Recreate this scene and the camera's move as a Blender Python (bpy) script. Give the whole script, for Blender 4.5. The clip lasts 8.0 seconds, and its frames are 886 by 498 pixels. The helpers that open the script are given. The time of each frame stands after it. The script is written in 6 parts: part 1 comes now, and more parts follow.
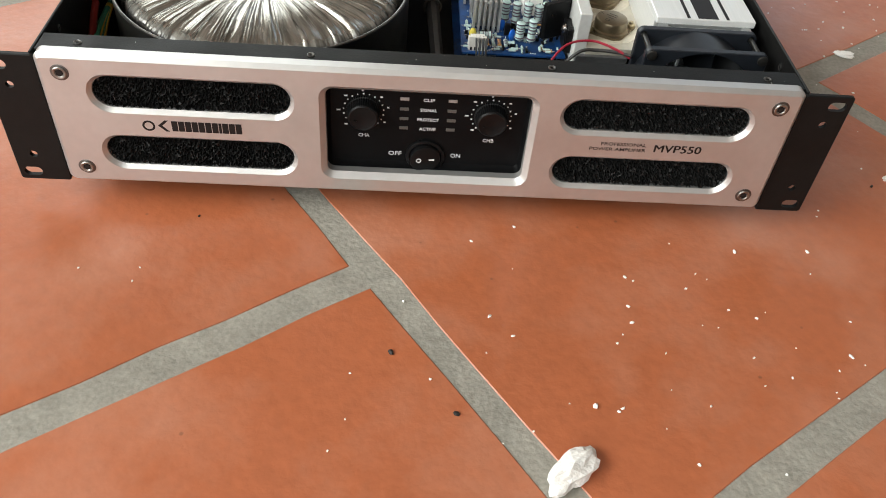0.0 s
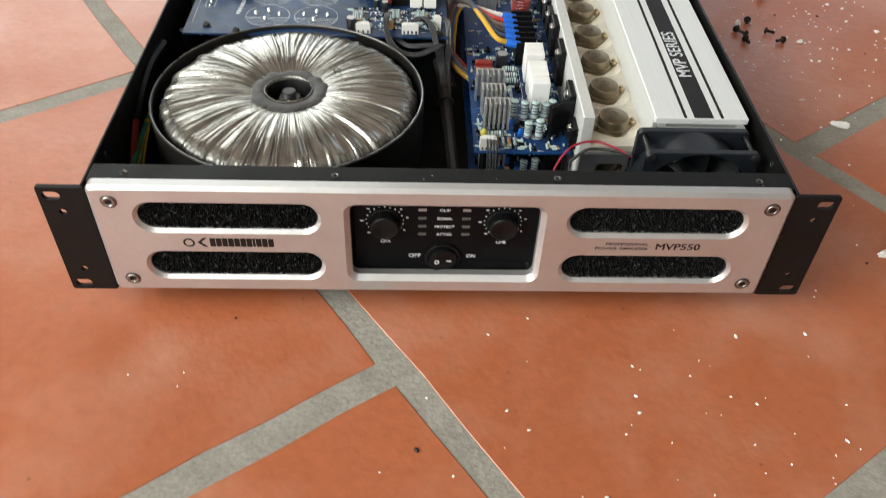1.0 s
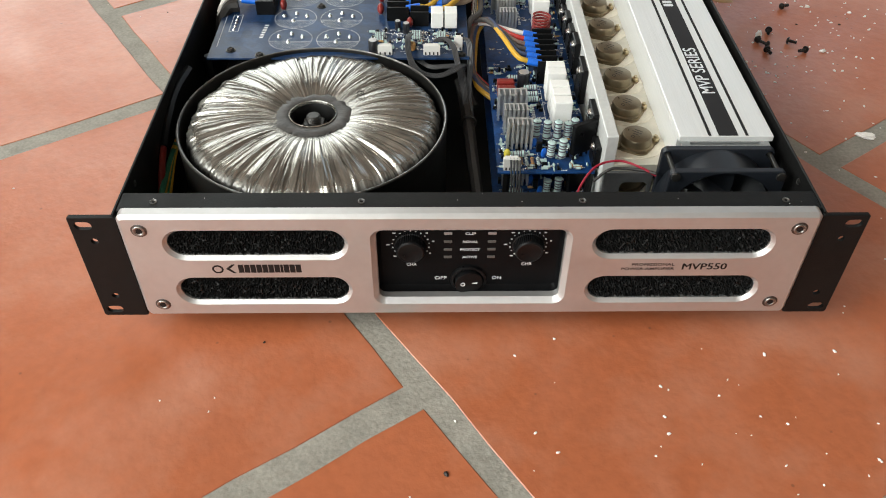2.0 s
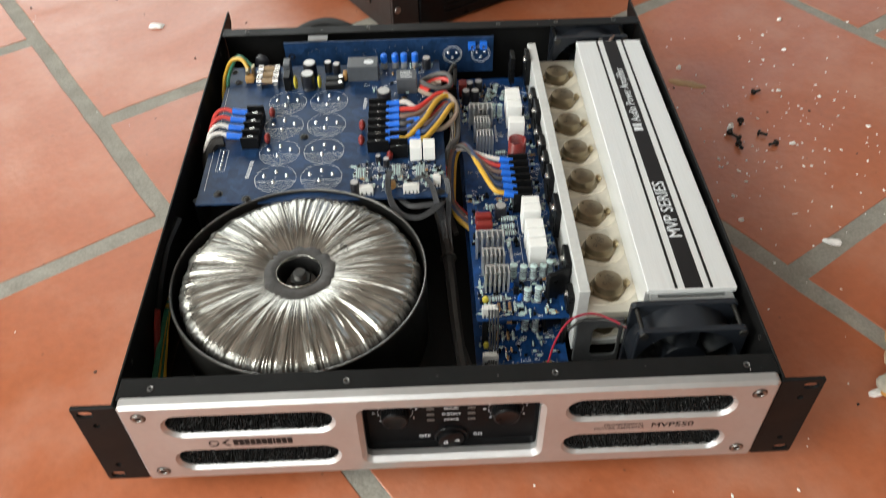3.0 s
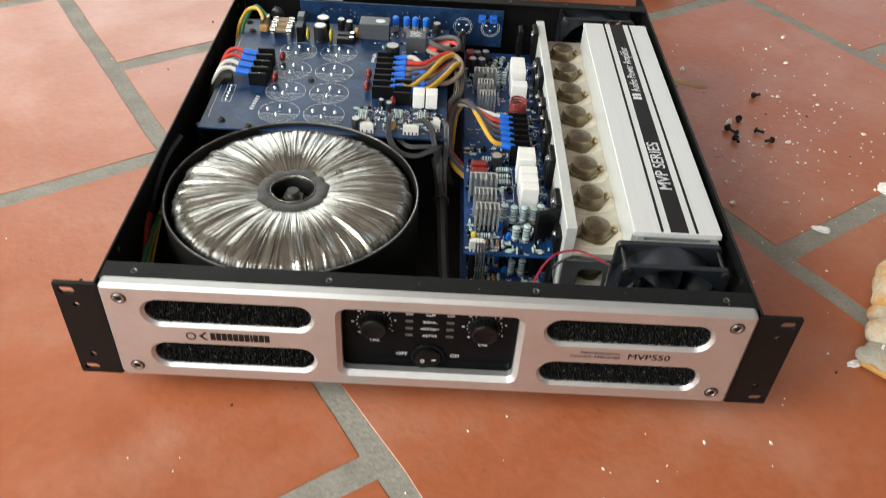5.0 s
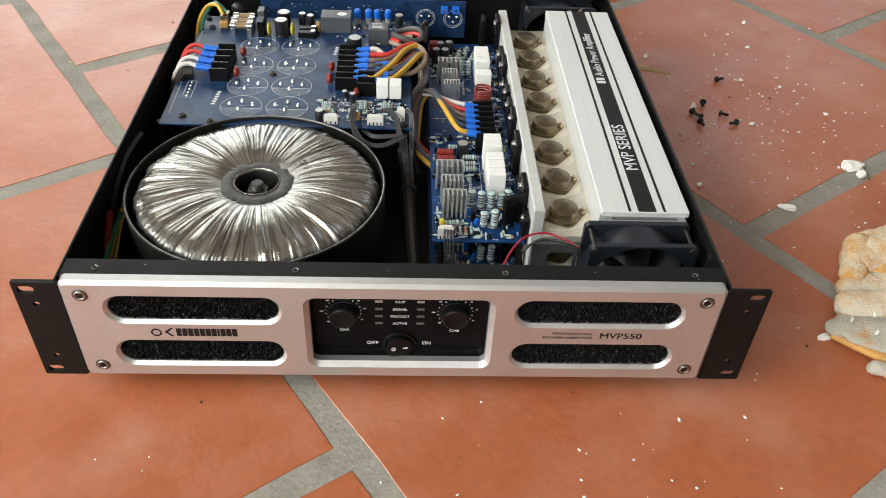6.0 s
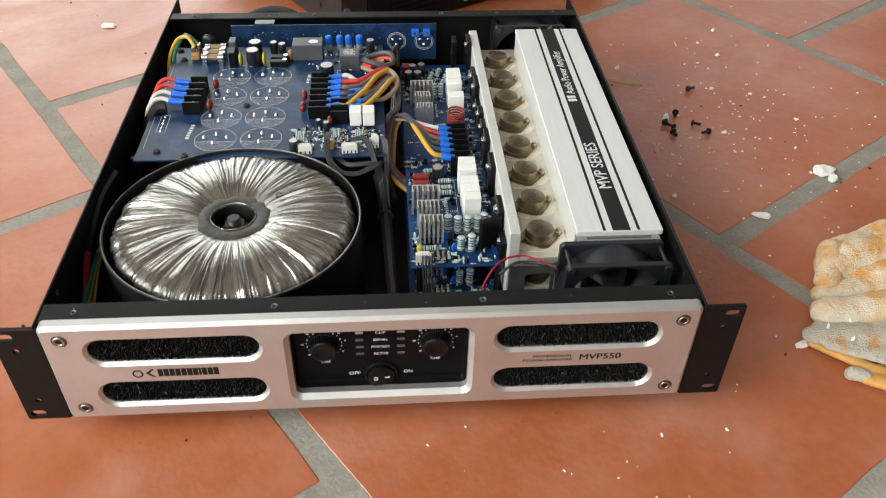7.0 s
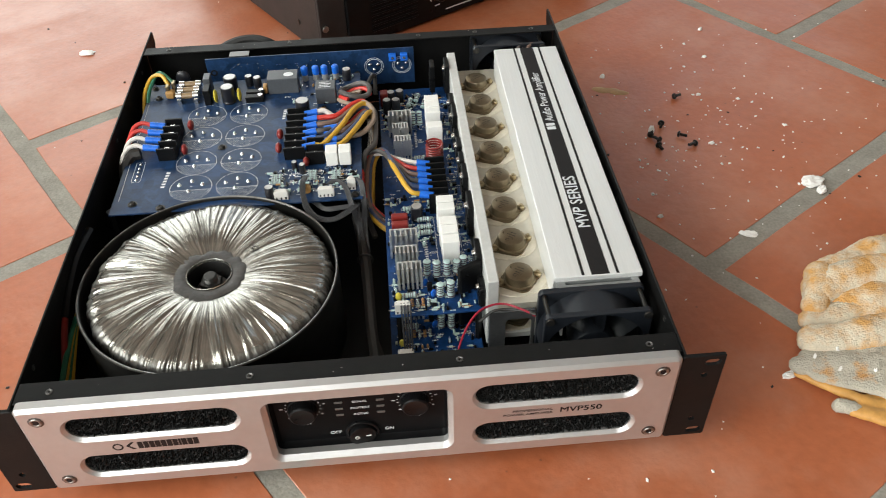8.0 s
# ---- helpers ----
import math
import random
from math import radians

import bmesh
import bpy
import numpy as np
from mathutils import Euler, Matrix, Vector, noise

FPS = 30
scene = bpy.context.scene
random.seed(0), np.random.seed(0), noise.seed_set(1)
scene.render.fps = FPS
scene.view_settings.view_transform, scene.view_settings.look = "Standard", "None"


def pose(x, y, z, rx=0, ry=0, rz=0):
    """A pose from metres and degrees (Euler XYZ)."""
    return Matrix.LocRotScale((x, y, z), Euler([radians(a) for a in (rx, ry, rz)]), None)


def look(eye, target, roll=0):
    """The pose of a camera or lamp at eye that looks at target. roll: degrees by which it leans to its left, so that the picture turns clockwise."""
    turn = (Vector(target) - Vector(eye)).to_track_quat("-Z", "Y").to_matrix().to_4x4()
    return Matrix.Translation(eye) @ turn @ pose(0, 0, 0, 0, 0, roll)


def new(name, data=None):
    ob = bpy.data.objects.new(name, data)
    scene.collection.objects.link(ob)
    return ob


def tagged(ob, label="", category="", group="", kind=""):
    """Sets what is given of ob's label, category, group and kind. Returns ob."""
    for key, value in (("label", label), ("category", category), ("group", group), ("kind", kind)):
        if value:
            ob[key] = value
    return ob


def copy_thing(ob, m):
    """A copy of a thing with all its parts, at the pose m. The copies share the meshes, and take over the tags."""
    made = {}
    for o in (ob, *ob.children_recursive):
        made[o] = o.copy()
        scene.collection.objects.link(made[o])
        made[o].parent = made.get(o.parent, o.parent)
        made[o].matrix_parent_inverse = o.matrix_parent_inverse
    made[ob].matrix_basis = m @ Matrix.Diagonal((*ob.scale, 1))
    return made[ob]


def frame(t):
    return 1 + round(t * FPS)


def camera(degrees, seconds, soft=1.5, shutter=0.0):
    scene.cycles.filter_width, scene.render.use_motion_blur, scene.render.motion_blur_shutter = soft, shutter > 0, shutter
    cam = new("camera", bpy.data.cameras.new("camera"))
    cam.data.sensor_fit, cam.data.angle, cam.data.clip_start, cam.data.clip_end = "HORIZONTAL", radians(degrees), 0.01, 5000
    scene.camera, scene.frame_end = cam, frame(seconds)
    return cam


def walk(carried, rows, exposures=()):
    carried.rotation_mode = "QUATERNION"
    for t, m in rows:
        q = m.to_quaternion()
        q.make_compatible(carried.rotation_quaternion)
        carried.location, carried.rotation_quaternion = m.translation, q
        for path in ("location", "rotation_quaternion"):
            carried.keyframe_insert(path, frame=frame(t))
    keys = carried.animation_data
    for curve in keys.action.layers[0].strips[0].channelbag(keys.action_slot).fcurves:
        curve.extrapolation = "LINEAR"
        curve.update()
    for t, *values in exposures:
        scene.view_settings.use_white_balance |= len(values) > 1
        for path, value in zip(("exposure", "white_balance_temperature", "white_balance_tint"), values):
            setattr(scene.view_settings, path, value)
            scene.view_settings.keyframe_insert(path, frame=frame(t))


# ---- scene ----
cam = camera(57.0, 8.0, soft=0.95, shutter=0.4)
PATH = [
    (0, (-0.018, -0.38, 0.35), (0.108, 1.039, -1.053), 5.8),
    (0.5, (-0.021, -0.373, 0.373), (0.104, 1.011, -1.065), 5.1),
    (0.8, (-0.019, -0.369, 0.404), (0.072, 1.047, -1.006), 3.6),
    (1, (-0.02, -0.37, 0.415), (0.056, 1.074, -0.967), 2.7),
    (1.2, (-0.017, -0.37, 0.418), (0.044, 1.094, -0.943), 2.0),
    (2.3, (-0.026, -0.354, 0.435), (-0.008, 1.081, -0.958), 0.1),
    (2.5, (-0.014, -0.337, 0.458), (-0.004, 1.034, -0.998), -0.2),
    (2.7, (-0.012, -0.314, 0.506), (0.003, 1.032, -0.973), -0.5),
    (3, (-0.01, -0.296, 0.537), (0.023, 1.117, -0.878), -1.2),
    (3.2, (-0.011, -0.296, 0.528), (0.036, 1.173, -0.827), -1.0),
    (3.5, (-0.018, -0.307, 0.523), (0.036, 1.194, -0.797), 0.2),
    (4, (-0.027, -0.333, 0.511), (0.024, 1.181, -0.795), 2.1),
    (4.5, (-0.022, -0.336, 0.508), (0.022, 1.177, -0.799), 2.8),
    (5, (-0.003, -0.367, 0.472), (0.032, 1.141, -0.841), 3.8),
    (5.2, (-0.002, -0.372, 0.46), (0.039, 1.141, -0.848), 4.1),
    (6.3, (0.006, -0.372, 0.459), (0.117, 1.146, -0.837), 2.6),
    (6.5, (0.008, -0.372, 0.46), (0.121, 1.152, -0.83), 2.2),
    (7, (0.01, -0.366, 0.473), (0.135, 1.159, -0.815), 1.4),
    (7.5, (0.011, -0.33, 0.497), (0.135, 1.163, -0.828), 0.0),
    (8, (0.037, -0.324, 0.514), (0.136, 1.153, -0.831), -1.6),
]
walk(cam, [(t, look(eye, target, roll)) for t, eye, target, roll in PATH])

from mathutils.geometry import tessellate_polygon

# ---- light and world ----
world = bpy.data.worlds.new("sky")
scene.world = world
world.use_nodes = True
wn = world.node_tree
sky = wn.nodes.new("ShaderNodeTexSky")
sky.sky_type, sky.sun_disc = "NISHITA", False
sky.sun_elevation, sky.sun_rotation = radians(48), radians(205)
wn.links.new(sky.outputs["Color"], wn.nodes["Background"].inputs["Color"])
wn.nodes["Background"].inputs["Strength"].default_value = 0.12


def daylight(name, place, target, w, h, watts, colour):
    lamp = bpy.data.lights.new(name, "AREA")
    lamp.shape, lamp.size, lamp.size_y, lamp.energy, lamp.color = "RECTANGLE", w, h, watts, colour
    ob = new(name, lamp)
    ob.matrix_world = look(place, target)
    return ob


# an assumed room, all out of view but the floor, to shape the light: 6.0 m by 5.4 m, with two doorways ahead, a window
# to the left and a doorway behind
RX0, RX1, RY0, RY1, RZ = -2.4, 3.6, -2.6, 2.8, 2.9
daylight("doorway_light", (-1.2, RY1 - 0.01, 1.05), (-0.6, 0.2, 0.1), 1.9, 2.05, 41, (0.95, 0.98, 0.915))
# extra lamp with no known source, added to brighten the far right floor
daylight("right_doorway_light", (1.5, RY1 - 0.01, 1.05), (0.8, 0.2, 0.1), 1.2, 2.05, 5.0, (0.95, 0.98, 0.915))
# window and back door are unseen, placed for light from left and behind
daylight("window_light", (RX0 + 0.01, -0.9, 1.6), (0.2, -0.2, 0.1), 2.3, 1.5, 126, (0.95, 0.98, 0.915))
daylight("back_door_light", (-1.2, RY0 + 0.01, 1.3), (0.1, 0.2, 0.3), 2.0, 2.3, 44, (0.955, 0.98, 0.91))


# ---- materials ----
def material(name, colour, rough=0.5, metal=0.0, var=0.15, scale=40.0, bump=0.0, bump_scale=None, spec=0.5, coat=0.0, fine=6.0, rough_var=0.0, aniso=None, obj_var=0.0):
    """A surface with variation at two scales, a little relief and uneven gloss, in metres of the object's own space."""
    m = bpy.data.materials.new(name)
    m.use_nodes = True
    nt = m.node_tree
    b = nt.nodes["Principled BSDF"]
    b.inputs["Metallic"].default_value = metal
    b.inputs["Roughness"].default_value = rough
    b.inputs["Specular IOR Level"].default_value = spec
    b.inputs["Coat Weight"].default_value = coat
    tc = nt.nodes.new("ShaderNodeTexCoord")
    mp = nt.nodes.new("ShaderNodeMapping")
    nt.links.new(tc.outputs["Object"], mp.inputs["Vector"])
    if aniso:
        mp.inputs["Scale"].default_value = aniso
    n1 = nt.nodes.new("ShaderNodeTexNoise")
    n1.inputs["Scale"].default_value, n1.inputs["Detail"].default_value = scale, 5
    n2 = nt.nodes.new("ShaderNodeTexNoise")
    n2.inputs["Scale"].default_value, n2.inputs["Detail"].default_value = scale * fine, 4
    for n in (n1, n2):
        nt.links.new(mp.outputs["Vector"], n.inputs["Vector"])
    mix = nt.nodes.new("ShaderNodeMath")
    mix.operation = "ADD"
    nt.links.new(n1.outputs["Fac"], mix.inputs[0])
    nt.links.new(n2.outputs["Fac"], mix.inputs[1])
    span = nt.nodes.new("ShaderNodeMapRange")
    span.inputs["From Min"].default_value, span.inputs["From Max"].default_value = 0.6, 1.4
    span.inputs["To Min"].default_value, span.inputs["To Max"].default_value = 1 - var, 1 + var
    nt.links.new(mix.outputs[0], span.inputs["Value"])
    hsv = nt.nodes.new("ShaderNodeHueSaturation")
    hsv.inputs["Color"].default_value = (*colour, 1)
    last = span.outputs["Result"]
    if obj_var:
        info = nt.nodes.new("ShaderNodeObjectInfo")
        r = nt.nodes.new("ShaderNodeMapRange")
        r.inputs["To Min"].default_value, r.inputs["To Max"].default_value = 1 - obj_var, 1 + obj_var
        nt.links.new(info.outputs["Random"], r.inputs["Value"])
        mul = nt.nodes.new("ShaderNodeMath")
        mul.operation = "MULTIPLY"
        nt.links.new(last, mul.inputs[0])
        nt.links.new(r.outputs["Result"], mul.inputs[1])
        last = mul.outputs[0]
    nt.links.new(last, hsv.inputs["Value"])
    nt.links.new(hsv.outputs["Color"], b.inputs["Base Color"])
    if rough_var:
        rr = nt.nodes.new("ShaderNodeMapRange")
        rr.inputs["From Min"].default_value, rr.inputs["From Max"].default_value = 0.3, 0.7
        rr.inputs["To Min"].default_value, rr.inputs["To Max"].default_value = max(0.03, rough - rough_var), min(1, rough + rough_var)
        nt.links.new(n1.outputs["Fac"], rr.inputs["Value"])
        nt.links.new(rr.outputs["Result"], b.inputs["Roughness"])
    if bump:
        bp = nt.nodes.new("ShaderNodeBump")
        bp.inputs["Strength"].default_value, bp.inputs["Distance"].default_value = 0.6, bump
        n3 = nt.nodes.new("ShaderNodeTexNoise")
        n3.inputs["Scale"].default_value, n3.inputs["Detail"].default_value = bump_scale or scale * 4, 6
        nt.links.new(mp.outputs["Vector"], n3.inputs["Vector"])
        nt.links.new(n3.outputs["Fac"], bp.inputs["Height"])
        nt.links.new(bp.outputs["Normal"], b.inputs["Normal"])
    return m


def terracotta():
    m = material("terracotta", (0.415, 0.121, 0.050), 0.37, var=0.13, scale=5, fine=22, bump=0.0006, bump_scale=160, rough_var=0.07, obj_var=0.07, spec=0.62)
    nt = m.node_tree
    b = nt.nodes["Principled BSDF"]
    src = b.inputs["Base Color"].links[0].from_socket
    tc = nt.nodes["Texture Coordinate"]
    # dusty pale smudges and small dark pits
    n = nt.nodes.new("ShaderNodeTexNoise")
    n.inputs["Scale"].default_value, n.inputs["Detail"].default_value, n.inputs["Roughness"].default_value = 9, 7, 0.65
    n.noise_dimensions = "4D"
    info = nt.nodes.new("ShaderNodeObjectInfo")
    k = nt.nodes.new("ShaderNodeMath")
    k.operation, k.inputs[1].default_value = "MULTIPLY", 30
    nt.links.new(info.outputs["Random"], k.inputs[0])
    nt.links.new(k.outputs[0], n.inputs["W"])
    nt.links.new(tc.outputs["Object"], n.inputs["Vector"])
    r = nt.nodes.new("ShaderNodeMapRange")
    r.inputs["From Min"].default_value, r.inputs["From Max"].default_value, r.inputs["To Max"].default_value = 0.46, 0.82, 0.6
    nt.links.new(n.outputs["Fac"], r.inputs["Value"])
    mx = nt.nodes.new("ShaderNodeMix")
    mx.data_type = "RGBA"
    mx.inputs["B"].default_value = (0.60, 0.33, 0.235, 1)
    nt.links.new(r.outputs["Result"], mx.inputs["Factor"])
    nt.links.new(src, mx.inputs["A"])
    v = nt.nodes.new("ShaderNodeTexVoronoi")
    v.inputs["Scale"].default_value = 38
    nt.links.new(tc.outputs["Object"], v.inputs["Vector"])
    p = nt.nodes.new("ShaderNodeMapRange")
    p.inputs["From Min"].default_value, p.inputs["From Max"].default_value = 0.03, 0.055
    p.inputs["To Min"].default_value, p.inputs["To Max"].default_value = 0.55, 0.0
    nt.links.new(v.outputs["Distance"], p.inputs["Value"])
    mx2 = nt.nodes.new("ShaderNodeMix")
    mx2.data_type = "RGBA"
    mx2.inputs["B"].default_value = (0.13, 0.05, 0.03, 1)
    nt.links.new(p.outputs["Result"], mx2.inputs["Factor"])
    nt.links.new(mx.outputs["Result"], mx2.inputs["A"])
    nt.links.new(mx2.outputs["Result"], b.inputs["Base Color"])
    # wiped dust in long smears: duller where it lies
    mp = nt.nodes.new("ShaderNodeMapping")
    mp.inputs["Scale"].default_value, mp.inputs["Rotation"].default_value = (9, 2.4, 1), (0, 0, 0.7)
    nt.links.new(tc.outputs["Object"], mp.inputs["Vector"])
    w = nt.nodes.new("ShaderNodeTexNoise")
    w.noise_dimensions = "4D"
    w.inputs["Scale"].default_value, w.inputs["Detail"].default_value, w.inputs["Distortion"].default_value = 1.3, 6, 1.4
    nt.links.new(mp.outputs["Vector"], w.inputs["Vector"])
    nt.links.new(k.outputs[0], w.inputs["W"])
    d = nt.nodes.new("ShaderNodeMapRange")
    d.inputs["From Min"].default_value, d.inputs["From Max"].default_value = 0.35, 0.68
    d.inputs["To Min"].default_value, d.inputs["To Max"].default_value = 0.28, 0.47
    nt.links.new(w.outputs["Fac"], d.inputs["Value"])
    nt.links.new(d.outputs["Result"], b.inputs["Roughness"])
    return m


TILE = terracotta()
GROUT = material("cement_grout", (0.305, 0.286, 0.248), 0.9, var=0.26, scale=45, fine=9, bump=0.0013, bump_scale=240, spec=0.25)
PLASTER = material("white_plaster", (0.43, 0.42, 0.395), 0.9, var=0.05, scale=3, bump=0.002, bump_scale=60)
SILVER = material("silver_paint", (0.60, 0.592, 0.585), 0.40, metal=0.78, var=0.05, scale=30, bump=0.00012, bump_scale=2600, rough_var=0.04)
BLACK = material("black_powder_coat", (0.0065, 0.0063, 0.0062), 0.5, var=0.3, scale=30, bump=0.0002, bump_scale=900, rough_var=0.1, spec=0.19)
SATIN = material("black_plastic", (0.006, 0.006, 0.0065), 0.34, spec=0.17, var=0.2, scale=60, rough_var=0.08)
FOAM = material("black_foam", (0.0065, 0.0065, 0.0065), 0.5, var=0.4, scale=300, spec=0.28)
STEEL = material("dull_steel", (0.36, 0.35, 0.33), 0.42, metal=1.0, var=0.25, scale=25, rough_var=0.12, bump=0.0002, bump_scale=200)
DARKSTEEL = material("dark_can_steel", (0.065, 0.062, 0.058), 0.42, metal=0.9, var=0.25, scale=20, rough_var=0.12)
FILM = material("silver_film", (0.445, 0.43, 0.39), 0.2, metal=0.92, var=0.22, scale=30, fine=4)
RIM = material("worn_rim_steel", (0.24, 0.235, 0.225), 0.36, metal=1.0, var=0.5, scale=60, rough_var=0.12)
BOLT = material("grey_bolt_steel", (0.06, 0.058, 0.055), 0.4, metal=0.7, var=0.25, scale=200)
CARD = material("grey_pad", (0.052, 0.048, 0.045), 0.5, var=0.4, scale=80, bump=0.0008, bump_scale=260)
ALU = material("brushed_aluminium", (0.85, 0.855, 0.845), 0.45, metal=0.45, var=0.05, scale=60, rough_var=0.05, bump=0.00025, bump_scale=260, aniso=(12, 0.25, 12))
ALURAW = material("raw_aluminium", (0.66, 0.66, 0.64), 0.55, metal=0.35, var=0.1, scale=40, rough_var=0.08, bump=0.0002, bump_scale=200)
PASTED = material("smeared_aluminium", (0.62, 0.585, 0.50), 0.55, metal=0.3, var=0.12, scale=25, rough_var=0.1, bump=0.0003, bump_scale=120)
PCB = material("blue_circuit_board", (0.0115, 0.033, 0.086), 0.36, var=0.25, scale=60, rough_var=0.08, bump=0.00015, bump_scale=500, spec=0.24)
PCBRICH = material("bright_blue_circuit_board", (0.008, 0.045, 0.155), 0.36, var=0.3, scale=80, rough_var=0.08, bump=0.00015, bump_scale=500, spec=0.3)
SILK = material("white_print", (0.68, 0.70, 0.72), 0.6, var=0.08)
INK = material("black_print", (0.014, 0.012, 0.012), 0.5, spec=0.2)
TIN = material("solder_tin", (0.80, 0.80, 0.80), 0.25, metal=1.0, var=0.1, scale=300)
CHROME = material("bright_screw", (0.74, 0.72, 0.69), 0.25, metal=1.0, var=0.12, scale=300)
TRAYBLACK = material("black_tray_plastic", (0.005, 0.005, 0.0055), 0.42, spec=0.08, var=0.2, scale=60, rough_var=0.08)
RUBBER = material("black_rubber", (0.02, 0.02, 0.02), 0.7)


def radial_streaks(m):
    """Fine pleats that run out from the centre: their light and dark, with the film's own uneven tone, in colour; also
    gloss and relief.
    """
    nt = m.node_tree
    p = nt.nodes["Principled BSDF"]
    src = p.inputs["Base Color"].links[0].from_socket
    sep = nt.nodes.new("ShaderNodeSeparateXYZ")
    nt.links.new(nt.nodes["Texture Coordinate"].outputs["Object"], sep.inputs["Vector"])
    ang = nt.nodes.new("ShaderNodeMath")
    ang.operation = "ARCTAN2"
    nt.links.new(sep.outputs["Y"], ang.inputs[0])
    nt.links.new(sep.outputs["X"], ang.inputs[1])
    far = nt.nodes.new("ShaderNodeVectorMath")
    far.operation = "LENGTH"
    flat = nt.nodes.new("ShaderNodeCombineXYZ")
    nt.links.new(sep.outputs["X"], flat.inputs["X"])
    nt.links.new(sep.outputs["Y"], flat.inputs["Y"])
    nt.links.new(flat.outputs["Vector"], far.inputs[0])
    com = nt.nodes.new("ShaderNodeCombineXYZ")
    nt.links.new(ang.outputs[0], com.inputs["X"])
    nt.links.new(far.outputs["Value"], com.inputs["Y"])
    # the streaks wander a little as they run outwards
    sway = nt.nodes.new("ShaderNodeTexNoise")
    sway.inputs["Scale"].default_value, sway.inputs["Detail"].default_value = 38, 2
    nt.links.new(nt.nodes["Texture Coordinate"].outputs["Object"], sway.inputs["Vector"])
    off = nt.nodes.new("ShaderNodeMath")
    off.operation, off.inputs[1].default_value = "MULTIPLY_ADD", 0.10
    nt.links.new(sway.outputs["Fac"], off.inputs[0])
    nt.links.new(ang.outputs[0], off.inputs[2])
    nt.links.new(off.outputs[0], com.inputs["X"])
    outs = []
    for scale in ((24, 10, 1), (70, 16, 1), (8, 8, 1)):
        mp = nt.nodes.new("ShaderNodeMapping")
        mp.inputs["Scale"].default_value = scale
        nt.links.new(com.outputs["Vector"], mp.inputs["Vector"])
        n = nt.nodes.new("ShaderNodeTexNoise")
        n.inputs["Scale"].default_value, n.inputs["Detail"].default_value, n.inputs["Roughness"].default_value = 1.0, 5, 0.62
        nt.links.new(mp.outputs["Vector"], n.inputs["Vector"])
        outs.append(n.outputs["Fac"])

    def total(a, b, op="ADD"):
        node = nt.nodes.new("ShaderNodeMath")
        node.operation = op
        nt.links.new(a, node.inputs[0])
        nt.links.new(b, node.inputs[1])
        return node.outputs[0]

    def spread(value, lo, hi, to_lo, to_hi):
        node = nt.nodes.new("ShaderNodeMapRange")
        node.inputs["From Min"].default_value, node.inputs["From Max"].default_value = lo, hi
        node.inputs["To Min"].default_value, node.inputs["To Max"].default_value = to_lo, to_hi
        nt.links.new(value, node.inputs["Value"])
        return node.outputs["Result"]

    # bright ridges and dark gaps of the pleats painted into the colour value
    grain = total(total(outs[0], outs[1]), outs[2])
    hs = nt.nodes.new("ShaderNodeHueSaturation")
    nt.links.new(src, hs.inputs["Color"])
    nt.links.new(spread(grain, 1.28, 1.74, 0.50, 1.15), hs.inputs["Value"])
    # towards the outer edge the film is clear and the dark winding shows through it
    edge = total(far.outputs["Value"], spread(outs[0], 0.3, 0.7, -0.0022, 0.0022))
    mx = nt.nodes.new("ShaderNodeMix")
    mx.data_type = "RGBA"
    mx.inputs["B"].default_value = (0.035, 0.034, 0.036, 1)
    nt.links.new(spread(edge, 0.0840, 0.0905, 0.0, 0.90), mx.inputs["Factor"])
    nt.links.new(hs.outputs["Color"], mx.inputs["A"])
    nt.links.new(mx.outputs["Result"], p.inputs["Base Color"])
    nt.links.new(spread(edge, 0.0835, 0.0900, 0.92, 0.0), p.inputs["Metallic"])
    nt.links.new(spread(outs[1], 0.3, 0.7, 0.10, 0.24), p.inputs["Roughness"])
    bp = nt.nodes.new("ShaderNodeBump")
    bp.inputs["Strength"].default_value, bp.inputs["Distance"].default_value = 0.34, 0.0008
    nt.links.new(total(outs[0], outs[1]), bp.inputs["Height"])
    nt.links.new(bp.outputs["Normal"], p.inputs["Normal"])


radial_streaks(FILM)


def copper_areas(m):
    """Patches and lanes of copper that show faintly through the lacquer of a board."""
    nt = m.node_tree
    p = nt.nodes["Principled BSDF"]
    src = p.inputs["Base Color"].links[0].from_socket
    for scale, lo, hi in ((55, 0.80, 1.35), (190, 0.86, 1.22)):
        v = nt.nodes.new("ShaderNodeTexVoronoi")
        v.distance = "CHEBYCHEV"
        v.inputs["Scale"].default_value = scale
        nt.links.new(nt.nodes["Texture Coordinate"].outputs["Object"], v.inputs["Vector"])
        sep = nt.nodes.new("ShaderNodeSeparateColor")
        nt.links.new(v.outputs["Color"], sep.inputs["Color"])
        rng = nt.nodes.new("ShaderNodeMapRange")
        rng.inputs["To Min"].default_value, rng.inputs["To Max"].default_value = lo, hi
        nt.links.new(sep.outputs["Red"], rng.inputs["Value"])
        hs = nt.nodes.new("ShaderNodeHueSaturation")
        nt.links.new(src, hs.inputs["Color"])
        nt.links.new(rng.outputs["Result"], hs.inputs["Value"])
        src = hs.outputs["Color"]
    nt.links.new(src, p.inputs["Base Color"])


copper_areas(PCB)
copper_areas(PCBRICH)


# ---- building helpers ----
HOME = {}


def thing(name, place, label, category, group="", kind="", turn=0.0):
    ob = new(name)
    ob.empty_display_size = 0.05
    ob.location, ob.rotation_euler = place, (0, 0, radians(turn))
    HOME[ob] = Vector((0, 0, 0)) if turn else Vector(place)
    return tagged(ob, label, category, group, kind)


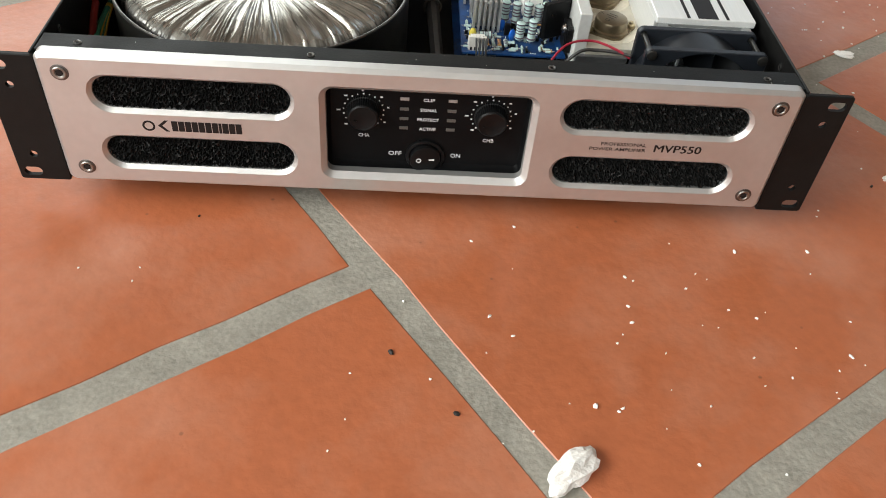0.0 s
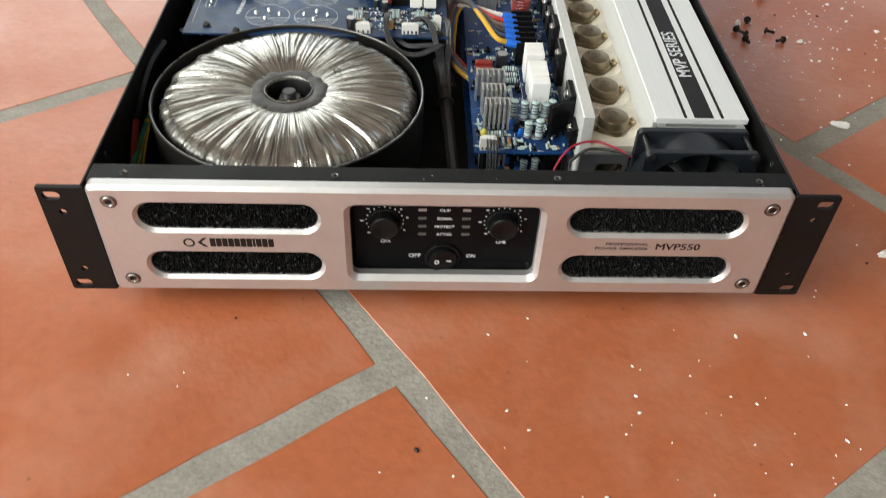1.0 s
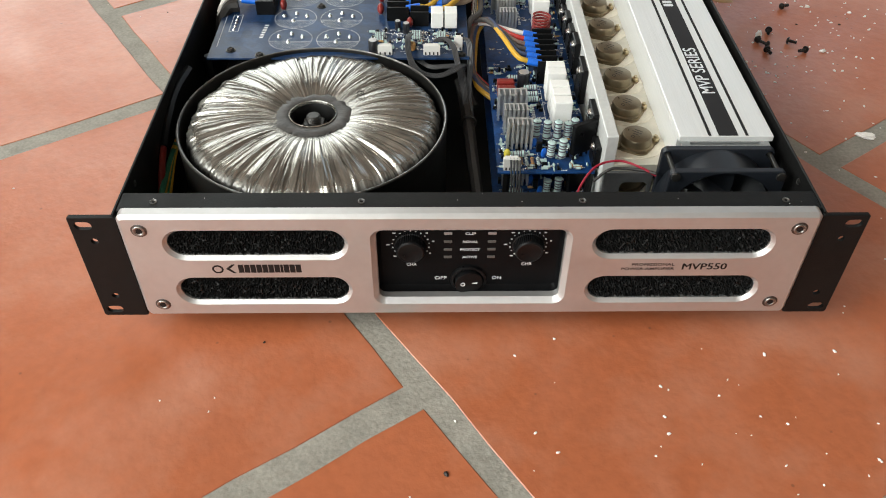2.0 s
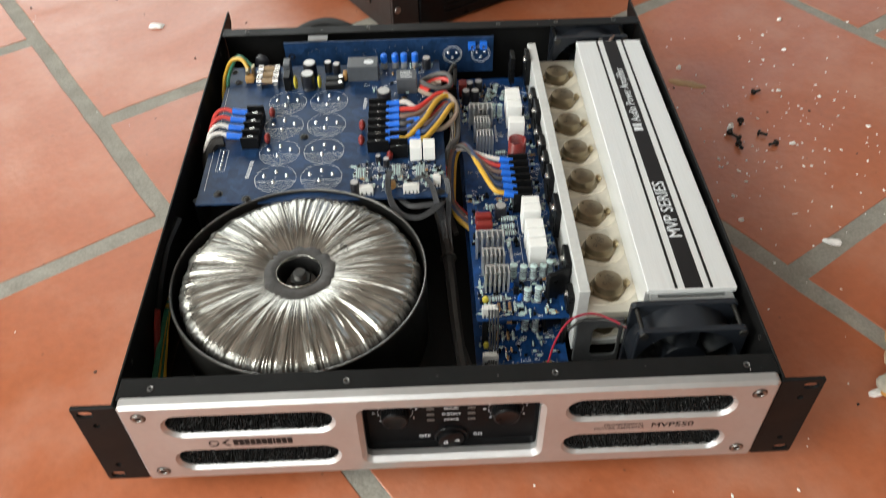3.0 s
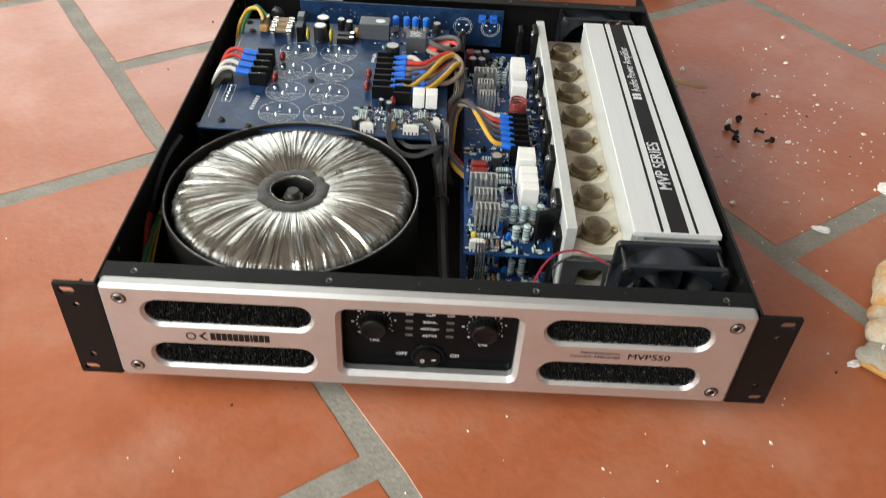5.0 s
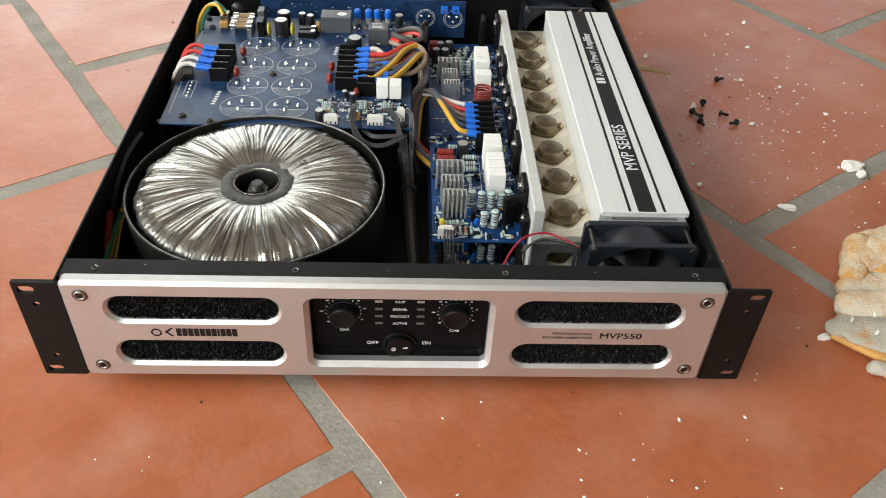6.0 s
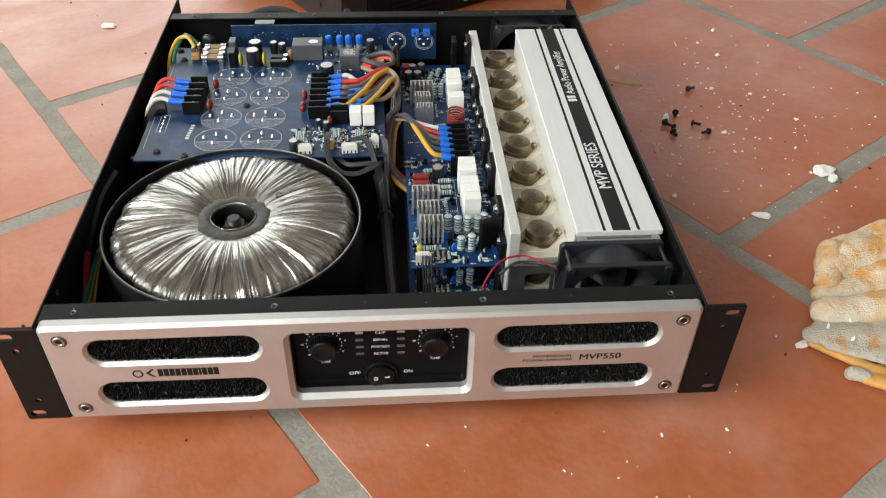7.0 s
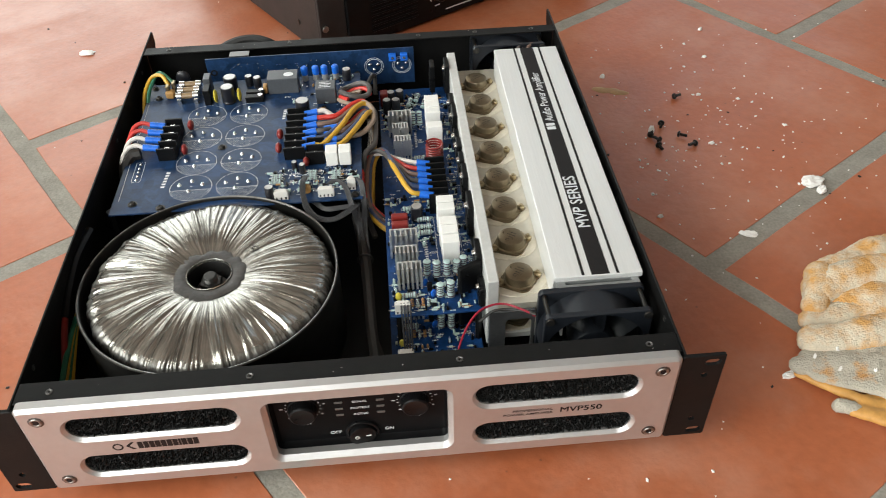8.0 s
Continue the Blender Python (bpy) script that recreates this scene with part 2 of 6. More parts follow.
def part(name, bm, mat, parent=None, label="", smooth=False, kind=""):
    """Links bm as one mesh object; its coordinates are those of the thing's own space (the world's for unturned things)."""
    me = bpy.data.meshes.new(name)
    co = [v.co for v in bm.verts]
    lo = Vector([min(c[i] for c in co) for i in range(3)])
    hi = Vector([max(c[i] for c in co) for i in range(3)])
    mid = (lo + hi) / 2
    mid.z = lo.z
    bmesh.ops.translate(bm, verts=bm.verts, vec=-mid)
    bm.to_mesh(me)
    bm.free()
    for m in mat if isinstance(mat, (list, tuple)) else [mat]:
        me.materials.append(m)
    if smooth:
        me.polygons.foreach_set("use_smooth", [True] * len(me.polygons))
        try:
            me.set_sharp_from_angle(angle=radians(38))
        except AttributeError:
            pass
    ob = new(name, me)
    HOME[ob] = mid
    if parent is not None:
        ob.parent = parent
        ob.location = mid - HOME[parent]
    else:
        ob.location = mid
    if label:
        ob["label"] = label
    if kind:
        ob["kind"] = kind
    return ob


def again(ob, name, at, parent, spin=0.0):
    """Another piece on ob's mesh, with its base at the place given."""
    o = new(name, ob.data)
    HOME[o] = Vector(at)
    o.parent = parent
    o.location = HOME[o] - HOME[parent]
    o.rotation_euler = (0, 0, spin)
    if "label" in ob:
        o["label"] = ob["label"]
    return o


def box(bm, x0, x1, y0, y1, z0, z1, bev=0.0, seg=2, mat=0):
    m = Matrix.LocRotScale(((x0 + x1) / 2, (y0 + y1) / 2, (z0 + z1) / 2), None, (abs(x1 - x0), abs(y1 - y0), abs(z1 - z0)))
    r = bmesh.ops.create_cube(bm, size=1, matrix=m)
    vs = r["verts"]
    fs = {f for v in vs for f in v.link_faces}
    for f in fs:
        f.material_index = mat
    if bev:
        es = list({e for v in vs for e in v.link_edges})
        bmesh.ops.bevel(bm, geom=es, offset=bev, segments=seg, affect="EDGES", profile=0.5)
    return vs


AX = {"x": Matrix.Rotation(radians(90), 4, "Y"), "y": Matrix.Rotation(radians(-90), 4, "X"), "z": Matrix.Identity(4)}


def cyl(bm, c, r, h, axis="z", seg=20, r2=None, bev=0.0, mat=0):
    """A cylinder whose base is centred at c and which rises h along the axis."""
    m = Matrix.Translation(c) @ AX[axis] @ Matrix.Translation((0, 0, h / 2))
    res = bmesh.ops.create_cone(bm, cap_ends=True, segments=seg, radius1=r, radius2=r if r2 is None else r2, depth=h, matrix=m)
    vs = res["verts"]
    for f in {f for v in vs for f in v.link_faces}:
        f.material_index = mat
    if bev:
        es = [e for e in {e for v in vs for e in v.link_edges} if any(len(f.verts) > 4 for f in e.link_faces)]
        bmesh.ops.bevel(bm, geom=es, offset=bev, segments=2, affect="EDGES", profile=0.5)
    return vs


def lathe(bm, c, profile, seg=32, axis="z", wobble=None, mat=0, closed=False):
    """Turns a profile of (radius, height) about an axis through c."""
    rings = []
    rot = AX[axis]
    for r, z in profile:
        ring = []
        for i in range(seg):
            a = 2 * math.pi * i / seg
            rr, zz = (r, z) if wobble is None else wobble(a, r, z)
            ring.append(bm.verts.new(Vector(c) + rot @ Vector((rr * math.cos(a), rr * math.sin(a), zz))))
        rings.append(ring)
    if closed:
        rings.append(rings[0])
    for a, b in zip(rings, rings[1:]):
        for i in range(seg):
            f = bm.faces.new((a[i], a[(i + 1) % seg], b[(i + 1) % seg], b[i]))
            f.material_index = mat
    return rings


def cap(bm, ring, flip=False, mat=0):
    f = bm.faces.new(ring[::-1] if flip else ring)
    f.material_index = mat


def smooth_path(pts, n=8):
    """Catmull-Rom through the points."""
    p = [Vector(q) for q in pts]
    p = [p[0] * 2 - p[1]] + p + [p[-1] * 2 - p[-2]]
    out = []
    for i in range(1, len(p) - 2):
        for k in range(n):
            t = k / n
            a, b, c, d = p[i - 1], p[i], p[i + 1], p[i + 2]
            out.append(0.5 * (2 * b + (c - a) * t + (2 * a - 5 * b + 4 * c - d) * t * t + (3 * b - a - 3 * c + d) * t**3))
    out.append(p[-2])
    return out


def tube(bm, pts, r, seg=8, n=8, mat=0, smooth_it=True):
    path = smooth_path(pts, n) if smooth_it else [Vector(q) for q in pts]
    side = Vector((0.31, 0.2, 0.93))
    rings = []
    for i, p in enumerate(path):
        d = (path[min(i + 1, len(path) - 1)] - path[max(i - 1, 0)]).normalized()
        u = d.cross(side)
        if u.length < 0.1:
            u = d.cross(Vector((1, 0, 0)))
        u.normalize()
        side = u.cross(d).normalized()
        rad = r(i / (len(path) - 1)) if callable(r) else r
        rings.append([bm.verts.new(p + (u * math.cos(2 * math.pi * k / seg) + side * math.sin(2 * math.pi * k / seg)) * rad) for k in range(seg)])
    for a, b in zip(rings, rings[1:]):
        for k in range(seg):
            bm.faces.new((a[k], a[(k + 1) % seg], b[(k + 1) % seg], b[k])).material_index = mat
    cap(bm, rings[0], True, mat)
    cap(bm, rings[-1], False, mat)
    return rings


def rrect(cx, cz, w, h, r, grow=0.0, n=6):
    """A rounded rectangle's outline in x and z; a stadium where r is half its height."""
    w, h, r = w / 2 + grow, h / 2 + grow, max(r + grow, 0.0002)
    pts = []
    for sx, sz, a0 in ((1, 1, 0), (-1, 1, 90), (-1, -1, 180), (1, -1, 270)):
        for k in range(n + 1):
            a = radians(a0 + 90 * k / n)
            pts.append((cx + sx * (w - r) + r * math.cos(a), cz + sz * (h - r) + r * math.sin(a)))
    return pts


def holed_plate(bm, outer, holes, y0, y1, edge=0.001, chamfers=()):
    """A plate from y0 (front) to y1 (back) with a bevelled rim and openings, each with its own 45 degree bevel.
    outer, holes: functions of how far the outline grows."""
    def ring(pts, y):
        return [bm.verts.new((x, y, z)) for x, z in pts]

    def band(a, b):
        n = len(a)
        for i in range(n):
            bm.faces.new((a[i], a[(i + 1) % n], b[(i + 1) % n], b[i]))

    def face(loops):
        flat = [v for r in loops for v in r]
        for tri in tessellate_polygon([[Vector((v.co.x, v.co.z, 0)) for v in r] for r in loops]):
            bm.faces.new([flat[i] for i in tri])

    o1, o2, o3 = ring(outer(-edge), y0), ring(outer(0), y0 + edge), ring(outer(0), y1)
    band(o1, o2), band(o2, o3)
    fronts, backs = [o1], [o3]
    for n, h in enumerate(holes):
        c = chamfers[n] if chamfers else 0.0
        if c:
            p, q, r = ring(h(0), y0), ring(h(-c), y0 + c), ring(h(-c), y1)
            band(p, q), band(q, r)
        else:
            p, r = ring(h(0), y0), ring(h(0), y1)
            band(p, r)
        fronts.append(p), backs.append(r)
    face(fronts), face(backs)
    bmesh.ops.recalc_face_normals(bm, faces=bm.faces)


def prism(bm, outline, axis, lo, hi):
    """A closed outline drawn out along an axis: (y, z) along x, (x, z) along y, or (x, y) along z."""
    put = {"x": lambda p, t: (t, p[0], p[1]), "y": lambda p, t: (p[0], t, p[1]), "z": lambda p, t: (p[0], p[1], t)}[axis]
    a, b = [bm.verts.new(put(p, lo)) for p in outline], [bm.verts.new(put(p, hi)) for p in outline]
    bm.faces.new(a), bm.faces.new(b[::-1])
    for i in range(len(a)):
        bm.faces.new((a[i], b[i], b[(i + 1) % len(a)], a[(i + 1) % len(a)]))
    bmesh.ops.recalc_face_normals(bm, faces=bm.faces)


def lettering(name, body, size, place, turn, mat, parent, align="CENTER", squeeze=1.0, bold=0.0, label=""):
    """Words as a thin mesh: turn is the Euler angles in degrees."""
    cu = bpy.data.curves.new(name, "FONT")
    cu.body, cu.size, cu.align_x, cu.align_y, cu.extrude, cu.offset = body, size, align, "CENTER", 0.00005, bold
    cu.resolution_u = 3
    tmp = new(name, cu)
    me = bpy.data.meshes.new_from_object(tmp.evaluated_get(bpy.context.evaluated_depsgraph_get()))
    bpy.data.objects.remove(tmp)
    me.materials.clear()
    me.materials.append(mat)
    ob = new(name, me)
    HOME[ob] = Vector(place)
    ob.parent = parent
    ob.location, ob.rotation_euler, ob.scale = HOME[ob] - HOME[parent], [radians(a) for a in turn], (squeeze, 1, 1)
    if label:
        ob["label"] = label
    return ob


# ---- the room: floor, with unseen walls and ceiling assumed round it ----
def wall(name, x0, x1, y0, y1, openings, along):
    """A wall with openings (from, to, bottom, top) along x or y, as one mesh of blocks that butt."""
    bm = bmesh.new()
    a0, a1 = (x0, x1) if along == "x" else (y0, y1)
    at = a0
    for o0, o1, zb, zt in sorted(openings):
        spans = [(at, o0, 0, RZ), (o0, o1, zt, RZ)] + ([(o0, o1, 0, zb)] if zb > 0 else [])
        for s0, s1, z0, z1 in spans:
            box(bm, *((s0, s1, y0, y1) if along == "x" else (x0, x1, s0, s1)), z0, z1)
        at = o1
    box(bm, *((at, a1, y0, y1) if along == "x" else (x0, x1, at, a1)), 0, RZ)
    return tagged(part(name, bm, PLASTER), "assumed plain white plastered wall, out of view, to shape the light", "wall", kind="structure")


# the right-hand opening is made up to go with the extra right lamp
wall("wall_north", RX0 - 0.15, RX1 + 0.15, RY1, RY1 + 0.15, [(-2.15, -0.25, 0, 2.1), (0.9, 2.1, 0, 2.1)], "x")
wall("wall_south", RX0 - 0.15, RX1 + 0.15, RY0 - 0.15, RY0, [(-2.2, -0.2, 0, 2.35)], "x")
wall("wall_west", RX0 - 0.15, RX0, RY0, RY1, [(-2.05, 0.25, 0.85, 2.35)], "y")
wall("wall_east", RX1, RX1 + 0.15, RY0, RY1, [], "y")
bm = bmesh.new()
box(bm, RX0 - 0.15, RX1 + 0.15, RY0 - 0.15, RY1 + 0.15, RZ, RZ + 0.15)
tagged(part("ceiling", bm, PLASTER), "assumed plain white plastered ceiling, out of view, to bounce light", "ceiling", kind="structure")

bm = bmesh.new()
box(bm, -60, 60, -60, 60, -0.4, -0.0006)
bmesh.ops.subdivide_edges(bm, edges=bm.edges[:], cuts=1)
floor = tagged(part("floor", bm, GROUT), "terracotta tiled floor with wide grey cement joints", "floor", kind="structure")

# ---- the amplifier: chassis ----
amp = thing("power_amplifier", (0, 0.25, 0), "opened silver-fronted rack power amplifier with lid off, on tiled floor", "amplifier")
ZB, ZT = 0.0195, 0.102      # the chassis' bottom and top
W = 0.217                   # half its width
YF, YR = 0.0125, 0.4725      # its front sheet and its rear

bm = bmesh.new()
box(bm, -W + 0.0018, W - 0.0018, YF, YR - 0.0018, ZB, ZB + 0.0015)
part("base_pan", bm, BLACK, amp)
for sx in (-1, 1):
    bm = bmesh.new()
    prof = [(YF - 0.003, ZB), (YR, ZB), (YR, 0.045), (0.5065, 0.083), (0.5115, 0.088), (0.5115, ZT - 0.002), (0.5095, ZT), (YF - 0.003, ZT)]
    a = [bm.verts.new((sx * W, y, z)) for y, z in prof]
    b = [bm.verts.new((sx * (W - 0.0016), y, z)) for y, z in prof]
    bm.faces.new(a), bm.faces.new(b[::-1])
    for i in range(len(a)):
        bm.faces.new((a[i], b[i], b[(i + 1) % len(a)], a[(i + 1) % len(a)]))
    bmesh.ops.recalc_face_normals(bm, faces=bm.faces)
    bmesh.ops.bevel(bm, geom=bm.edges[:], offset=0.0004, segments=1, affect="EDGES")
    part("side_panel", bm, BLACK, amp)
# front sheet with its folded lip, rear panel with its folded lip
bm = bmesh.new()
box(bm, -W + 0.002, W - 0.002, 0.0182, 0.0196, ZB + 0.0018, ZT - 0.0016)
box(bm, -W + 0.002, W - 0.002, YF, 0.0295, ZT - 0.0015, ZT, 0.0005, 1)
part("front_lip", bm, BLACK, amp, "black folded lip with screw holes")
bm = bmesh.new()
box(bm, -W + 0.002, W - 0.002, YR - 0.0016, YR, ZB + 0.0018, ZT - 0.0016)
box(bm, -W + 0.002, W - 0.002, 0.4585, YR, ZT - 0.0015, ZT, 0.0005, 1)
part("rear_panel", bm, BLACK, amp)
for sx in (-1, 1):
    for y in (0.05, 0.44):
        bm = bmesh.new()
        cyl(bm, (sx * 0.17, y, 0), 0.014, ZB, "z", 20, 0.016, 0.001)
        part("rubber_foot", bm, RUBBER, amp)

# the silver front
PZ = 0.0604
FY = 0.004
GR = [(-0.1325, 0.0806), (-0.1325, 0.0402), (0.1325, 0.0806), (0.1325, 0.0402)]
WIN = (0.0005, 0.0602, 0.1250, 0.0660, 0.008)
holes = [(lambda g, c=c: rrect(c[0], c[1], 0.1140, 0.0252, 0.0126, g, 10)) for c in GR] + [lambda g: rrect(*WIN, g)]
bm = bmesh.new()
holed_plate(bm, lambda g: rrect(0, PZ, 0.4270, 0.0878, 0.0045, g), holes, FY, 0.0122, 0.0024, [0.0024] * 4 + [0.0034])
front = part("front_panel", bm, SILVER, amp, "satin silver front panel with rounded openings", smooth=True)
for cx, cz in GR:
    bm = bmesh.new()
    nx, nz = 230, 46
    grid = {}
    inside = lambda x, z: max(abs(x - cx) - 0.0442, 0) ** 2 + (z - cz) ** 2 < 0.01035 ** 2
    for i in range(nx + 1):
        for k in range(nz + 1):
            x, z = cx - 0.0545 + 0.109 * i / nx, cz - 0.0106 + 0.0212 * k / nz
            near = noise.voronoi(Vector((x, 0.3, z)) * 520)[0]
            strand = max(0.0, 1.0 - (near[1] - near[0]) / 0.30)
            d = 0.0022 - 0.0030 * strand + 0.0008 * noise.noise(Vector((x, 0.1, z)) * 300)
            grid[i, k] = bm.verts.new((x, 0.0072 + d, z))
    for i in range(nx):
        for k in range(nz):
            quad = (grid[i, k], grid[i + 1, k], grid[i + 1, k + 1], grid[i, k + 1])
            if all(inside(v.co.x, v.co.z) for v in quad):
                bm.faces.new(quad)
    bmesh.ops.delete(bm, geom=[v for v in bm.verts if not v.link_faces], context="VERTS")
    part("foam_filter", bm, FOAM, front, "black open-cell foam filter")

# rack ears
for sx in (-1, 1):
    bm = bmesh.new()
    hs = [(lambda g, z=z: rrect(sx * 0.2355, z, 0.0108, 0.0062, 0.0031, g)) for z in (0.0197, 0.0940)]
    hs += [(lambda g, z=z: rrect(sx * 0.2318, z, 0.0046, 0.0046, 0.0023, g)) for z in (0.0328, 0.0813)]
    holed_plate(bm, lambda g: rrect(sx * 0.2292, 0.0571, 0.0296, 0.0876, 0.002, g), hs, 0.0076, 0.0102, 0.0006)
    part("rack_ear", bm, BLACK, amp, "black slotted rack ear")

# ---- the toroidal transformer ----
TC = (-0.109, 0.131)
bm = bmesh.new()
r1, r0 = 0.0962, 0.0944
lathe(bm, (*TC, 0), [(r1, ZB + 0.002), (r1, 0.0888), (r1 + 0.0004, 0.0898), (r0 + 0.0005, 0.0903), (r0, 0.0898), (r0, ZB + 0.002)], 96)
bmesh.ops.recalc_face_normals(bm, faces=bm.faces)
can = part("toroidal_transformer", bm, DARKSTEEL, amp, "round steel can with foil-wrapped winding", smooth=True)

bm = bmesh.new()
lathe(bm, (*TC, 0), [(0.0955 + 0.0006 * math.cos(a), 0.0902 + 0.0005 * math.sin(a)) for a in [2 * math.pi * k / 8 for k in range(8)]], 120, closed=True)
bmesh.ops.recalc_face_normals(bm, faces=bm.faces)
part("rolled_rim", bm, RIM, can, "bright rolled steel rim", smooth=True)


pleat_rng = random.Random(23)
PLEATS = [[pleat_rng.uniform(-1, 1) for _ in range(n)] for n in (88, 200, 380)]


def pleat(row, a, shift):
    """Flat facets between random ridges round the ring."""
    n = len(row)
    p = (a / (2 * math.pi) * n + shift) % n
    k = int(p)
    return row[k] + (row[(k + 1) % n] - row[k]) * (p - k)


def crinkle(a, r, z):
    if r < 0.028:
        return r, z
    t = min(1.0, (r - 0.028) / 0.012) * min(1.0, r / 0.07)
    u, v = math.cos(a), math.sin(a)
    bend = noise.noise(Vector((u * 3, v * 3, r * 22)))
    kink = noise.noise(Vector((u * 9, v * 9, r * 30 + 5)))
    d = t * (0.00095 * pleat(PLEATS[0], a, 0.9 * bend + 0.5 * kink) + 0.00088 * pleat(PLEATS[1], a, -1.4 * bend + 0.9 * kink) + 0.00040 * pleat(PLEATS[2], a, 2.0 * kink))
    return r + d * (1.2 if r > 0.089 else 0.1), z + d * (1.0 if r < 0.088 else 0.3)


prof = [(0.0165, 0.070), (0.0168, 0.0865), (0.022, 0.0892), (0.0265, 0.0902), (0.030, 0.0915), (0.036, 0.0932), (0.043, 0.0940), (0.050, 0.0943), (0.057, 0.0941), (0.064, 0.0936), (0.070, 0.0926), (0.0765, 0.0918),
        (0.0820, 0.0904), (0.0866, 0.0883), (0.0893, 0.0856), (0.0907, 0.0813), (0.0914, 0.072), (0.0916, 0.062), (0.0916, 0.045), (0.0916, 0.024)]
bm = bmesh.new()
lathe(bm, (*TC, 0), prof, 2660, wobble=crinkle)
bmesh.ops.recalc_face_normals(bm, faces=bm.faces)
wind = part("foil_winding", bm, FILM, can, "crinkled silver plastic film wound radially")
wind.data.polygons.foreach_set("use_smooth", [True] * len(wind.data.polygons))

# ---- the large heat sink ----
HX0, HX1, HY0, HY1, HZ = 0.1455, 0.2100, 0.0905, 0.4290, 0.100
bm = bmesh.new()
box(bm, HX0, HX1, HY0, HY1, HZ - 0.0045, HZ, 0.0004, 1)
sink = part("heat_sink", bm, ALU, amp, "brushed aluminium heat sink tunnel with printed stripes")
bm = bmesh.new()
box(bm, HX0, HX0 + 0.004, HY0 + 0.004, HY1 - 0.004, 0.0731, HZ - 0.0045)
part("tunnel_side", bm, ALU, sink)
for k in range(9):
    x = HX0 + 0.010 + k * 0.0066
    bm = bmesh.new()
    box(bm, x, x + 0.0016, HY0 + 0.006, HY1 - 0.006, 0.03, HZ - 0.0045)
    part("fin", bm, ALU, sink)
bm = bmesh.new()
box(bm, 0.1054, HX0 + 0.004, HY0 + 0.004, HY1 + 0.008, 0.066, 0.073)
part("transistor_plate", bm, PASTED, sink, "raw aluminium mounting plate")
bm = bmesh.new()
box(bm, 0.0970, 0.1053, HY0 + 0.004, HY1 + 0.005, 0.030, 0.097, 0.0006, 1)
part("mounting_wall", bm, ALURAW, sink, "raw aluminium mounting wall")

# ---- more materials for the small parts ----
WHITE = material("white_plastic", (0.72, 0.70, 0.66), 0.5, var=0.06, scale=80)
CEMENT = material("white_ceramic", (0.82, 0.81, 0.78), 0.55, var=0.04, scale=200, bump=0.0002, bump_scale=900)
BLUE = material("blue_sleeve", (0.012, 0.15, 0.70), 0.4, var=0.15, scale=200)
RED = material("red_insulation", (0.60, 0.045, 0.035), 0.42, var=0.15, scale=120)
DULLRED = material("dark_red_lacquer", (0.22, 0.022, 0.018), 0.3, var=0.2, scale=200)
YELLOW = material("yellow_insulation", (0.62, 0.36, 0.035), 0.42, var=0.15, scale=120)
GREYW = material("grey_insulation", (0.085, 0.078, 0.075), 0.5, var=0.2, scale=120)
BLUEGREY = material("slate_blue_insulation", (0.06, 0.085, 0.17), 0.45, var=0.2, scale=120)
BROWNW = material("brown_grey_insulation", (0.22, 0.14, 0.11), 0.5, var=0.2, scale=120)
BEIGEW = material("beige_insulation", (0.34, 0.26, 0.20), 0.5, var=0.2, scale=120)
WHITEW = material("white_insulation", (0.70, 0.66, 0.62), 0.45, var=0.1, scale=120)
GREENW = material("green_insulation", (0.03, 0.17, 0.10), 0.45, var=0.2, scale=120)
BLACKW = material("black_sleeving", (0.024, 0.021, 0.0190), 0.5, var=0.4, scale=120, bump=0.0004, bump_scale=500, spec=0.4)
SIGNAL = material("dark_signal_wire", (0.048, 0.048, 0.051), 0.4, var=0.3, scale=200, spec=0.35)
LED = material("smoky_led", (0.10, 0.095, 0.09), 0.3)
LEDCLEAR = material("clear_led", (0.32, 0.28, 0.27), 0.3)
NICKEL = material("tarnished_nickel", (0.225, 0.180, 0.117), 0.36, metal=0.92, var=0.13, scale=120, rough_var=0.1)
BRASS = material("brass", (0.47, 0.39, 0.25), 0.34, metal=1.0, var=0.15, scale=200)
PASTE = material("dried_heat_paste", (0.68, 0.625, 0.51), 0.30, var=0.12, scale=90, bump=0.0006, bump_scale=300)
RESIST = material("pale_blue_resistor", (0.46, 0.60, 0.58), 0.35, var=0.1, scale=200)
BAND = material("resistor_band", (0.10, 0.07, 0.10), 0.4)
CAPBLACK = material("capacitor_sleeve", (0.016, 0.016, 0.02), 0.3, var=0.2)
CAPTOP = material("capacitor_top", (0.48, 0.47, 0.46), 0.35, metal=0.5, var=0.1, scale=300)
RELAYTOP = material("grey_relay_case", (0.075, 0.08, 0.09), 0.42, var=0.15, scale=100)
FIN = material("anodised_fin", (0.72, 0.72, 0.71), 0.33, metal=0.8, var=0.15, scale=200)
GLASS = material("fuse_glass", (0.26, 0.17, 0.085), 0.15, var=0.1, scale=300, spec=0.8)
AMBER = material("amber_fibre", (0.42, 0.23, 0.075), 0.5, var=0.25, scale=150)
LEMON = material("yellow_lacquer", (0.62, 0.52, 0.06), 0.4, var=0.15, scale=200)
GREYPLATE = material("grey_end_plate", (0.11, 0.112, 0.115), 0.5, metal=0.4, var=0.2, scale=60)
ENDGREY = material("mid_grey_metal", (0.27, 0.28, 0.28), 0.5, metal=0.3, var=0.15, scale=60)
FANBLACK = material("fan_plastic", (0.0115, 0.0138, 0.0185), 0.42, spec=0.42, var=0.15, scale=60, rough_var=0.06)


DULLMETAL = material("dull_zinc", (0.16, 0.155, 0.15), 0.4, metal=1.0, var=0.2, scale=300)


def fitted(ob, width):
    """Stretches lettering along its line to the width given."""
    xs = [v.co.x for v in ob.data.vertices]
    ob.scale.x = width / (max(xs) - min(xs))
    return ob


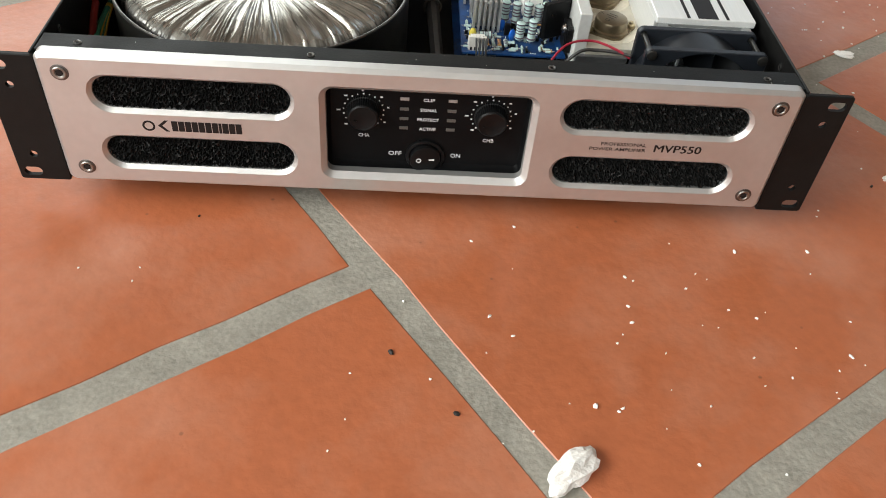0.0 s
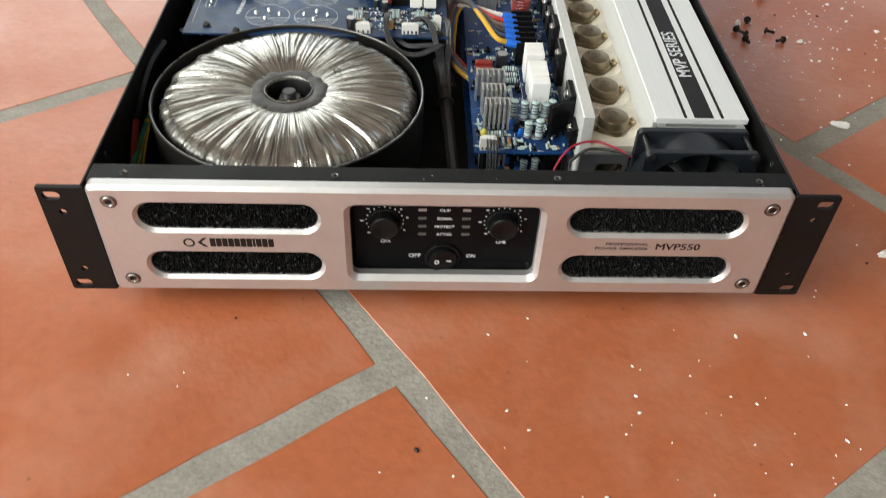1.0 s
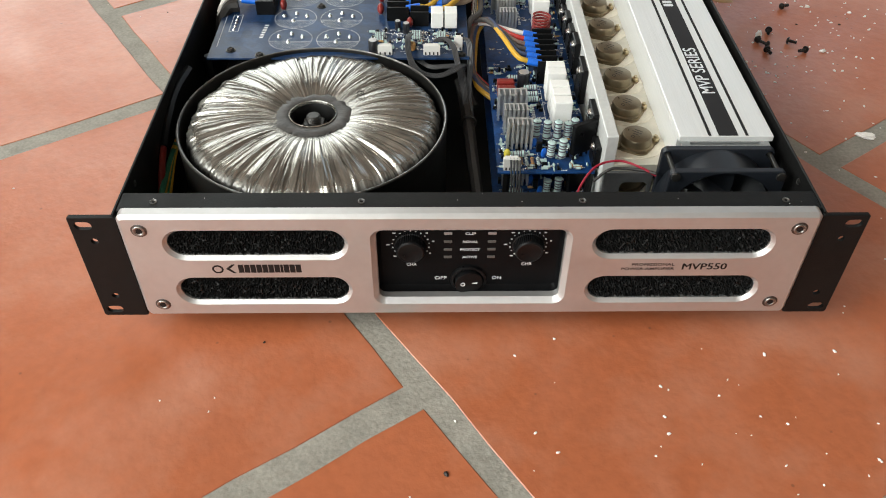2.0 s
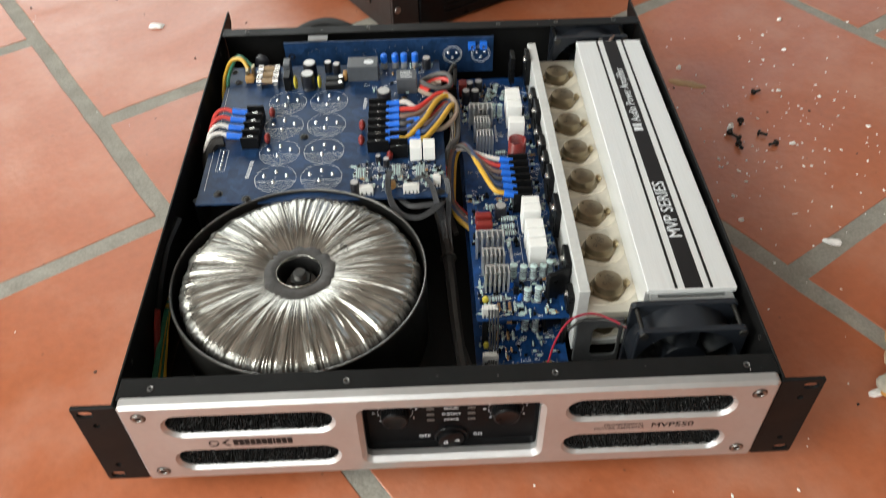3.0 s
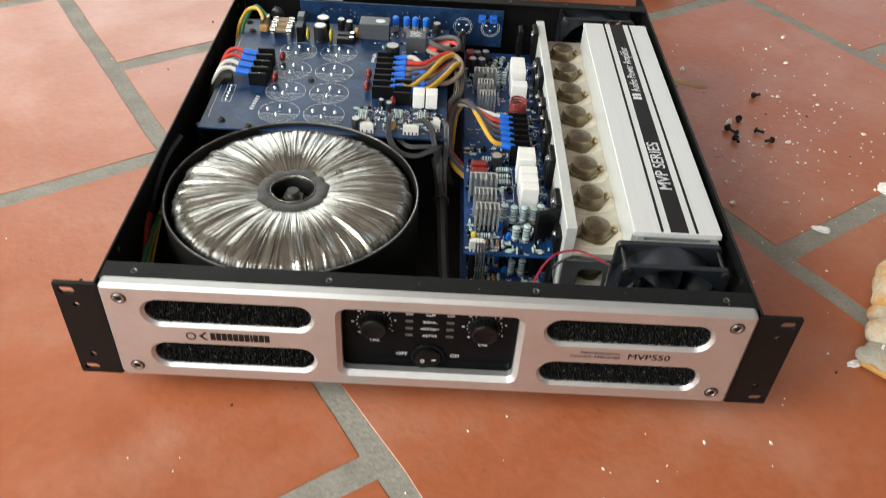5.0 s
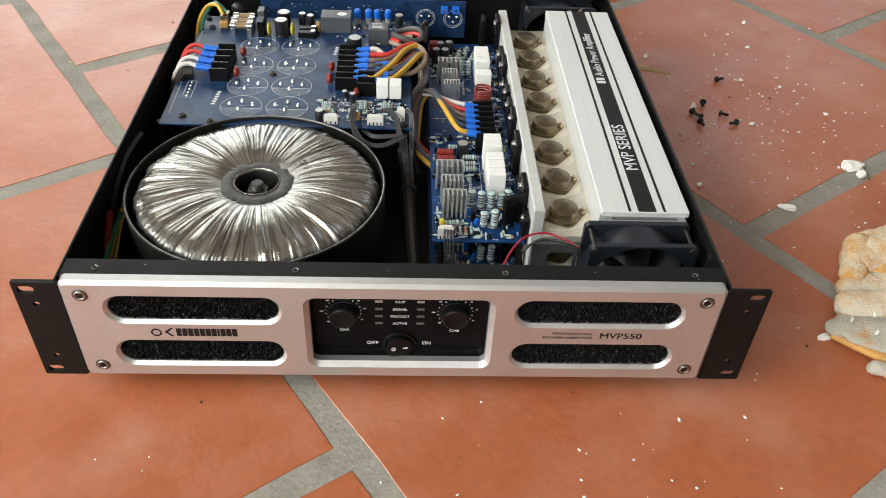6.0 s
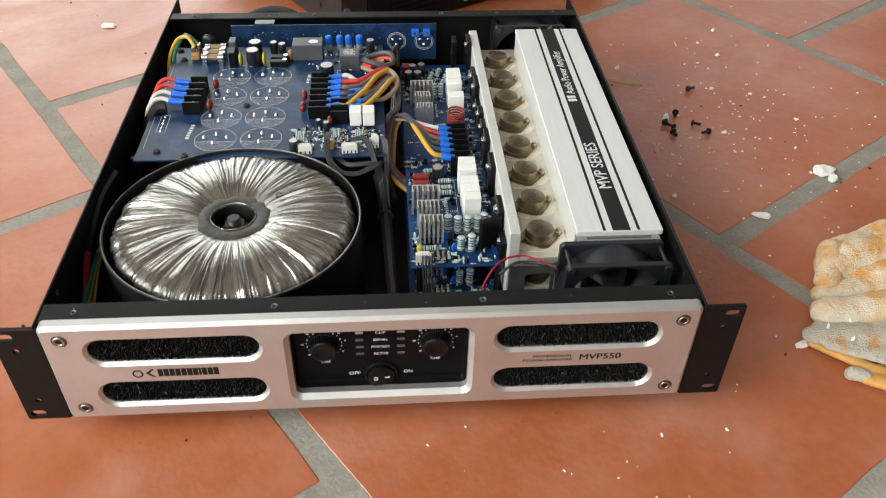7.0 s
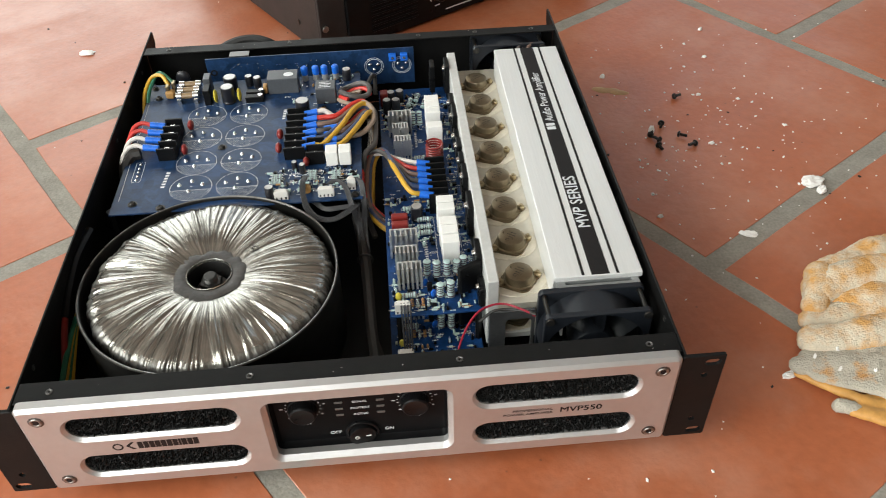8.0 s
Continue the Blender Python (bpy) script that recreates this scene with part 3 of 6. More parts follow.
# ---- controls in the window of the front panel ----
TY = 0.017
bm = bmesh.new()
rings = [[bm.verts.new((x, y, z)) for x, z in rrect(*WIN, g)] for g, y in ((-0.0030, 0.0123), (-0.0035, 0.0124), (-0.0042, TY - 0.0014), (-0.0054, TY))]
for a, b in zip(rings, rings[1:]):
    for i in range(len(a)):
        bm.faces.new((a[i], a[(i + 1) % len(a)], b[(i + 1) % len(a)], b[i]))
bm.faces.new(rings[-1])
bmesh.ops.recalc_face_normals(bm, faces=bm.faces)
tray = part("control_tray", bm, TRAYBLACK, front, "recessed black control tray", smooth=True)

KNOBS = [(-0.0374, 0.0688), (0.0378, 0.0688)]
for kx, kz in KNOBS:
    bm = bmesh.new()
    ridge = lambda a, r, z: (r + (0.00022 * math.cos(44 * a) if r > 0.0080 and z < 0.0072 else 0), z)
    rg = lathe(bm, (kx, TY, kz), [(0.0102, 0), (0.0102, 0.001), (0.0096, 0.0014), (0.0090, 0.0066), (0.0087, 0.0076), (0.0078, 0.0082), (0.0072, 0.0079)], 176, "y", ridge)
    for ring in rg:
        for v in ring:
            v.co.y = 2 * TY - v.co.y
    cap(bm, rg[-1])
    box(bm, kx - 0.0050, kx - 0.0038, TY - 0.0085, TY - 0.0080, kz - 0.0026, kz - 0.0014)
    bmesh.ops.recalc_face_normals(bm, faces=bm.faces)
    part("volume_knob", bm, SATIN, amp, "black ribbed volume knob", smooth=True)
    bm = bmesh.new()
    for k in range(17):
        a = radians(225 - 270 * k / 16)
        x, z = kx + 0.0118 * math.cos(a), kz + 0.0118 * math.sin(a)
        s = 0.00034 if k % 2 else 0.00046
        box(bm, x - s, x + s, TY - 0.00012, TY, z - s, z + s)
    for a, w in ((225, 0.0020), (180, 0.0022), (135, 0.0020), (92, 0.0012), (45, 0.0015), (12, 0.0014), (-32, 0.0013)):
        x, z = kx + 0.0146 * math.cos(radians(a)), kz + 0.0142 * math.sin(radians(a))
        box(bm, x - w / 2, x + w / 2, TY - 0.00012, TY, z - 0.00045, z + 0.00045)
    part("dial_marks", bm, SILK, amp, "white dial dots and marks", kind="stuff")
for name, body, x, z, w, size in (("clip_word", "CLIP", 0.0006, 0.0781, 0.0068, 0.0029), ("signal_word", "SIGNAL", 0.0006, 0.0711, 0.0098, 0.0029), ("protect_word", "PROTECT", 0.0006, 0.0643, 0.0128, 0.0029),
                                  ("active_word", "ACTIVE", 0.0006, 0.0576, 0.0098, 0.0029), ("channel_a_word", "CHA", -0.0372, 0.0512, 0.0066, 0.0034), ("channel_b_word", "CHB", 0.0378, 0.0512, 0.0066, 0.0034),
                                  ("off_word", "OFF", -0.0182, 0.0385, 0.0080, 0.0042), ("on_word", "ON", 0.0190, 0.0385, 0.0060, 0.0042)):
    fitted(lettering(name, body, size, (x, TY - 0.0001, z), (90, 0, 0), SILK, amp, bold=0.00004), w)
for x in (-0.0136, 0.0144):
    for k, z in enumerate((0.0785, 0.0715, 0.0647, 0.0580)):
        bm = bmesh.new()
        box(bm, x - 0.0026, x + 0.0026, TY - 0.0005, TY + 0.0004, z - 0.0010, z + 0.0010, 0.0002, 1)
        part("indicator_lamp", bm, LED if k else LEDCLEAR, amp, "unlit rectangular indicator lamp")
# rocker switch
SX, SZ = 0.0004, 0.0380
bm = bmesh.new()
lathe(bm, (SX, TY, SZ), [(0.0120, 0.0), (0.0120, -0.0012), (0.0115, -0.0020), (0.0102, -0.0022), (0.0096, -0.0016), (0.0096, 0.0)], 48, "y")
bmesh.ops.recalc_face_normals(bm, faces=bm.faces)
sw = part("power_switch", bm, SATIN, amp, "round black rocker switch set to off", smooth=True)
bm = bmesh.new()
cyl(bm, (SX, TY - 0.0050, SZ), 0.0093, 0.0050, "y", 40, bev=0.0006)
for v in bm.verts:
    if v.co.y < TY - 0.002:
        v.co.y += (v.co.x - SX) * 0.16
part("rocker", bm, SATIN, sw, smooth=True)
bm = bmesh.new()
lathe(bm, (SX - 0.0040, TY - 0.0060, SZ), [(0.0010, 0), (0.0016, 0), (0.0016, 0.0010), (0.0010, 0.0010)], 20, "y", closed=True)
box(bm, SX + 0.0022, SX + 0.0056, TY - 0.0048, TY - 0.0035, SZ - 0.0004, SZ + 0.0004)
part("switch_marks", bm, SILK, sw, "white off and on marks")

# print on the silver panel
LY = FY - 0.00012
bm = bmesh.new()
lathe(bm, (-0.1592, LY, 0.0603), [(0.0024, 0), (0.0036, 0), (0.0036, 0.0001), (0.0024, 0.0001)], 24, "y", closed=True)
prism(bm, [(-0.1540, 0.0607), (-0.1498, 0.0568), (-0.1478, 0.0568), (-0.1516, 0.0607), (-0.1478, 0.0645), (-0.1498, 0.0645)], "y", LY, LY + 0.0001)
part("brand_emblem", bm, INK, front, "dark printed brand emblem as plain shapes")
x = -0.1462
for k in range(11):
    w = 0.0016 if k == 7 else 0.0034
    bm = bmesh.new()
    box(bm, x, x + w, LY, LY + 0.0001, 0.0572, 0.0642)
    part("brand_bar", bm, INK, front, "dark printed bar")
    x += w + 0.0004
fitted(lettering("printed_word", "PROFESSIONAL", 0.0032, (0.1165, LY, 0.0629), (90, 0, 0), INK, front, bold=0.00003), 0.0272)
fitted(lettering("printed_word", "POWER AMPLIFIER", 0.0032, (0.1135, LY, 0.0591), (90, 0, 0), INK, front, bold=0.00003), 0.0340)
for k in range(2):
    fitted(lettering("model_lettering", "MVP550", 0.0076, (0.1493 + 0.00032 * k, LY - 0.00003 * k, 0.0608 + 0.00012 * (k % 2)), (90, 0, 0), INK, front), 0.0283)
for x in (-0.2008, 0.2008):
    for z in (0.0932, 0.0282):
        bm = bmesh.new()
        lathe(bm, (x, FY, z), [(0.0038, -0.0002), (0.0038, -0.0007), (0.0034, -0.0011), (0.0026, -0.0010), (0.0022, -0.0006)], 28, "y")
        bmesh.ops.recalc_face_normals(bm, faces=bm.faces)
        s = part("panel_screw", bm, STEEL, front, "recessed hex socket screw", smooth=True)
        bm = bmesh.new()
        lathe(bm, (x, FY, z), [(0.0050, -0.00015), (0.0047, -0.00035), (0.0038, -0.00030)], 28, "y")
        part("washer", bm, DULLMETAL, s, "dull dark washer", smooth=True)
        bm = bmesh.new()
        cyl(bm, (x, FY - 0.0008, z), 0.0021, 0.0005, "y", 6)
        part("hex_socket", bm, INK, s)
# screws and holes in the lips and sides
first = None
for x, y in [(a, 0.0205) for a in (-0.194, -0.067, 0.069, 0.195)] + [(a, 0.4655) for a in (-0.19, -0.065, 0.07, 0.13, 0.19)]:
    if first is None:
        bm = bmesh.new()
        lathe(bm, (x, y, ZT), [(0.0023, 0.0), (0.0023, 0.0004), (0.0018, 0.0006), (0.0014, 0.0002)], 20)
        c = lathe(bm, (x, y, ZT), [(0.0014, 0.0002), (0.0005, -0.0002)], 20)
        cap(bm, c[-1])
        bmesh.ops.recalc_face_normals(bm, faces=bm.faces)
        first = part("thread_insert", bm, DULLMETAL, amp, "small threaded metal insert", smooth=True)
    else:
        again(first, "thread_insert", (x, y, ZT - 0.0002), amp)
for sx in (-1, 1):
    for y, z in ((0.050, 0.093), (0.186, 0.091), (0.318, 0.092), (0.440, 0.092)):
        bm = bmesh.new()
        lathe(bm, (sx * (W - 0.0017), y, z), [(0.0022, -0.0004 * sx), (0.0022, 0.0), (0.0012, -0.0004 * sx), (0.0004, -0.0003 * sx)], 16, "x")
        part("thread_insert", bm, DULLMETAL, amp, "small threaded metal insert")

# ---- inside the transformer ----
bm = bmesh.new()
ragged = lambda a, r, z: (r + (0.0042 * noise.noise(Vector((3 * math.cos(a), 3 * math.sin(a), 2))) + 0.0034 * noise.noise(Vector((11 * math.cos(a), 11 * math.sin(a), 4))) + 0.0016 * noise.noise(Vector((27 * math.cos(a), 27 * math.sin(a), 8))) if r > 0.02 else 0), z)
lathe(bm, (*TC, 0), [(0.0168, 0.0870), (0.0170, 0.0908), (0.0178, 0.0914), (0.0240, 0.0914), (0.0268, 0.0906), (0.0270, 0.0895)], 72, wobble=ragged)
bmesh.ops.recalc_face_normals(bm, faces=bm.faces)
part("centre_pad", bm, CARD, can, "grey pad round the centre hole", smooth=True)
bm = bmesh.new()
rg = lathe(bm, (*TC, 0), [(0.0166, 0.0905), (0.0150, 0.0880), (0.0142, 0.0745), (0.0060, 0.0740)], 48)
cap(bm, rg[-1])
part("centre_cup", bm, BLACK, can, "dark centre cup", smooth=True)
bm = bmesh.new()
thread = [(0.0052 - 0.0011 * (k % 2), 0.0748 + 0.0009 * k) for k in range(17)] + [(0.0048, 0.0900), (0.0040, 0.0905)]
rg = lathe(bm, (*TC, 0), thread, 18)
cap(bm, rg[-1])
cyl(bm, (*TC, 0.0800), 0.0086, 0.0050, "z", 6, bev=0.0005)
part("centre_bolt", bm, BOLT, can, "threaded bolt with hex nut")
bm = bmesh.new()
cyl(bm, (*TC, 0.0762), 0.0122, 0.0020, "z", 32, bev=0.0004)
part("washer", bm, STEEL, can, "bright steel washer", smooth=True)
bm = bmesh.new()
lathe(bm, (*TC, 0), [(0.0161, 0.0845), (0.0160, 0.0915), (0.0165, 0.0922), (0.0172, 0.0918), (0.0172, 0.0845)], 64, wobble=lambda a, r, z: (r + 0.0003 * noise.noise(Vector((4 * math.cos(a), 4 * math.sin(a), z * 200))), z + (0.0006 * noise.noise(Vector((3 * math.cos(a), 3 * math.sin(a), 1))) if z > 0.09 else 0)), closed=True)
bmesh.ops.recalc_face_normals(bm, faces=bm.faces)
part("hole_lining", bm, FILM, can, "glossy film lining round the hole", smooth=True)
bm = bmesh.new()
lathe(bm, (TC[0] + 0.0330, TC[1] + 0.0215, 0.0948), [(0.0022, 0.0), (0.0027, 0.0), (0.0027, 0.0003), (0.0022, 0.0003)], 24, closed=True)
part("pen_mark", bm, INK, can, "small drawn ring mark")

# ---- heat sink: print, transistors, end parts ----
for x0, x1, nm in ((0.1652, 0.1672, "thin_stripe"), (0.1723, 0.1857, "wide_stripe"), (0.1908, 0.1928, "thin_stripe")):
    bm = bmesh.new()
    box(bm, x0, x1, HY0 + 0.0008, HY1 - 0.0008, HZ + 0.00005, HZ + 0.0002)
    part(nm, bm, INK, sink, "black printed stripe")
fitted(lettering("printed_word", "MVP SERIES", 0.0140, (0.1790, 0.1760, HZ + 0.00027), (0, 0, 90), SILK, sink, bold=0.00012), 0.0650)
fitted(lettering("printed_word", "Audio Power Amplifier", 0.0112, (0.1790, 0.3350, HZ + 0.00027), (0, 0, 90), SILK, sink, bold=0.00006), 0.0860)
bm = bmesh.new()
box(bm, 0.1742, 0.1820, 0.2785, 0.2830, HZ + 0.0002, HZ + 0.0003)
box(bm, 0.1742, 0.1820, 0.2845, 0.2885, HZ + 0.0002, HZ + 0.0003)
part("brand_bars", bm, SILK, sink, "two white printed bars")

FAINT = material("faint_print", (0.040, 0.033, 0.025), 0.5, spec=0.3)
QY = [0.4040 - 0.0409 * k for k in range(8)]


def to3(x, y, z, spin, parent):
    """A metal can power transistor on its lozenge flange, with a screw at either end."""
    bm = bmesh.new()
    rim = []
    for k in range(40):
        a = 2 * math.pi * k / 40
        ex, ey = math.cos(a), math.sin(a)
        r = 1.0 / max(abs(ex) / 0.0195 + abs(ey) / 0.0165, 1e-6)
        r = min(r, 0.0190) if abs(ey) < 0.3 else min(r, 0.0142)
        rim.append((r * ex, r * ey))
    lo = [bm.verts.new((x + a, y + b, z + 0.0007)) for a, b in rim]
    up = [bm.verts.new((x + a, y + b, z + 0.0022)) for a, b in rim]
    bm.faces.new(up), bm.faces.new(lo[::-1])
    for i in range(40):
        bm.faces.new((lo[i], lo[(i + 1) % 40], up[(i + 1) % 40], up[i]))
    rg = lathe(bm, (x, y, z), [(0.0128, 0.0022), (0.0126, 0.0032), (0.0113, 0.0038), (0.0110, 0.0085), (0.0104, 0.0098), (0.0090, 0.0103)], 36)
    cap(bm, rg[-1])
    bmesh.ops.rotate(bm, verts=bm.verts, cent=(x, y, z), matrix=Matrix.Rotation(spin, 3, "Z"))
    bmesh.ops.recalc_face_normals(bm, faces=bm.faces)
    q = part("power_transistor", bm, NICKEL, parent, "tarnished metal can transistor", smooth=True)
    for sgn in (1, -1):
        sx, sy = x + sgn * 0.0152 * math.cos(spin), y + sgn * 0.0152 * math.sin(spin)
        bm = bmesh.new()
        rg = lathe(bm, (sx, sy, z), [(0.0030, 0.0022), (0.0030, 0.0040), (0.0024, 0.0046), (0.0016, 0.0046), (0.0014, 0.0062)], 14)
        cap(bm, rg[-1])
        part("transistor_screw", bm, BRASS, q, "brass screw", smooth=True)
    bm = bmesh.new()
    for k in range(3):
        w = (0.0034, 0.0044, 0.0026)[k]
        box(bm, x - w, x + w * 0.7, y + 0.0034 - k * 0.0026, y + 0.0039 - k * 0.0026, z + 0.0102, z + 0.0104)
    lathe(bm, (x - 0.0010, y - 0.0052, z + 0.0102), [(0.0011, 0), (0.0015, 0), (0.0015, 0.0002), (0.0011, 0.0002)], 14, closed=True)
    bmesh.ops.rotate(bm, verts=bm.verts, cent=(x, y, z), matrix=Matrix.Rotation(radians(-35), 3, "Z"))
    part("type_marks", bm, FAINT, q, "faint printed bars")
    bm = bmesh.new()
    rg = lathe(bm, (x + 0.001, y - 0.001, z), [(0.0185, 0.0), (0.0180, 0.0006), (0.0100, 0.0007)], 48, wobble=lambda a, r, zz: (r * (1 + 0.16 * math.cos(2 * (a - spin)) + 0.07 * noise.noise(Vector((2 * math.cos(a), 2 * math.sin(a), 9 * y)))), zz))
    cap(bm, rg[-1])
    part("mica_pad", bm, PASTE, q, "pale insulating pad with dried paste", smooth=True)
    return q


for k, y in enumerate(QY):
    to3(0.1242, y, 0.0731, radians(14 + 5 * math.sin(2.3 * k)), sink)
# lower tier: plate, transistor seen through the end plate's opening
bm = bmesh.new()
box(bm, 0.1066, 0.1440, 0.094, 0.40, 0.036, 0.041)
part("lower_plate", bm, ALURAW, sink)
to3(0.1220, 0.1130, 0.0411, radians(12), sink)
bm = bmesh.new()
holed_plate(bm, lambda g: rrect(0.1155, 0.0455, 0.0350, 0.0480, 0.001, g), [lambda g: rrect(0.1205, 0.0440, 0.0200, 0.0340, 0.004, g)], 0.0895, 0.0920, 0.0004)
part("end_plate", bm, GREYPLATE, sink, "dark grey end plate with rounded opening")
bm = bmesh.new()
holed_plate(bm, lambda g: rrect(0.1770, -0.0876, 0.0600, 0.0088, 0.0008, g), [lambda g: rrect(0.1775, -0.0882, 0.0500, 0.0032, 0.0015, g)], 0.0925, 0.0960, 0.0003)
for v in bm.verts:
    v.co = Vector((v.co.x, -v.co.z, v.co.y))
bmesh.ops.recalc_face_normals(bm, faces=bm.faces)
part("end_bar", bm, ENDGREY, sink, "grey slotted end bar")


# ---- fans ----
def fan(x0, z0, y0, parent, label):
    """An 80 mm fan facing along y, its front at y0 and 25 mm deep."""
    s, d = 0.0768, 0.0285
    cx, cz = x0 + s / 2, z0 + s / 2
    bm = bmesh.new()
    round_hole = lambda g: rrect(cx, cz, 0.0745, 0.0745, 0.0372, g, 10)
    corner = [(lambda g, a=a, b=b: rrect(cx + a * 0.0346, cz + b * 0.0346, 0.0046, 0.0046, 0.0023, g, 3)) for a in (-1, 1) for b in (-1, 1)]
    holed_plate(bm, lambda g: rrect(cx, cz, s, s, 0.004, g), [round_hole] + corner, y0, y0 + 0.0042, 0.0005)
    body = part("cooling_fan", bm, FANBLACK, parent, label)
    bm = bmesh.new()
    holed_plate(bm, lambda g: rrect(cx, cz, s, s, 0.004, g), [round_hole] + corner, y0 + d - 0.0042, y0 + d, 0.0005)
    part("rear_flange", bm, FANBLACK, body)
    bm = bmesh.new()
    lathe(bm, (cx, y0 + 0.0042, cz), [(0.0382, 0), (0.0382, d - 0.0084), (0.0371, d - 0.0084), (0.0371, 0)], 64, "y", closed=True)
    bmesh.ops.recalc_face_normals(bm, faces=bm.faces)
    part("shroud", bm, FANBLACK, body, smooth=True)
    bm = bmesh.new()
    cyl(bm, (cx, y0 + 0.003, cz), 0.0165, d - 0.008, "y", 36, bev=0.0015)
    part("hub", bm, FANBLACK, body, "fan hub with label", smooth=True)
    for k in range(7):
        bm = bmesh.new()
        a0 = 2 * math.pi * k / 7 + 0.3
        rows = []
        for i in range(6):
            r = 0.0162 + (0.0360 - 0.0162) * i / 5
            row = []
            for j in range(5):
                u = j / 4
                a = a0 + 0.62 * u + 0.22 * i / 5
                row.append(bm.verts.new((cx + r * math.cos(a), y0 + 0.005 + (d - 0.012) * u, cz + r * math.sin(a))))
            rows.append(row)
        for p, q in zip(rows, rows[1:]):
            for j in range(4):
                bm.faces.new((p[j], p[j + 1], q[j + 1], q[j]))
        bmesh.ops.solidify(bm, geom=bm.faces[:], thickness=0.0011)
        part("fan_blade", bm, FANBLACK, body, smooth=True)
    for k in range(3):
        bm = bmesh.new()
        a = 2 * math.pi * k / 3 + 0.7
        u, w = Vector((math.cos(a), 0, math.sin(a))), Vector((-math.sin(a), 0, math.cos(a))) * 0.0016
        c = Vector((cx, 0, cz))
        vs = [bm.verts.new((c + u * r + w * t) + Vector((0, yy, 0))) for yy in (y0 + d - 0.0035, y0 + d - 0.0008) for r, t in ((0.014, -1), (0.0376, -1), (0.0376, 1), (0.014, 1))]
        for f in ((0, 1, 2, 3), (7, 6, 5, 4), (0, 4, 5, 1), (1, 5, 6, 2), (2, 6, 7, 3), (3, 7, 4, 0)):
            bm.faces.new([vs[i] for i in f])
        part("strut", bm, FANBLACK, body)
    for a in (-1, 1):
        bm = bmesh.new()
        cyl(bm, (cx + a * 0.0346, y0 - 0.0016, cz + 0.0346), 0.0032, 0.0018, "y", 16, bev=0.0004)
        cyl(bm, (cx + a * 0.0346, y0, cz + 0.0346), 0.0017, d, "y", 10)
        part("fan_screw", bm, DARKSTEEL, body, "dark fan screw", smooth=True)
    return body


fan(0.1318, ZB + 0.0016, 0.0540, amp, "square black plastic cooling fan")
fan(0.1250, ZB + 0.0016, 0.4400, amp, "square black plastic cooling fan")


# ---- circuit boards ----
def board(name, x0, x1, y0, y1, z0, z1, label, mat=PCB):
    bm = bmesh.new()
    box(bm, x0, x1, y0, y1, z0, z1, 0.0002, 1)
    return part(name, bm, mat, amp, label)


PZ1 = 0.0875
psu = board("power_supply_board", -0.2085, 0.0105, 0.217, 0.432, PZ1 - 0.0016, PZ1, "blue power supply circuit board")
AZ, BZ = 0.0605, 0.0260
upper = board("amplifier_board", 0.0265, 0.0970, 0.1010, 0.4400, AZ - 0.0016, AZ, "blue upper amplifier circuit board", PCBRICH)
lower = board("amplifier_board", 0.0255, 0.0970, 0.0600, 0.4400, BZ - 0.0016, BZ, "blue lower amplifier circuit board", PCBRICH)
RY = 0.4430
rear = board("input_board", -0.1505, 0.0635, RY, RY + 0.0016, 0.0600, 0.1008, "blue upright input circuit board")
for x, y in ((-0.2035, 0.2225), (0.004, 0.2225), (-0.2035, 0.424), (0.004, 0.424)):
    bm = bmesh.new()
    cyl(bm, (x, y, ZB + 0.0016), 0.0032, PZ1 - 0.0016 - ZB - 0.0016, "z", 6)
    part("board_standoff", bm, BLACK, amp)
for x, y in ((0.031, 0.106), (0.031, 0.43), (0.092, 0.106), (0.092, 0.43)):
    bm = bmesh.new()
    cyl(bm, (x, y, ZB + 0.0016), 0.0028, AZ - 0.0016 - ZB - 0.0016, "z", 6)
    part("board_standoff", bm, BLACK, amp)


def bar(bm, a, b, w, z):
    """A thin printed line on a board from a to b."""
    a, b = Vector((*a, 0)), Vector((*b, 0))
    n = (b - a).normalized().cross(Vector((0, 0, 1))) * w / 2
    vs = [bm.verts.new(Vector((p.x, p.y, z))) for p in (a - n, b - n, b + n, a + n)]
    bm.faces.new(vs)


rng = random.Random(7)
# print and solder of the supply board: eight capacitor outlines
SZ1 = PZ1 + 0.00012
bm, sb = bmesh.new(), bmesh.new()
for cx in (-0.1425, -0.1015):
    for cy in (0.3658, 0.3264, 0.2862, 0.2486):
        R = 0.0185
        pts = [(cx + R * math.cos(a), cy + R * math.sin(a)) for a in [2 * math.pi * k / 48 for k in range(49)]]
        for p, q in zip(pts, pts[1:]):
            bar(bm, p, q, 0.00032, SZ1)
        yb = cy - 0.0035
        half = math.sqrt(R * R - 0.0035**2)
        bar(bm, (cx - half, yb), (cx + half, yb), 0.0004, SZ1)
        for k in range(-9, 14):
            # hatching under the chord, slanted
            x0 = cx + k * 0.0024
            seg = [(x0 - 0.6 * (yb - y), y) for y in [yb - 0.0155 * j / 12 for j in range(13)]]
            seg = [(x, y) for x, y in seg if (x - cx) ** 2 + (y - cy) ** 2 < R * R]
            if len(seg) > 1:
                bar(bm, seg[0], seg[-1], 0.00024, SZ1)
        for dx, dy in ((-0.0105, 0.0035), (0.0, 0.0085), (0.0098, 0.0030), (-0.0015, -0.0055)):
            x, y = cx + dx, cy + dy
            rg = lathe(sb, (x, y, PZ1), [(0.0021, 0.0001), (0.0018, 0.0010), (0.0011, 0.0019), (0.0005, 0.0024)], 10)
            cap(sb, rg[-1])
        bar(bm, (cx - 0.001, cy + 0.0015), (cx + 0.0012, cy + 0.0015), 0.0006, SZ1)
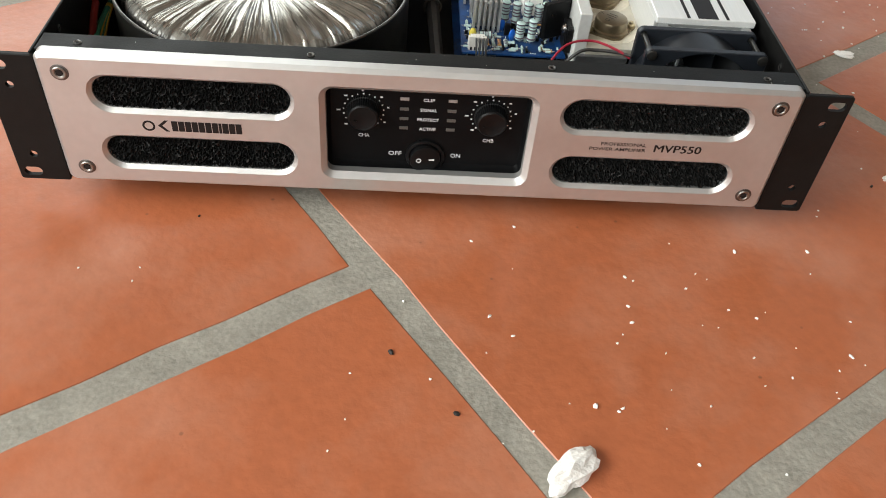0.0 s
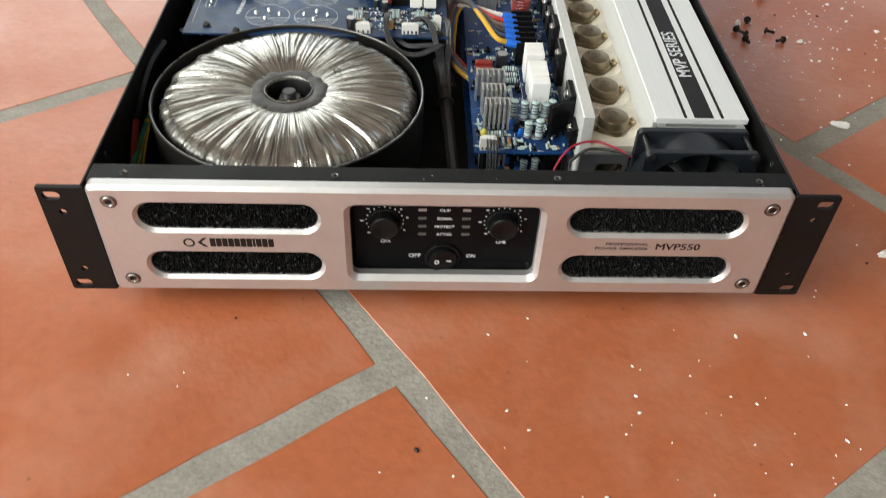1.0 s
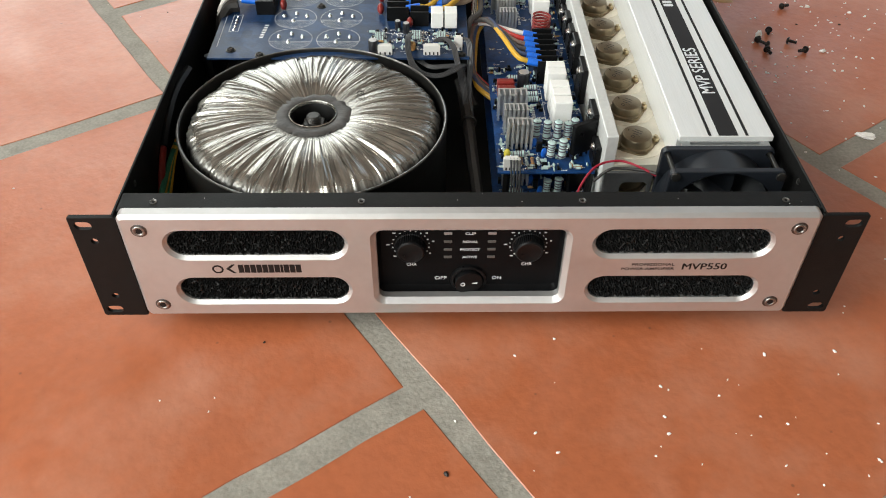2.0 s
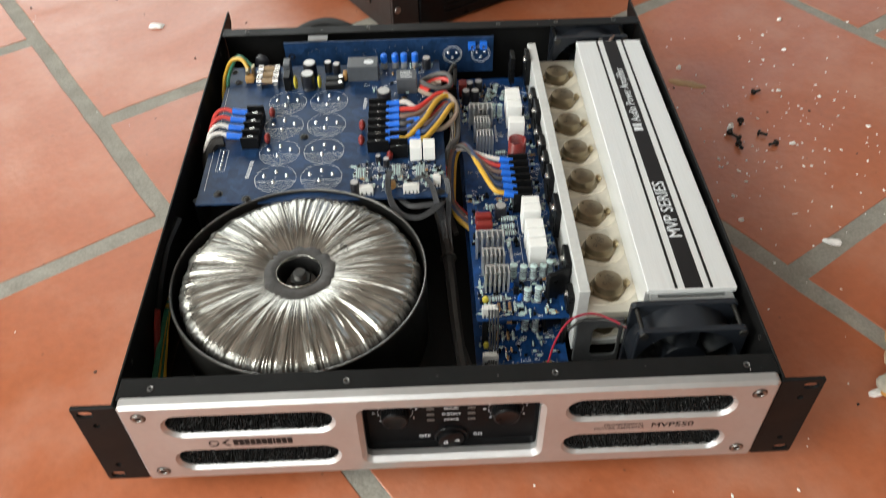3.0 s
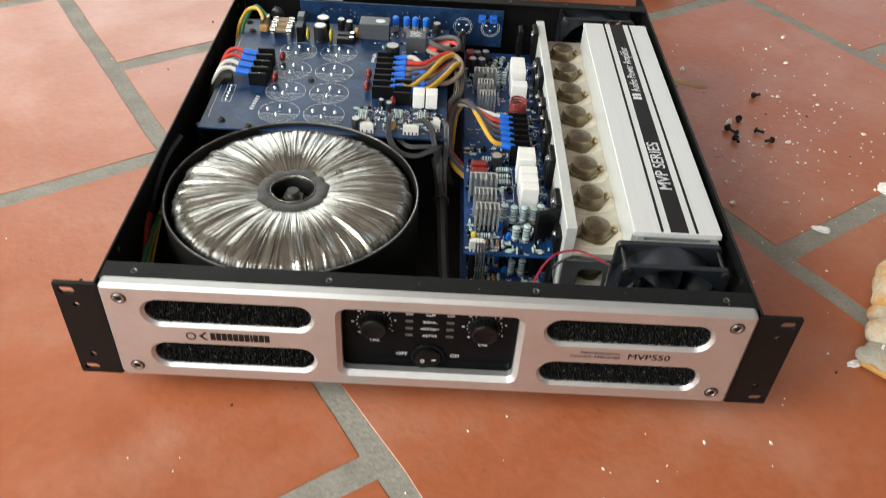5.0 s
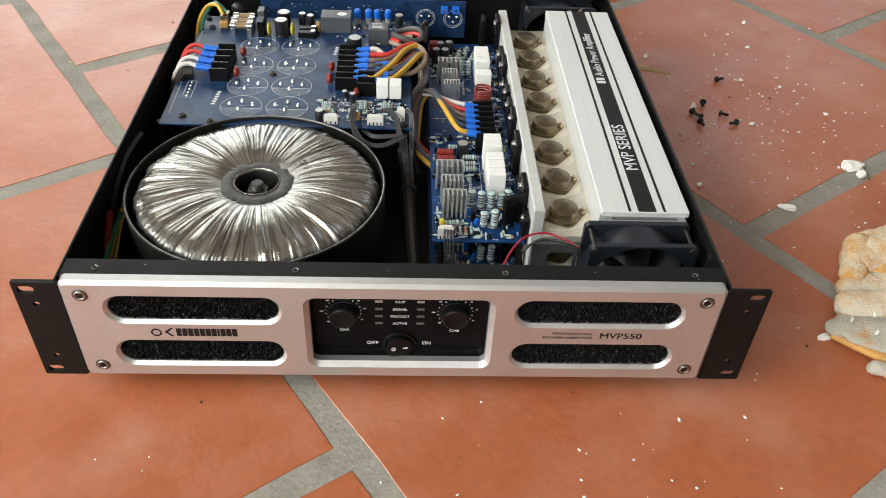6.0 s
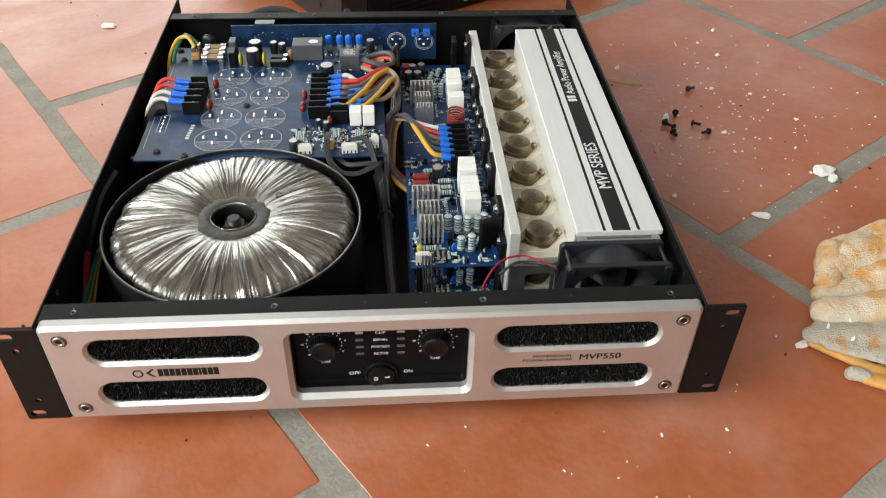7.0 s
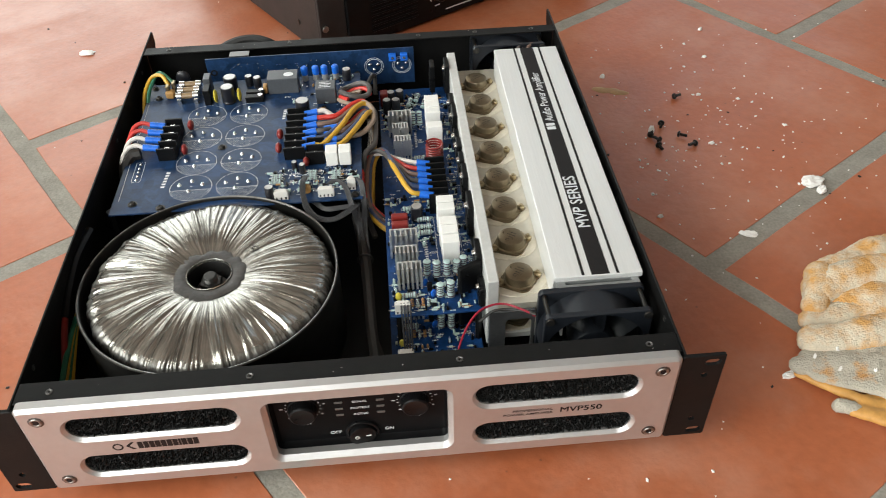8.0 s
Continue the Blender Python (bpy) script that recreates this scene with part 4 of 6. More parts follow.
for k in range(6):
    bar(bm, (-0.170 + k * 0.0004, 0.252 + k * 0.0042), (-0.1665 + k * 0.0004, 0.252 + k * 0.0042), 0.0024, SZ1)
    bar(bm, (-0.0675 + k * 0.0002, 0.352 + k * 0.0030), (-0.0645 + k * 0.0002, 0.352 + k * 0.0030), 0.0018, SZ1)
bar(bm, (-0.198, 0.262), (-0.190, 0.262), 0.0004, SZ1), bar(bm, (-0.198, 0.292), (-0.190, 0.292), 0.0004, SZ1)
bar(bm, (-0.198, 0.262), (-0.198, 0.292), 0.0004, SZ1), bar(bm, (-0.190, 0.262), (-0.190, 0.292), 0.0004, SZ1)
bar(bm, (-0.2035, 0.235), (-0.2050, 0.395), 0.0004, SZ1)
for k in range(26):
    x, y = rng.uniform(-0.073, 0.006), rng.uniform(0.222, 0.262)
    bar(bm, (x, y), (x + rng.choice((0.0022, 0.0035, 0.005)), y), 0.0005, SZ1)
part("board_print", bm, SILK, psu, "white printed outlines", kind="stuff")
for k in range(5):
    rg = lathe(sb, (-0.194, 0.265 + 0.006 * k, PZ1), [(0.0015, 0.0001), (0.0009, 0.0012), (0.0003, 0.0015)], 8)
    cap(sb, rg[-1])
part("solder_joints", sb, TIN, psu, "bright solder joints", smooth=True, kind="stuff")
for x, y in ((-0.2035, 0.424), (-0.1965, 0.404), (-0.1905, 0.2300), (-0.1215, 0.3085), (-0.165, 0.222), (0.004, 0.2225)):
    bm = bmesh.new()
    rg = lathe(bm, (x, y, PZ1), [(0.0042, 0), (0.0042, 0.0004), (0.0030, 0.0005), (0.0029, 0.0014), (0.0018, 0.0022), (0.0007, 0.0016)], 18)
    cap(bm, rg[-1])
    part("board_screw", bm, DARKSTEEL, psu, "dark pan head screw", smooth=True)


# ---- components ----
def terminal_block(n, x0, x1, y0, pitch, z, h, parent):
    """A black barrier strip along y: base, dividers, and a screw in each way."""
    bm = bmesh.new()
    w, low, step = 0.0008, z + h * 0.45, z + h * 0.58
    outline = [(y0 - w, z), (y0 - w, z + h)]
    for k in range(n):
        a, b = y0 + k * pitch + w, y0 + (k + 1) * pitch - w
        outline += [(a, z + h), (a, step), (b, step), (b, z + h)]
    outline += [(y0 + n * pitch + w, z + h), (y0 + n * pitch + w, z)]
    prism(bm, outline, "x", x0, x1)
    t = part("terminal_block", bm, SATIN, parent, "black barrier terminal block")
    for k in range(n):
        bm = bmesh.new()
        c = ((x0 + x1) / 2, y0 + (k + 0.5) * pitch, z + h * 0.58)
        rg = lathe(bm, c, [(0.0033, 0), (0.0033, 0.0010), (0.0026, 0.0020), (0.0010, 0.0022)], 14)
        cap(bm, rg[-1])
        part("terminal_screw", bm, CHROME, t, "bright terminal screw", smooth=True)
    return t


def sleeve(a, b, parent, r=0.0030):
    """A blue crimped spade sleeve from a to b."""
    bm = bmesh.new()
    d = Vector(b) - Vector(a)
    tube(bm, [a, Vector(a) + d * 0.45, Vector(a) + d * 0.55, b], lambda t: r * (1.0 if t < 0.45 else 0.82 if t < 0.55 else 1.05), 10, 3)
    return part("crimp_sleeve", bm, BLUE, parent, "blue crimp sleeve", smooth=True)


def wire(pts, r, mat, parent, label, name="wire"):
    bm = bmesh.new()
    tube(bm, pts, r, 8, 9)
    return part(name, bm, mat, parent, label, smooth=True)


def electrolytic(x, y, z, r, h, parent, top=CAPTOP):
    bm = bmesh.new()
    rg = lathe(bm, (x, y, z), [(r * 0.96, 0), (r, 0.0006), (r, h * 0.10), (r * 0.94, h * 0.13), (r, h * 0.17), (r, h - 0.0006), (r * 0.9, h)], 22)
    cap(bm, rg[-1])
    cap(bm, rg[0], True)
    c = part("electrolytic_capacitor", bm, CAPBLACK, parent, "black can capacitor with silver top", smooth=True)
    bm = bmesh.new()
    cyl(bm, (x, y, z + h), r * 0.84, 0.0002, "z", 20)
    for a in (0, 90):
        bmesh.ops.rotate(bm, verts=box(bm, x - r * 0.6, x + r * 0.6, y - 0.0002, y + 0.0002, z + h + 0.0002, z + h + 0.0003), cent=(x, y, z), matrix=Matrix.Rotation(radians(a + 20), 3, "Z"))
    part("vent_top", bm, top, c, "silver scored top")
    return c


def resistor(a, d, length, r, parent, body=RESIST):
    """A banded axial resistor from a along d, with its leads."""
    a, d = Vector(a), Vector(d).normalized()
    bm = bmesh.new()
    prof = [(0.0, 0.75), (0.06, 1.0), (0.2, 1.06), (0.26, 0.9), (0.74, 0.9), (0.8, 1.06), (0.94, 1.0), (1.0, 0.75)]
    tube(bm, [a + d * length * t for t, _ in prof], lambda t: r * np.interp(t, [p[0] for p in prof], [p[1] for p in prof]), 12, 1, smooth_it=False)
    res = part("resistor", bm, body, parent, "pale banded resistor", smooth=True)
    bm = bmesh.new()
    for t in (0.1, 0.36, 0.52, 0.66, 0.88):
        tube(bm, [a + d * length * t, a + d * length * (t + 0.06)], r * (1.1 if t in (0.1, 0.88) else 0.96), 12, 1, smooth_it=False)
    part("colour_band", bm, BAND, res, "dark colour bands")
    bm = bmesh.new()
    tube(bm, [a - d * 0.0025, a + d * 0.0002], 0.0004, 6, 1, smooth_it=False)
    tube(bm, [a + d * (length - 0.0002), a + d * (length + 0.0018)], 0.0004, 6, 1, smooth_it=False)
    part("lead", bm, TIN, res, "tinned lead")
    return res


def block(name, x0, x1, y0, y1, z0, z1, mat, parent, label, bev=0.0006):
    bm = bmesh.new()
    box(bm, x0, x1, y0, y1, z0, z1, bev, 2)
    return part(name, bm, mat, parent, label)


def bead(name, x, y, z, r, thick, h, mat, parent, label, spin=0.0):
    """A dipped disc capacitor standing on edge."""
    bm = bmesh.new()
    bmesh.ops.create_uvsphere(bm, u_segments=14, v_segments=8, radius=1.0, matrix=Matrix.Translation((x, y, z + h / 2 + 0.001)) @ Matrix.Rotation(spin, 4, "Z") @ Matrix.Diagonal((r, thick, h / 2, 1)))
    for s in (-1, 1):
        cyl(bm, (x + s * r * 0.4 * math.cos(spin), y + s * r * 0.4 * math.sin(spin), z), 0.0003, 0.003, "z", 5)
    return part(name, bm, mat, parent, label, smooth=True)


def header(x0, x1, y, z, n, parent, h=0.0085):
    bm = bmesh.new()
    box(bm, x0, x1, y, y + 0.0012, z, z + h, 0.0002, 1)
    box(bm, x0, x1, y + 0.0012, y + 0.0060, z, z + h * 0.45)
    box(bm, x0, x0 + 0.0010, y + 0.0012, y + 0.0060, z + h * 0.45, z + h * 0.8)
    box(bm, x1 - 0.0010, x1, y + 0.0012, y + 0.0060, z + h * 0.45, z + h * 0.8)
    box(bm, x0 + 0.0012, x1 - 0.0012, y + 0.0016, y + 0.0055, z + h * 0.45, z + h * 0.95, 0.0003, 1)
    c = part("wire_connector", bm, WHITE, parent, "cream plug connector")
    for k in range(n):
        x = x0 + 0.0020 + (x1 - x0 - 0.0040) * k / max(1, n - 1)
        bm = bmesh.new()
        box(bm, x - 0.0006, x + 0.0006, y - 0.0002, y, z + 0.0006, z + 0.0030)
        part("contact_slot", bm, INK, c)
    return c


def finned(x0, x1, y, z, h, parent):
    """A small comb-shaped aluminium heat sink: a back plate with fins towards the front."""
    bm = bmesh.new()
    outline = [(x1, y + 0.0014), (x0, y + 0.0014)]
    for k in range(6):
        x = x0 + (x1 - x0 - 0.0010) * k / 5
        outline += [(x, y), (x, y - 0.0068), (x - 0.0004, y - 0.0072), (x - 0.0004, y - 0.0079), (x + 0.0014, y - 0.0079), (x + 0.0014, y - 0.0072), (x + 0.0010, y - 0.0068), (x + 0.0010, y)]
    outline[2:3] = []
    outline.pop()
    prism(bm, outline, "z", z + 0.0005, z + h)
    s = part("finned_heat_sink", bm, FIN, parent, "small comb-shaped aluminium heat sink")
    bm = bmesh.new()
    xm = (x0 + x1) / 2
    cyl(bm, (xm, y - 0.0015, z + h * 0.7), 0.0022, 0.0015, "y", 12)
    part("fixing_screw", bm, CHROME, s)
    return s


def power_tab(x, y, z, w, h, parent, spin=0.0, screw=True):
    """A flat black plastic transistor standing against the heat sink's wall."""
    bm = bmesh.new()
    box(bm, x - 0.0046, x, y - w / 2, y + w / 2, z, z + h, 0.0007, 1)
    box(bm, x - 0.0052, x - 0.0046, y - w * 0.42, y + w * 0.42, z + 0.001, z + h * 0.55)
    for k in (-1, 0, 1):
        box(bm, x - 0.0032, x - 0.0024, y + k * w * 0.3 - 0.0006, y + k * w * 0.3 + 0.0006, z - 0.006, z)
    if spin:
        bmesh.ops.rotate(bm, verts=bm.verts, cent=(x, y, z), matrix=Matrix.Rotation(spin, 3, "Z"))
    t = part("flat_transistor", bm, SATIN, parent, "flat black plastic transistor")
    if screw:
        bm = bmesh.new()
        lathe(bm, (x - 0.0046, y, z + h * 0.78), [(0.0036, 0.0), (0.0036, -0.0006), (0.0027, -0.0008), (0.0026, -0.0020), (0.0012, -0.0026), (0.0002, -0.0022)], 18, "x")
        part("transistor_screw", bm, CHROME, t, "bright screw with washer", smooth=True)
    return t


def small_parts(name, n, x0, x1, y0, y1, z, parent, seed):
    """The many tiny parts of a board that cannot be told apart: resistors lying down, diodes, chips, pads."""
    r = random.Random(seed)
    bms = {m: bmesh.new() for m in (RESIST, SATIN, TIN, SILK, AMBER)}
    for _ in range(n):
        x, y = r.uniform(x0, x1), r.uniform(y0, y1)
        k = r.random()
        along = r.random() < 0.5
        L, w = r.uniform(0.0025, 0.0050), r.uniform(0.0007, 0.0011)
        d = Vector((1, 0, 0)) if along else Vector((0, 1, 0))
        c = Vector((x, y, z + w + 0.0004))
        if k < 0.45:
            m = RESIST if r.random() < 0.86 else AMBER
            tube(bms[m], [c - d * L / 2, c + d * L / 2], w, 6, 1, smooth_it=False)
            tube(bms[TIN], [c - d * (L / 2 + 0.0018), c + d * (L / 2 + 0.0018)], 0.0003, 4, 1, smooth_it=False)
        elif k < 0.70:
            a = (L * 0.4, w) if along else (w, L * 0.4)
            box(bms[SATIN], x - a[0], x + a[0], y - a[1], y + a[1], z, z + r.uniform(0.001, 0.004))
        elif k < 0.88:
            rg = lathe(bms[TIN], (x, y, z), [(0.0009, 0), (0.0007, 0.0006), (0.0002, 0.0009)], 7)
            cap(bms[TIN], rg[-1])
        else:
            bar(bms[SILK], (x, y), (x + 0.003, y) if along else (x, y + 0.003), 0.0005, z + 0.0001)
    for m, b in bms.items():
        if len(b.verts):
            part(name, b, m, parent, "tiny soldered components", kind="stuff")
        else:
            b.free()


def silk_marks(n, x0, x1, y0, y1, z, parent, seed):
    """White outlines, dashes and type codes printed round the parts of a board, with their solder pads."""
    r = random.Random(seed)
    bm, sb = bmesh.new(), bmesh.new()
    for _ in range(n):
        x, y, k = r.uniform(x0, x1), r.uniform(y0, y1), r.random()
        w, h = r.uniform(0.002, 0.006), r.uniform(0.0012, 0.0035)
        if k < 0.35:
            for a, b in (((x, y), (x + w, y)), ((x + w, y), (x + w, y + h)), ((x + w, y + h), (x, y + h)), ((x, y + h), (x, y))):
                bar(bm, a, b, 0.00032, z + 0.00012)
        elif k < 0.75:
            for c in range(r.randint(2, 4)):
                bar(bm, (x + 0.0011 * c, y), (x + 0.0011 * c + 0.0008, y), r.uniform(0.0009, 0.0014), z + 0.00012)
        else:
            bar(bm, (x, y), (x, y + h), 0.0004, z + 0.00012)
        for dx in (0, w):
            if r.random() < 0.6:
                rg = lathe(sb, (x + dx, y + 0.001, z), [(0.0008, 0), (0.0006, 0.0006), (0.0002, 0.0009)], 6)
                cap(sb, rg[-1])
    part("board_print", bm, SILK, parent, "white printed marks", kind="stuff")
    part("solder_joints", sb, TIN, parent, "bright solder joints", kind="stuff", smooth=True)


# supply board: the two terminal blocks with their wires
terminal_block(4, -0.1780, -0.1620, 0.2935, 0.0125, PZ1, 0.0125, psu)
for k, m in enumerate((WHITEW, WHITEW, RED, RED)):
    y = 0.2935 + (k + 0.5) * 0.0125
    sleeve((-0.1770, y, PZ1 + 0.0090), (-0.1910, y + 0.001, PZ1 + 0.0105), psu)
    wire([(-0.1905, y + 0.001, PZ1 + 0.0105), (-0.1985, y + 0.002, PZ1 + 0.0125), (-0.2065, y - 0.001, PZ1 + 0.0100), (-0.2118, y - 0.008, PZ1 + 0.0010), (-0.2125, y - 0.013, PZ1 - 0.015), (-0.2120, y - 0.015, 0.050)], 0.0020, m, psu, "red insulated wire" if m is RED else "white insulated wire")
wire([(-0.1950, 0.3000, PZ1 + 0.0050), (-0.2040, 0.2980, PZ1 + 0.0040), (-0.2105, 0.2900, PZ1 - 0.006), (-0.2110, 0.2780, 0.055)], 0.0056, BLACKW, psu, "black sleeve over the wires", "wire_sleeve")
terminal_block(6, -0.0605, -0.0410, 0.2815, 0.0112, PZ1, 0.0125, psu)
terminal_block(2, -0.0395, -0.0235, 0.2720, 0.0115, PZ1, 0.0130, psu)
WC = [YELLOW, BLUEGREY, GREYW, BROWNW, RED, WHITEW]
for k, m in enumerate(WC):
    y = 0.2815 + (k + 0.5) * 0.0113
    sleeve((-0.0435, y, PZ1 + 0.0085), (-0.0310, y + 0.0005, PZ1 + 0.0100), psu)
    high = PZ1 + (0.0125, 0.0100, 0.0070, 0.0085, 0.0100, 0.0055)[k]
    j = (0, 1, 3, 2, 1, 3)[k]
    wire([(-0.0315, y + 0.0005, PZ1 + 0.0100), (-0.0240, y + 0.001, PZ1 + 0.0100), (-0.0080 - 0.0010 * k, 0.55 * y + 0.45 * 0.346 - 0.003, high), (0.0040 + 0.0006 * j, 0.338 + 0.0040 * k, high + 0.0005), (0.0145 + 0.0008 * j, 0.351 + 0.0022 * k - 0.002 * j, high - 0.001), (0.0215 - 0.0008 * j, 0.346 - 0.004 * j, PZ1 + 0.0050 - 0.001 * j), (0.0222 - 0.001 * j, 0.328 - 0.004 * j, PZ1 - 0.006), (0.0195 - 0.0012 * j, 0.305 - 0.003 * j, 0.072), (0.0175 - 0.001 * j, 0.270, 0.054)], 0.0025, m, psu, "coloured insulated wire")
for k, m in enumerate((YELLOW, BLUEGREY, BROWNW, RED)):
    y = 0.2860 + 0.0100 * k
    sleeve((-0.0240, y, PZ1 + 0.0080), (-0.0115, y + 0.0005, PZ1 + 0.0090), psu)
    wire([(-0.0120, y + 0.0005, PZ1 + 0.0090), (-0.0050, y + 0.0035, PZ1 + 0.0100), (0.0075 - 0.002 * k, 0.3100 + 0.0065 * k, PZ1 + 0.0115 - 0.002 * k), (0.0180 - 0.0015 * k, 0.3320 + 0.0045 * k, PZ1 + 0.0120 - 0.002 * k), (0.0225 - 0.0010 * k, 0.3380 + 0.002 * k, PZ1 + 0.0070 - 0.002 * k), (0.0228 - 0.0012 * k, 0.3240, PZ1 - 0.003 - 0.002 * k), (0.0215 - 0.0012 * k, 0.3050, 0.076 - 0.002 * k), (0.0185 - 0.001 * k, 0.280, 0.062), (0.0165, 0.255, 0.046)], 0.0025, m, psu, "coloured insulated wire")
wire([(-0.0110, 0.3060, PZ1 + 0.0050), (0.0080, 0.3080, PZ1 + 0.0045), (0.0185, 0.3170, PZ1 + 0.0065), (0.0238, 0.3300, PZ1 + 0.0080), (0.0215, 0.3450, PZ1 + 0.0105), (0.0140, 0.3560, PZ1 + 0.0100), (0.0060, 0.3640, PZ1 + 0.0040)], 0.0024, BEIGEW, psu, "beige insulated wire")
wire([(0.0160, 0.3560, PZ1 + 0.0080), (0.0242, 0.3420, PZ1 + 0.0070), (0.0245, 0.3200, PZ1 + 0.0000), (0.0225, 0.3000, PZ1 - 0.002), (0.0140, 0.2860, PZ1 - 0.002), (0.0110, 0.2760, 0.072), (0.0100, 0.2600, 0.056), (0.0130, 0.2400, 0.046), (0.018, 0.2200, 0.040)], 0.0026, GREYW, psu, "grey insulated wire")
# loop of taped cable behind the bundle
loop = [(0.0060 + 0.0150 * math.cos(a), 0.3785 + 0.0115 * math.sin(a), PZ1 + 0.0105 + 0.002 * math.sin(2 * a)) for a in [2 * math.pi * k / 12 for k in range(13)]]
wire(loop, 0.0025, GREYW, psu, "loop of grey cable", "cable_loop")
wire([(x, y - 0.003, z - 0.004) for x, y, z in loop[:9]], 0.0022, RED, psu, "red insulated wire")
wire([(x - 0.002, y - 0.005, z - 0.006) for x, y, z in loop[2:11]], 0.0022, BEIGEW, psu, "beige insulated wire")
wire([(0.0180, 0.3900, PZ1 + 0.0080), (0.0240, 0.4030, PZ1 + 0.0120), (0.0262, 0.4090, PZ1 + 0.0060), (0.0255, 0.4020, 0.078)], 0.0022, BLACKW, psu, "black insulated wire")
silk_marks(70, -0.0730, 0.0050, 0.2300, 0.2640, PZ1, psu, 51)
silk_marks(40, -0.0700, 0.0050, 0.3480, 0.4300, PZ1, psu, 52)
# supply board: the rest
for y in (0.2935, 0.3165):
    bead("disc_capacitor", -0.0665, y, PZ1, 0.0032, 0.0060, 0.0090, DULLRED, psu, "dark red dipped capacitor")
for y in (0.3010, 0.3420):
    bead("disc_capacitor", -0.1545, y, PZ1, 0.0030, 0.0055, 0.0095, DULLRED, psu, "dark red dipped capacitor")
bead("disc_capacitor", -0.0400, 0.2695, PZ1, 0.0030, 0.0050, 0.0080, DULLRED, psu, "dark red dipped capacitor")
for x in (-0.0215, -0.0095):
    block("cement_resistor", x, x + 0.0108, 0.2655, 0.2790, PZ1 + 0.001, PZ1 + 0.0150, CEMENT, psu, "white ceramic block resistor")
electrolytic(-0.0700, 0.2260, PZ1, 0.0040, 0.0115, psu)
electrolytic(-0.0505, 0.2660, PZ1, 0.0026, 0.0080, psu)
electrolytic(-0.0430, 0.2600, PZ1, 0.0030, 0.0090, psu)
header(-0.0660, -0.0540, 0.2215, PZ1, 3, psu)
header(-0.0280, -0.0140, 0.2215, PZ1, 4, psu)
header(-0.0020, 0.0050, 0.2290, PZ1, 2, psu, 0.012)
block("adhesive_blob", -0.0415, -0.0345, 0.2270, 0.2340, PZ1, PZ1 + 0.0070, AMBER, psu, "blob of hardened amber glue", 0.0022)
small_parts("component_scatter", 120, -0.0730, 0.0070, 0.2300, 0.2640, PZ1, psu, 5)
small_parts("component_scatter", 40, -0.0700, 0.0050, 0.3500, 0.4300, PZ1, psu, 6)
for k in range(4):
    resistor((-0.0700, 0.2440 + 0.0036 * k, PZ1 + 0.0022), (1, 0, 0), 0.0085, 0.0015, psu)
    resistor((-0.0380, 0.2470 + 0.0036 * k, PZ1 + 0.0022), (1, 0, 0), 0.0080, 0.0015, psu)
    resistor((-0.0165, 0.2450 + 0.0036 * k, PZ1 + 0.0022), (1, 0, 0), 0.0080, 0.0014, psu)
# relays, fuses and filters along the back of the supply board
relay = block("relay", -0.0835, -0.0525, 0.3990, 0.4180, PZ1, PZ1 + 0.0165, RELAYTOP, psu, "black power relay with grey top")
bm = bmesh.new()
rg = lathe(bm, (-0.0620, 0.4080, PZ1 + 0.0166), [(0.0052, 0.0), (0.0030, 0.00015)], 24)
for ring in rg:
    for v in ring:
        v.co.y = 0.4080 + (v.co.y - 0.4080) * 0.8
cap(bm, rg[-1])
part("oval_label", bm, SILK, relay, "white oval mark")
relay = block("relay", -0.0335, -0.0135, 0.3740, 0.3920, PZ1, PZ1 + 0.0165, RELAYTOP, psu, "black power relay with grey top")
bm = bmesh.new()
for k in range(4):
    box(bm, -0.0300, -0.0180 - 0.002 * (k % 2), 0.3780 + 0.003 * k, 0.3790 + 0.003 * k, PZ1 + 0.0165, PZ1 + 0.0166)
part("type_marks", bm, SILK, relay, "printed bars")
electrolytic(-0.0460, 0.3560, PZ1, 0.0070, 0.0165, psu)
electrolytic(-0.1230, 0.3900, PZ1, 0.0068, 0.0170, psu)
electrolytic(-0.1230, 0.4130, PZ1, 0.0068, 0.0150, psu)
electrolytic(-0.1050, 0.4200, PZ1, 0.0040, 0.0110, psu)
electrolytic(-0.0960, 0.4160, PZ1, 0.0040, 0.0110, psu)
electrolytic(-0.0030, 0.4200, PZ1, 0.0045, 0.0120, psu)
for x, y in ((-0.1360, 0.3900), (-0.1120, 0.3900)):
    bead("yellow_capacitor", x, y, PZ1, 0.0022, 0.0050, 0.0130, LEMON, psu, "yellow dipped component")
block("fuse_mount", -0.1470, -0.1405, 0.3850, 0.3990, PZ1, PZ1 + 0.0160, SATIN, psu, "black moulded block")
block("fuse_mount", -0.1490, -0.1420, 0.4050, 0.4180, PZ1, PZ1 + 0.0180, RELAYTOP, psu, "black moulded block")
for k in range(3):
    y = 0.3930 + 0.0112 * k
    bm = bmesh.new()
    cyl(bm, (-0.1740, y, PZ1 + 0.0080), 0.0030, 0.0200, "x", 16)
    f = part("glass_fuse", bm, GLASS, psu, "glass tube fuse in clips", smooth=True)
    for x in (-0.1755, -0.1590):
        bm = bmesh.new()
        cyl(bm, (x, y, PZ1 + 0.0080), 0.0036, 0.0055, "x", 16)
        box(bm, x + 0.0005, x + 0.0045, y - 0.0036, y + 0.0036, PZ1, PZ1 + 0.0055)
        part("end_cap", bm, CHROME, f, "bright metal end cap", smooth=True)
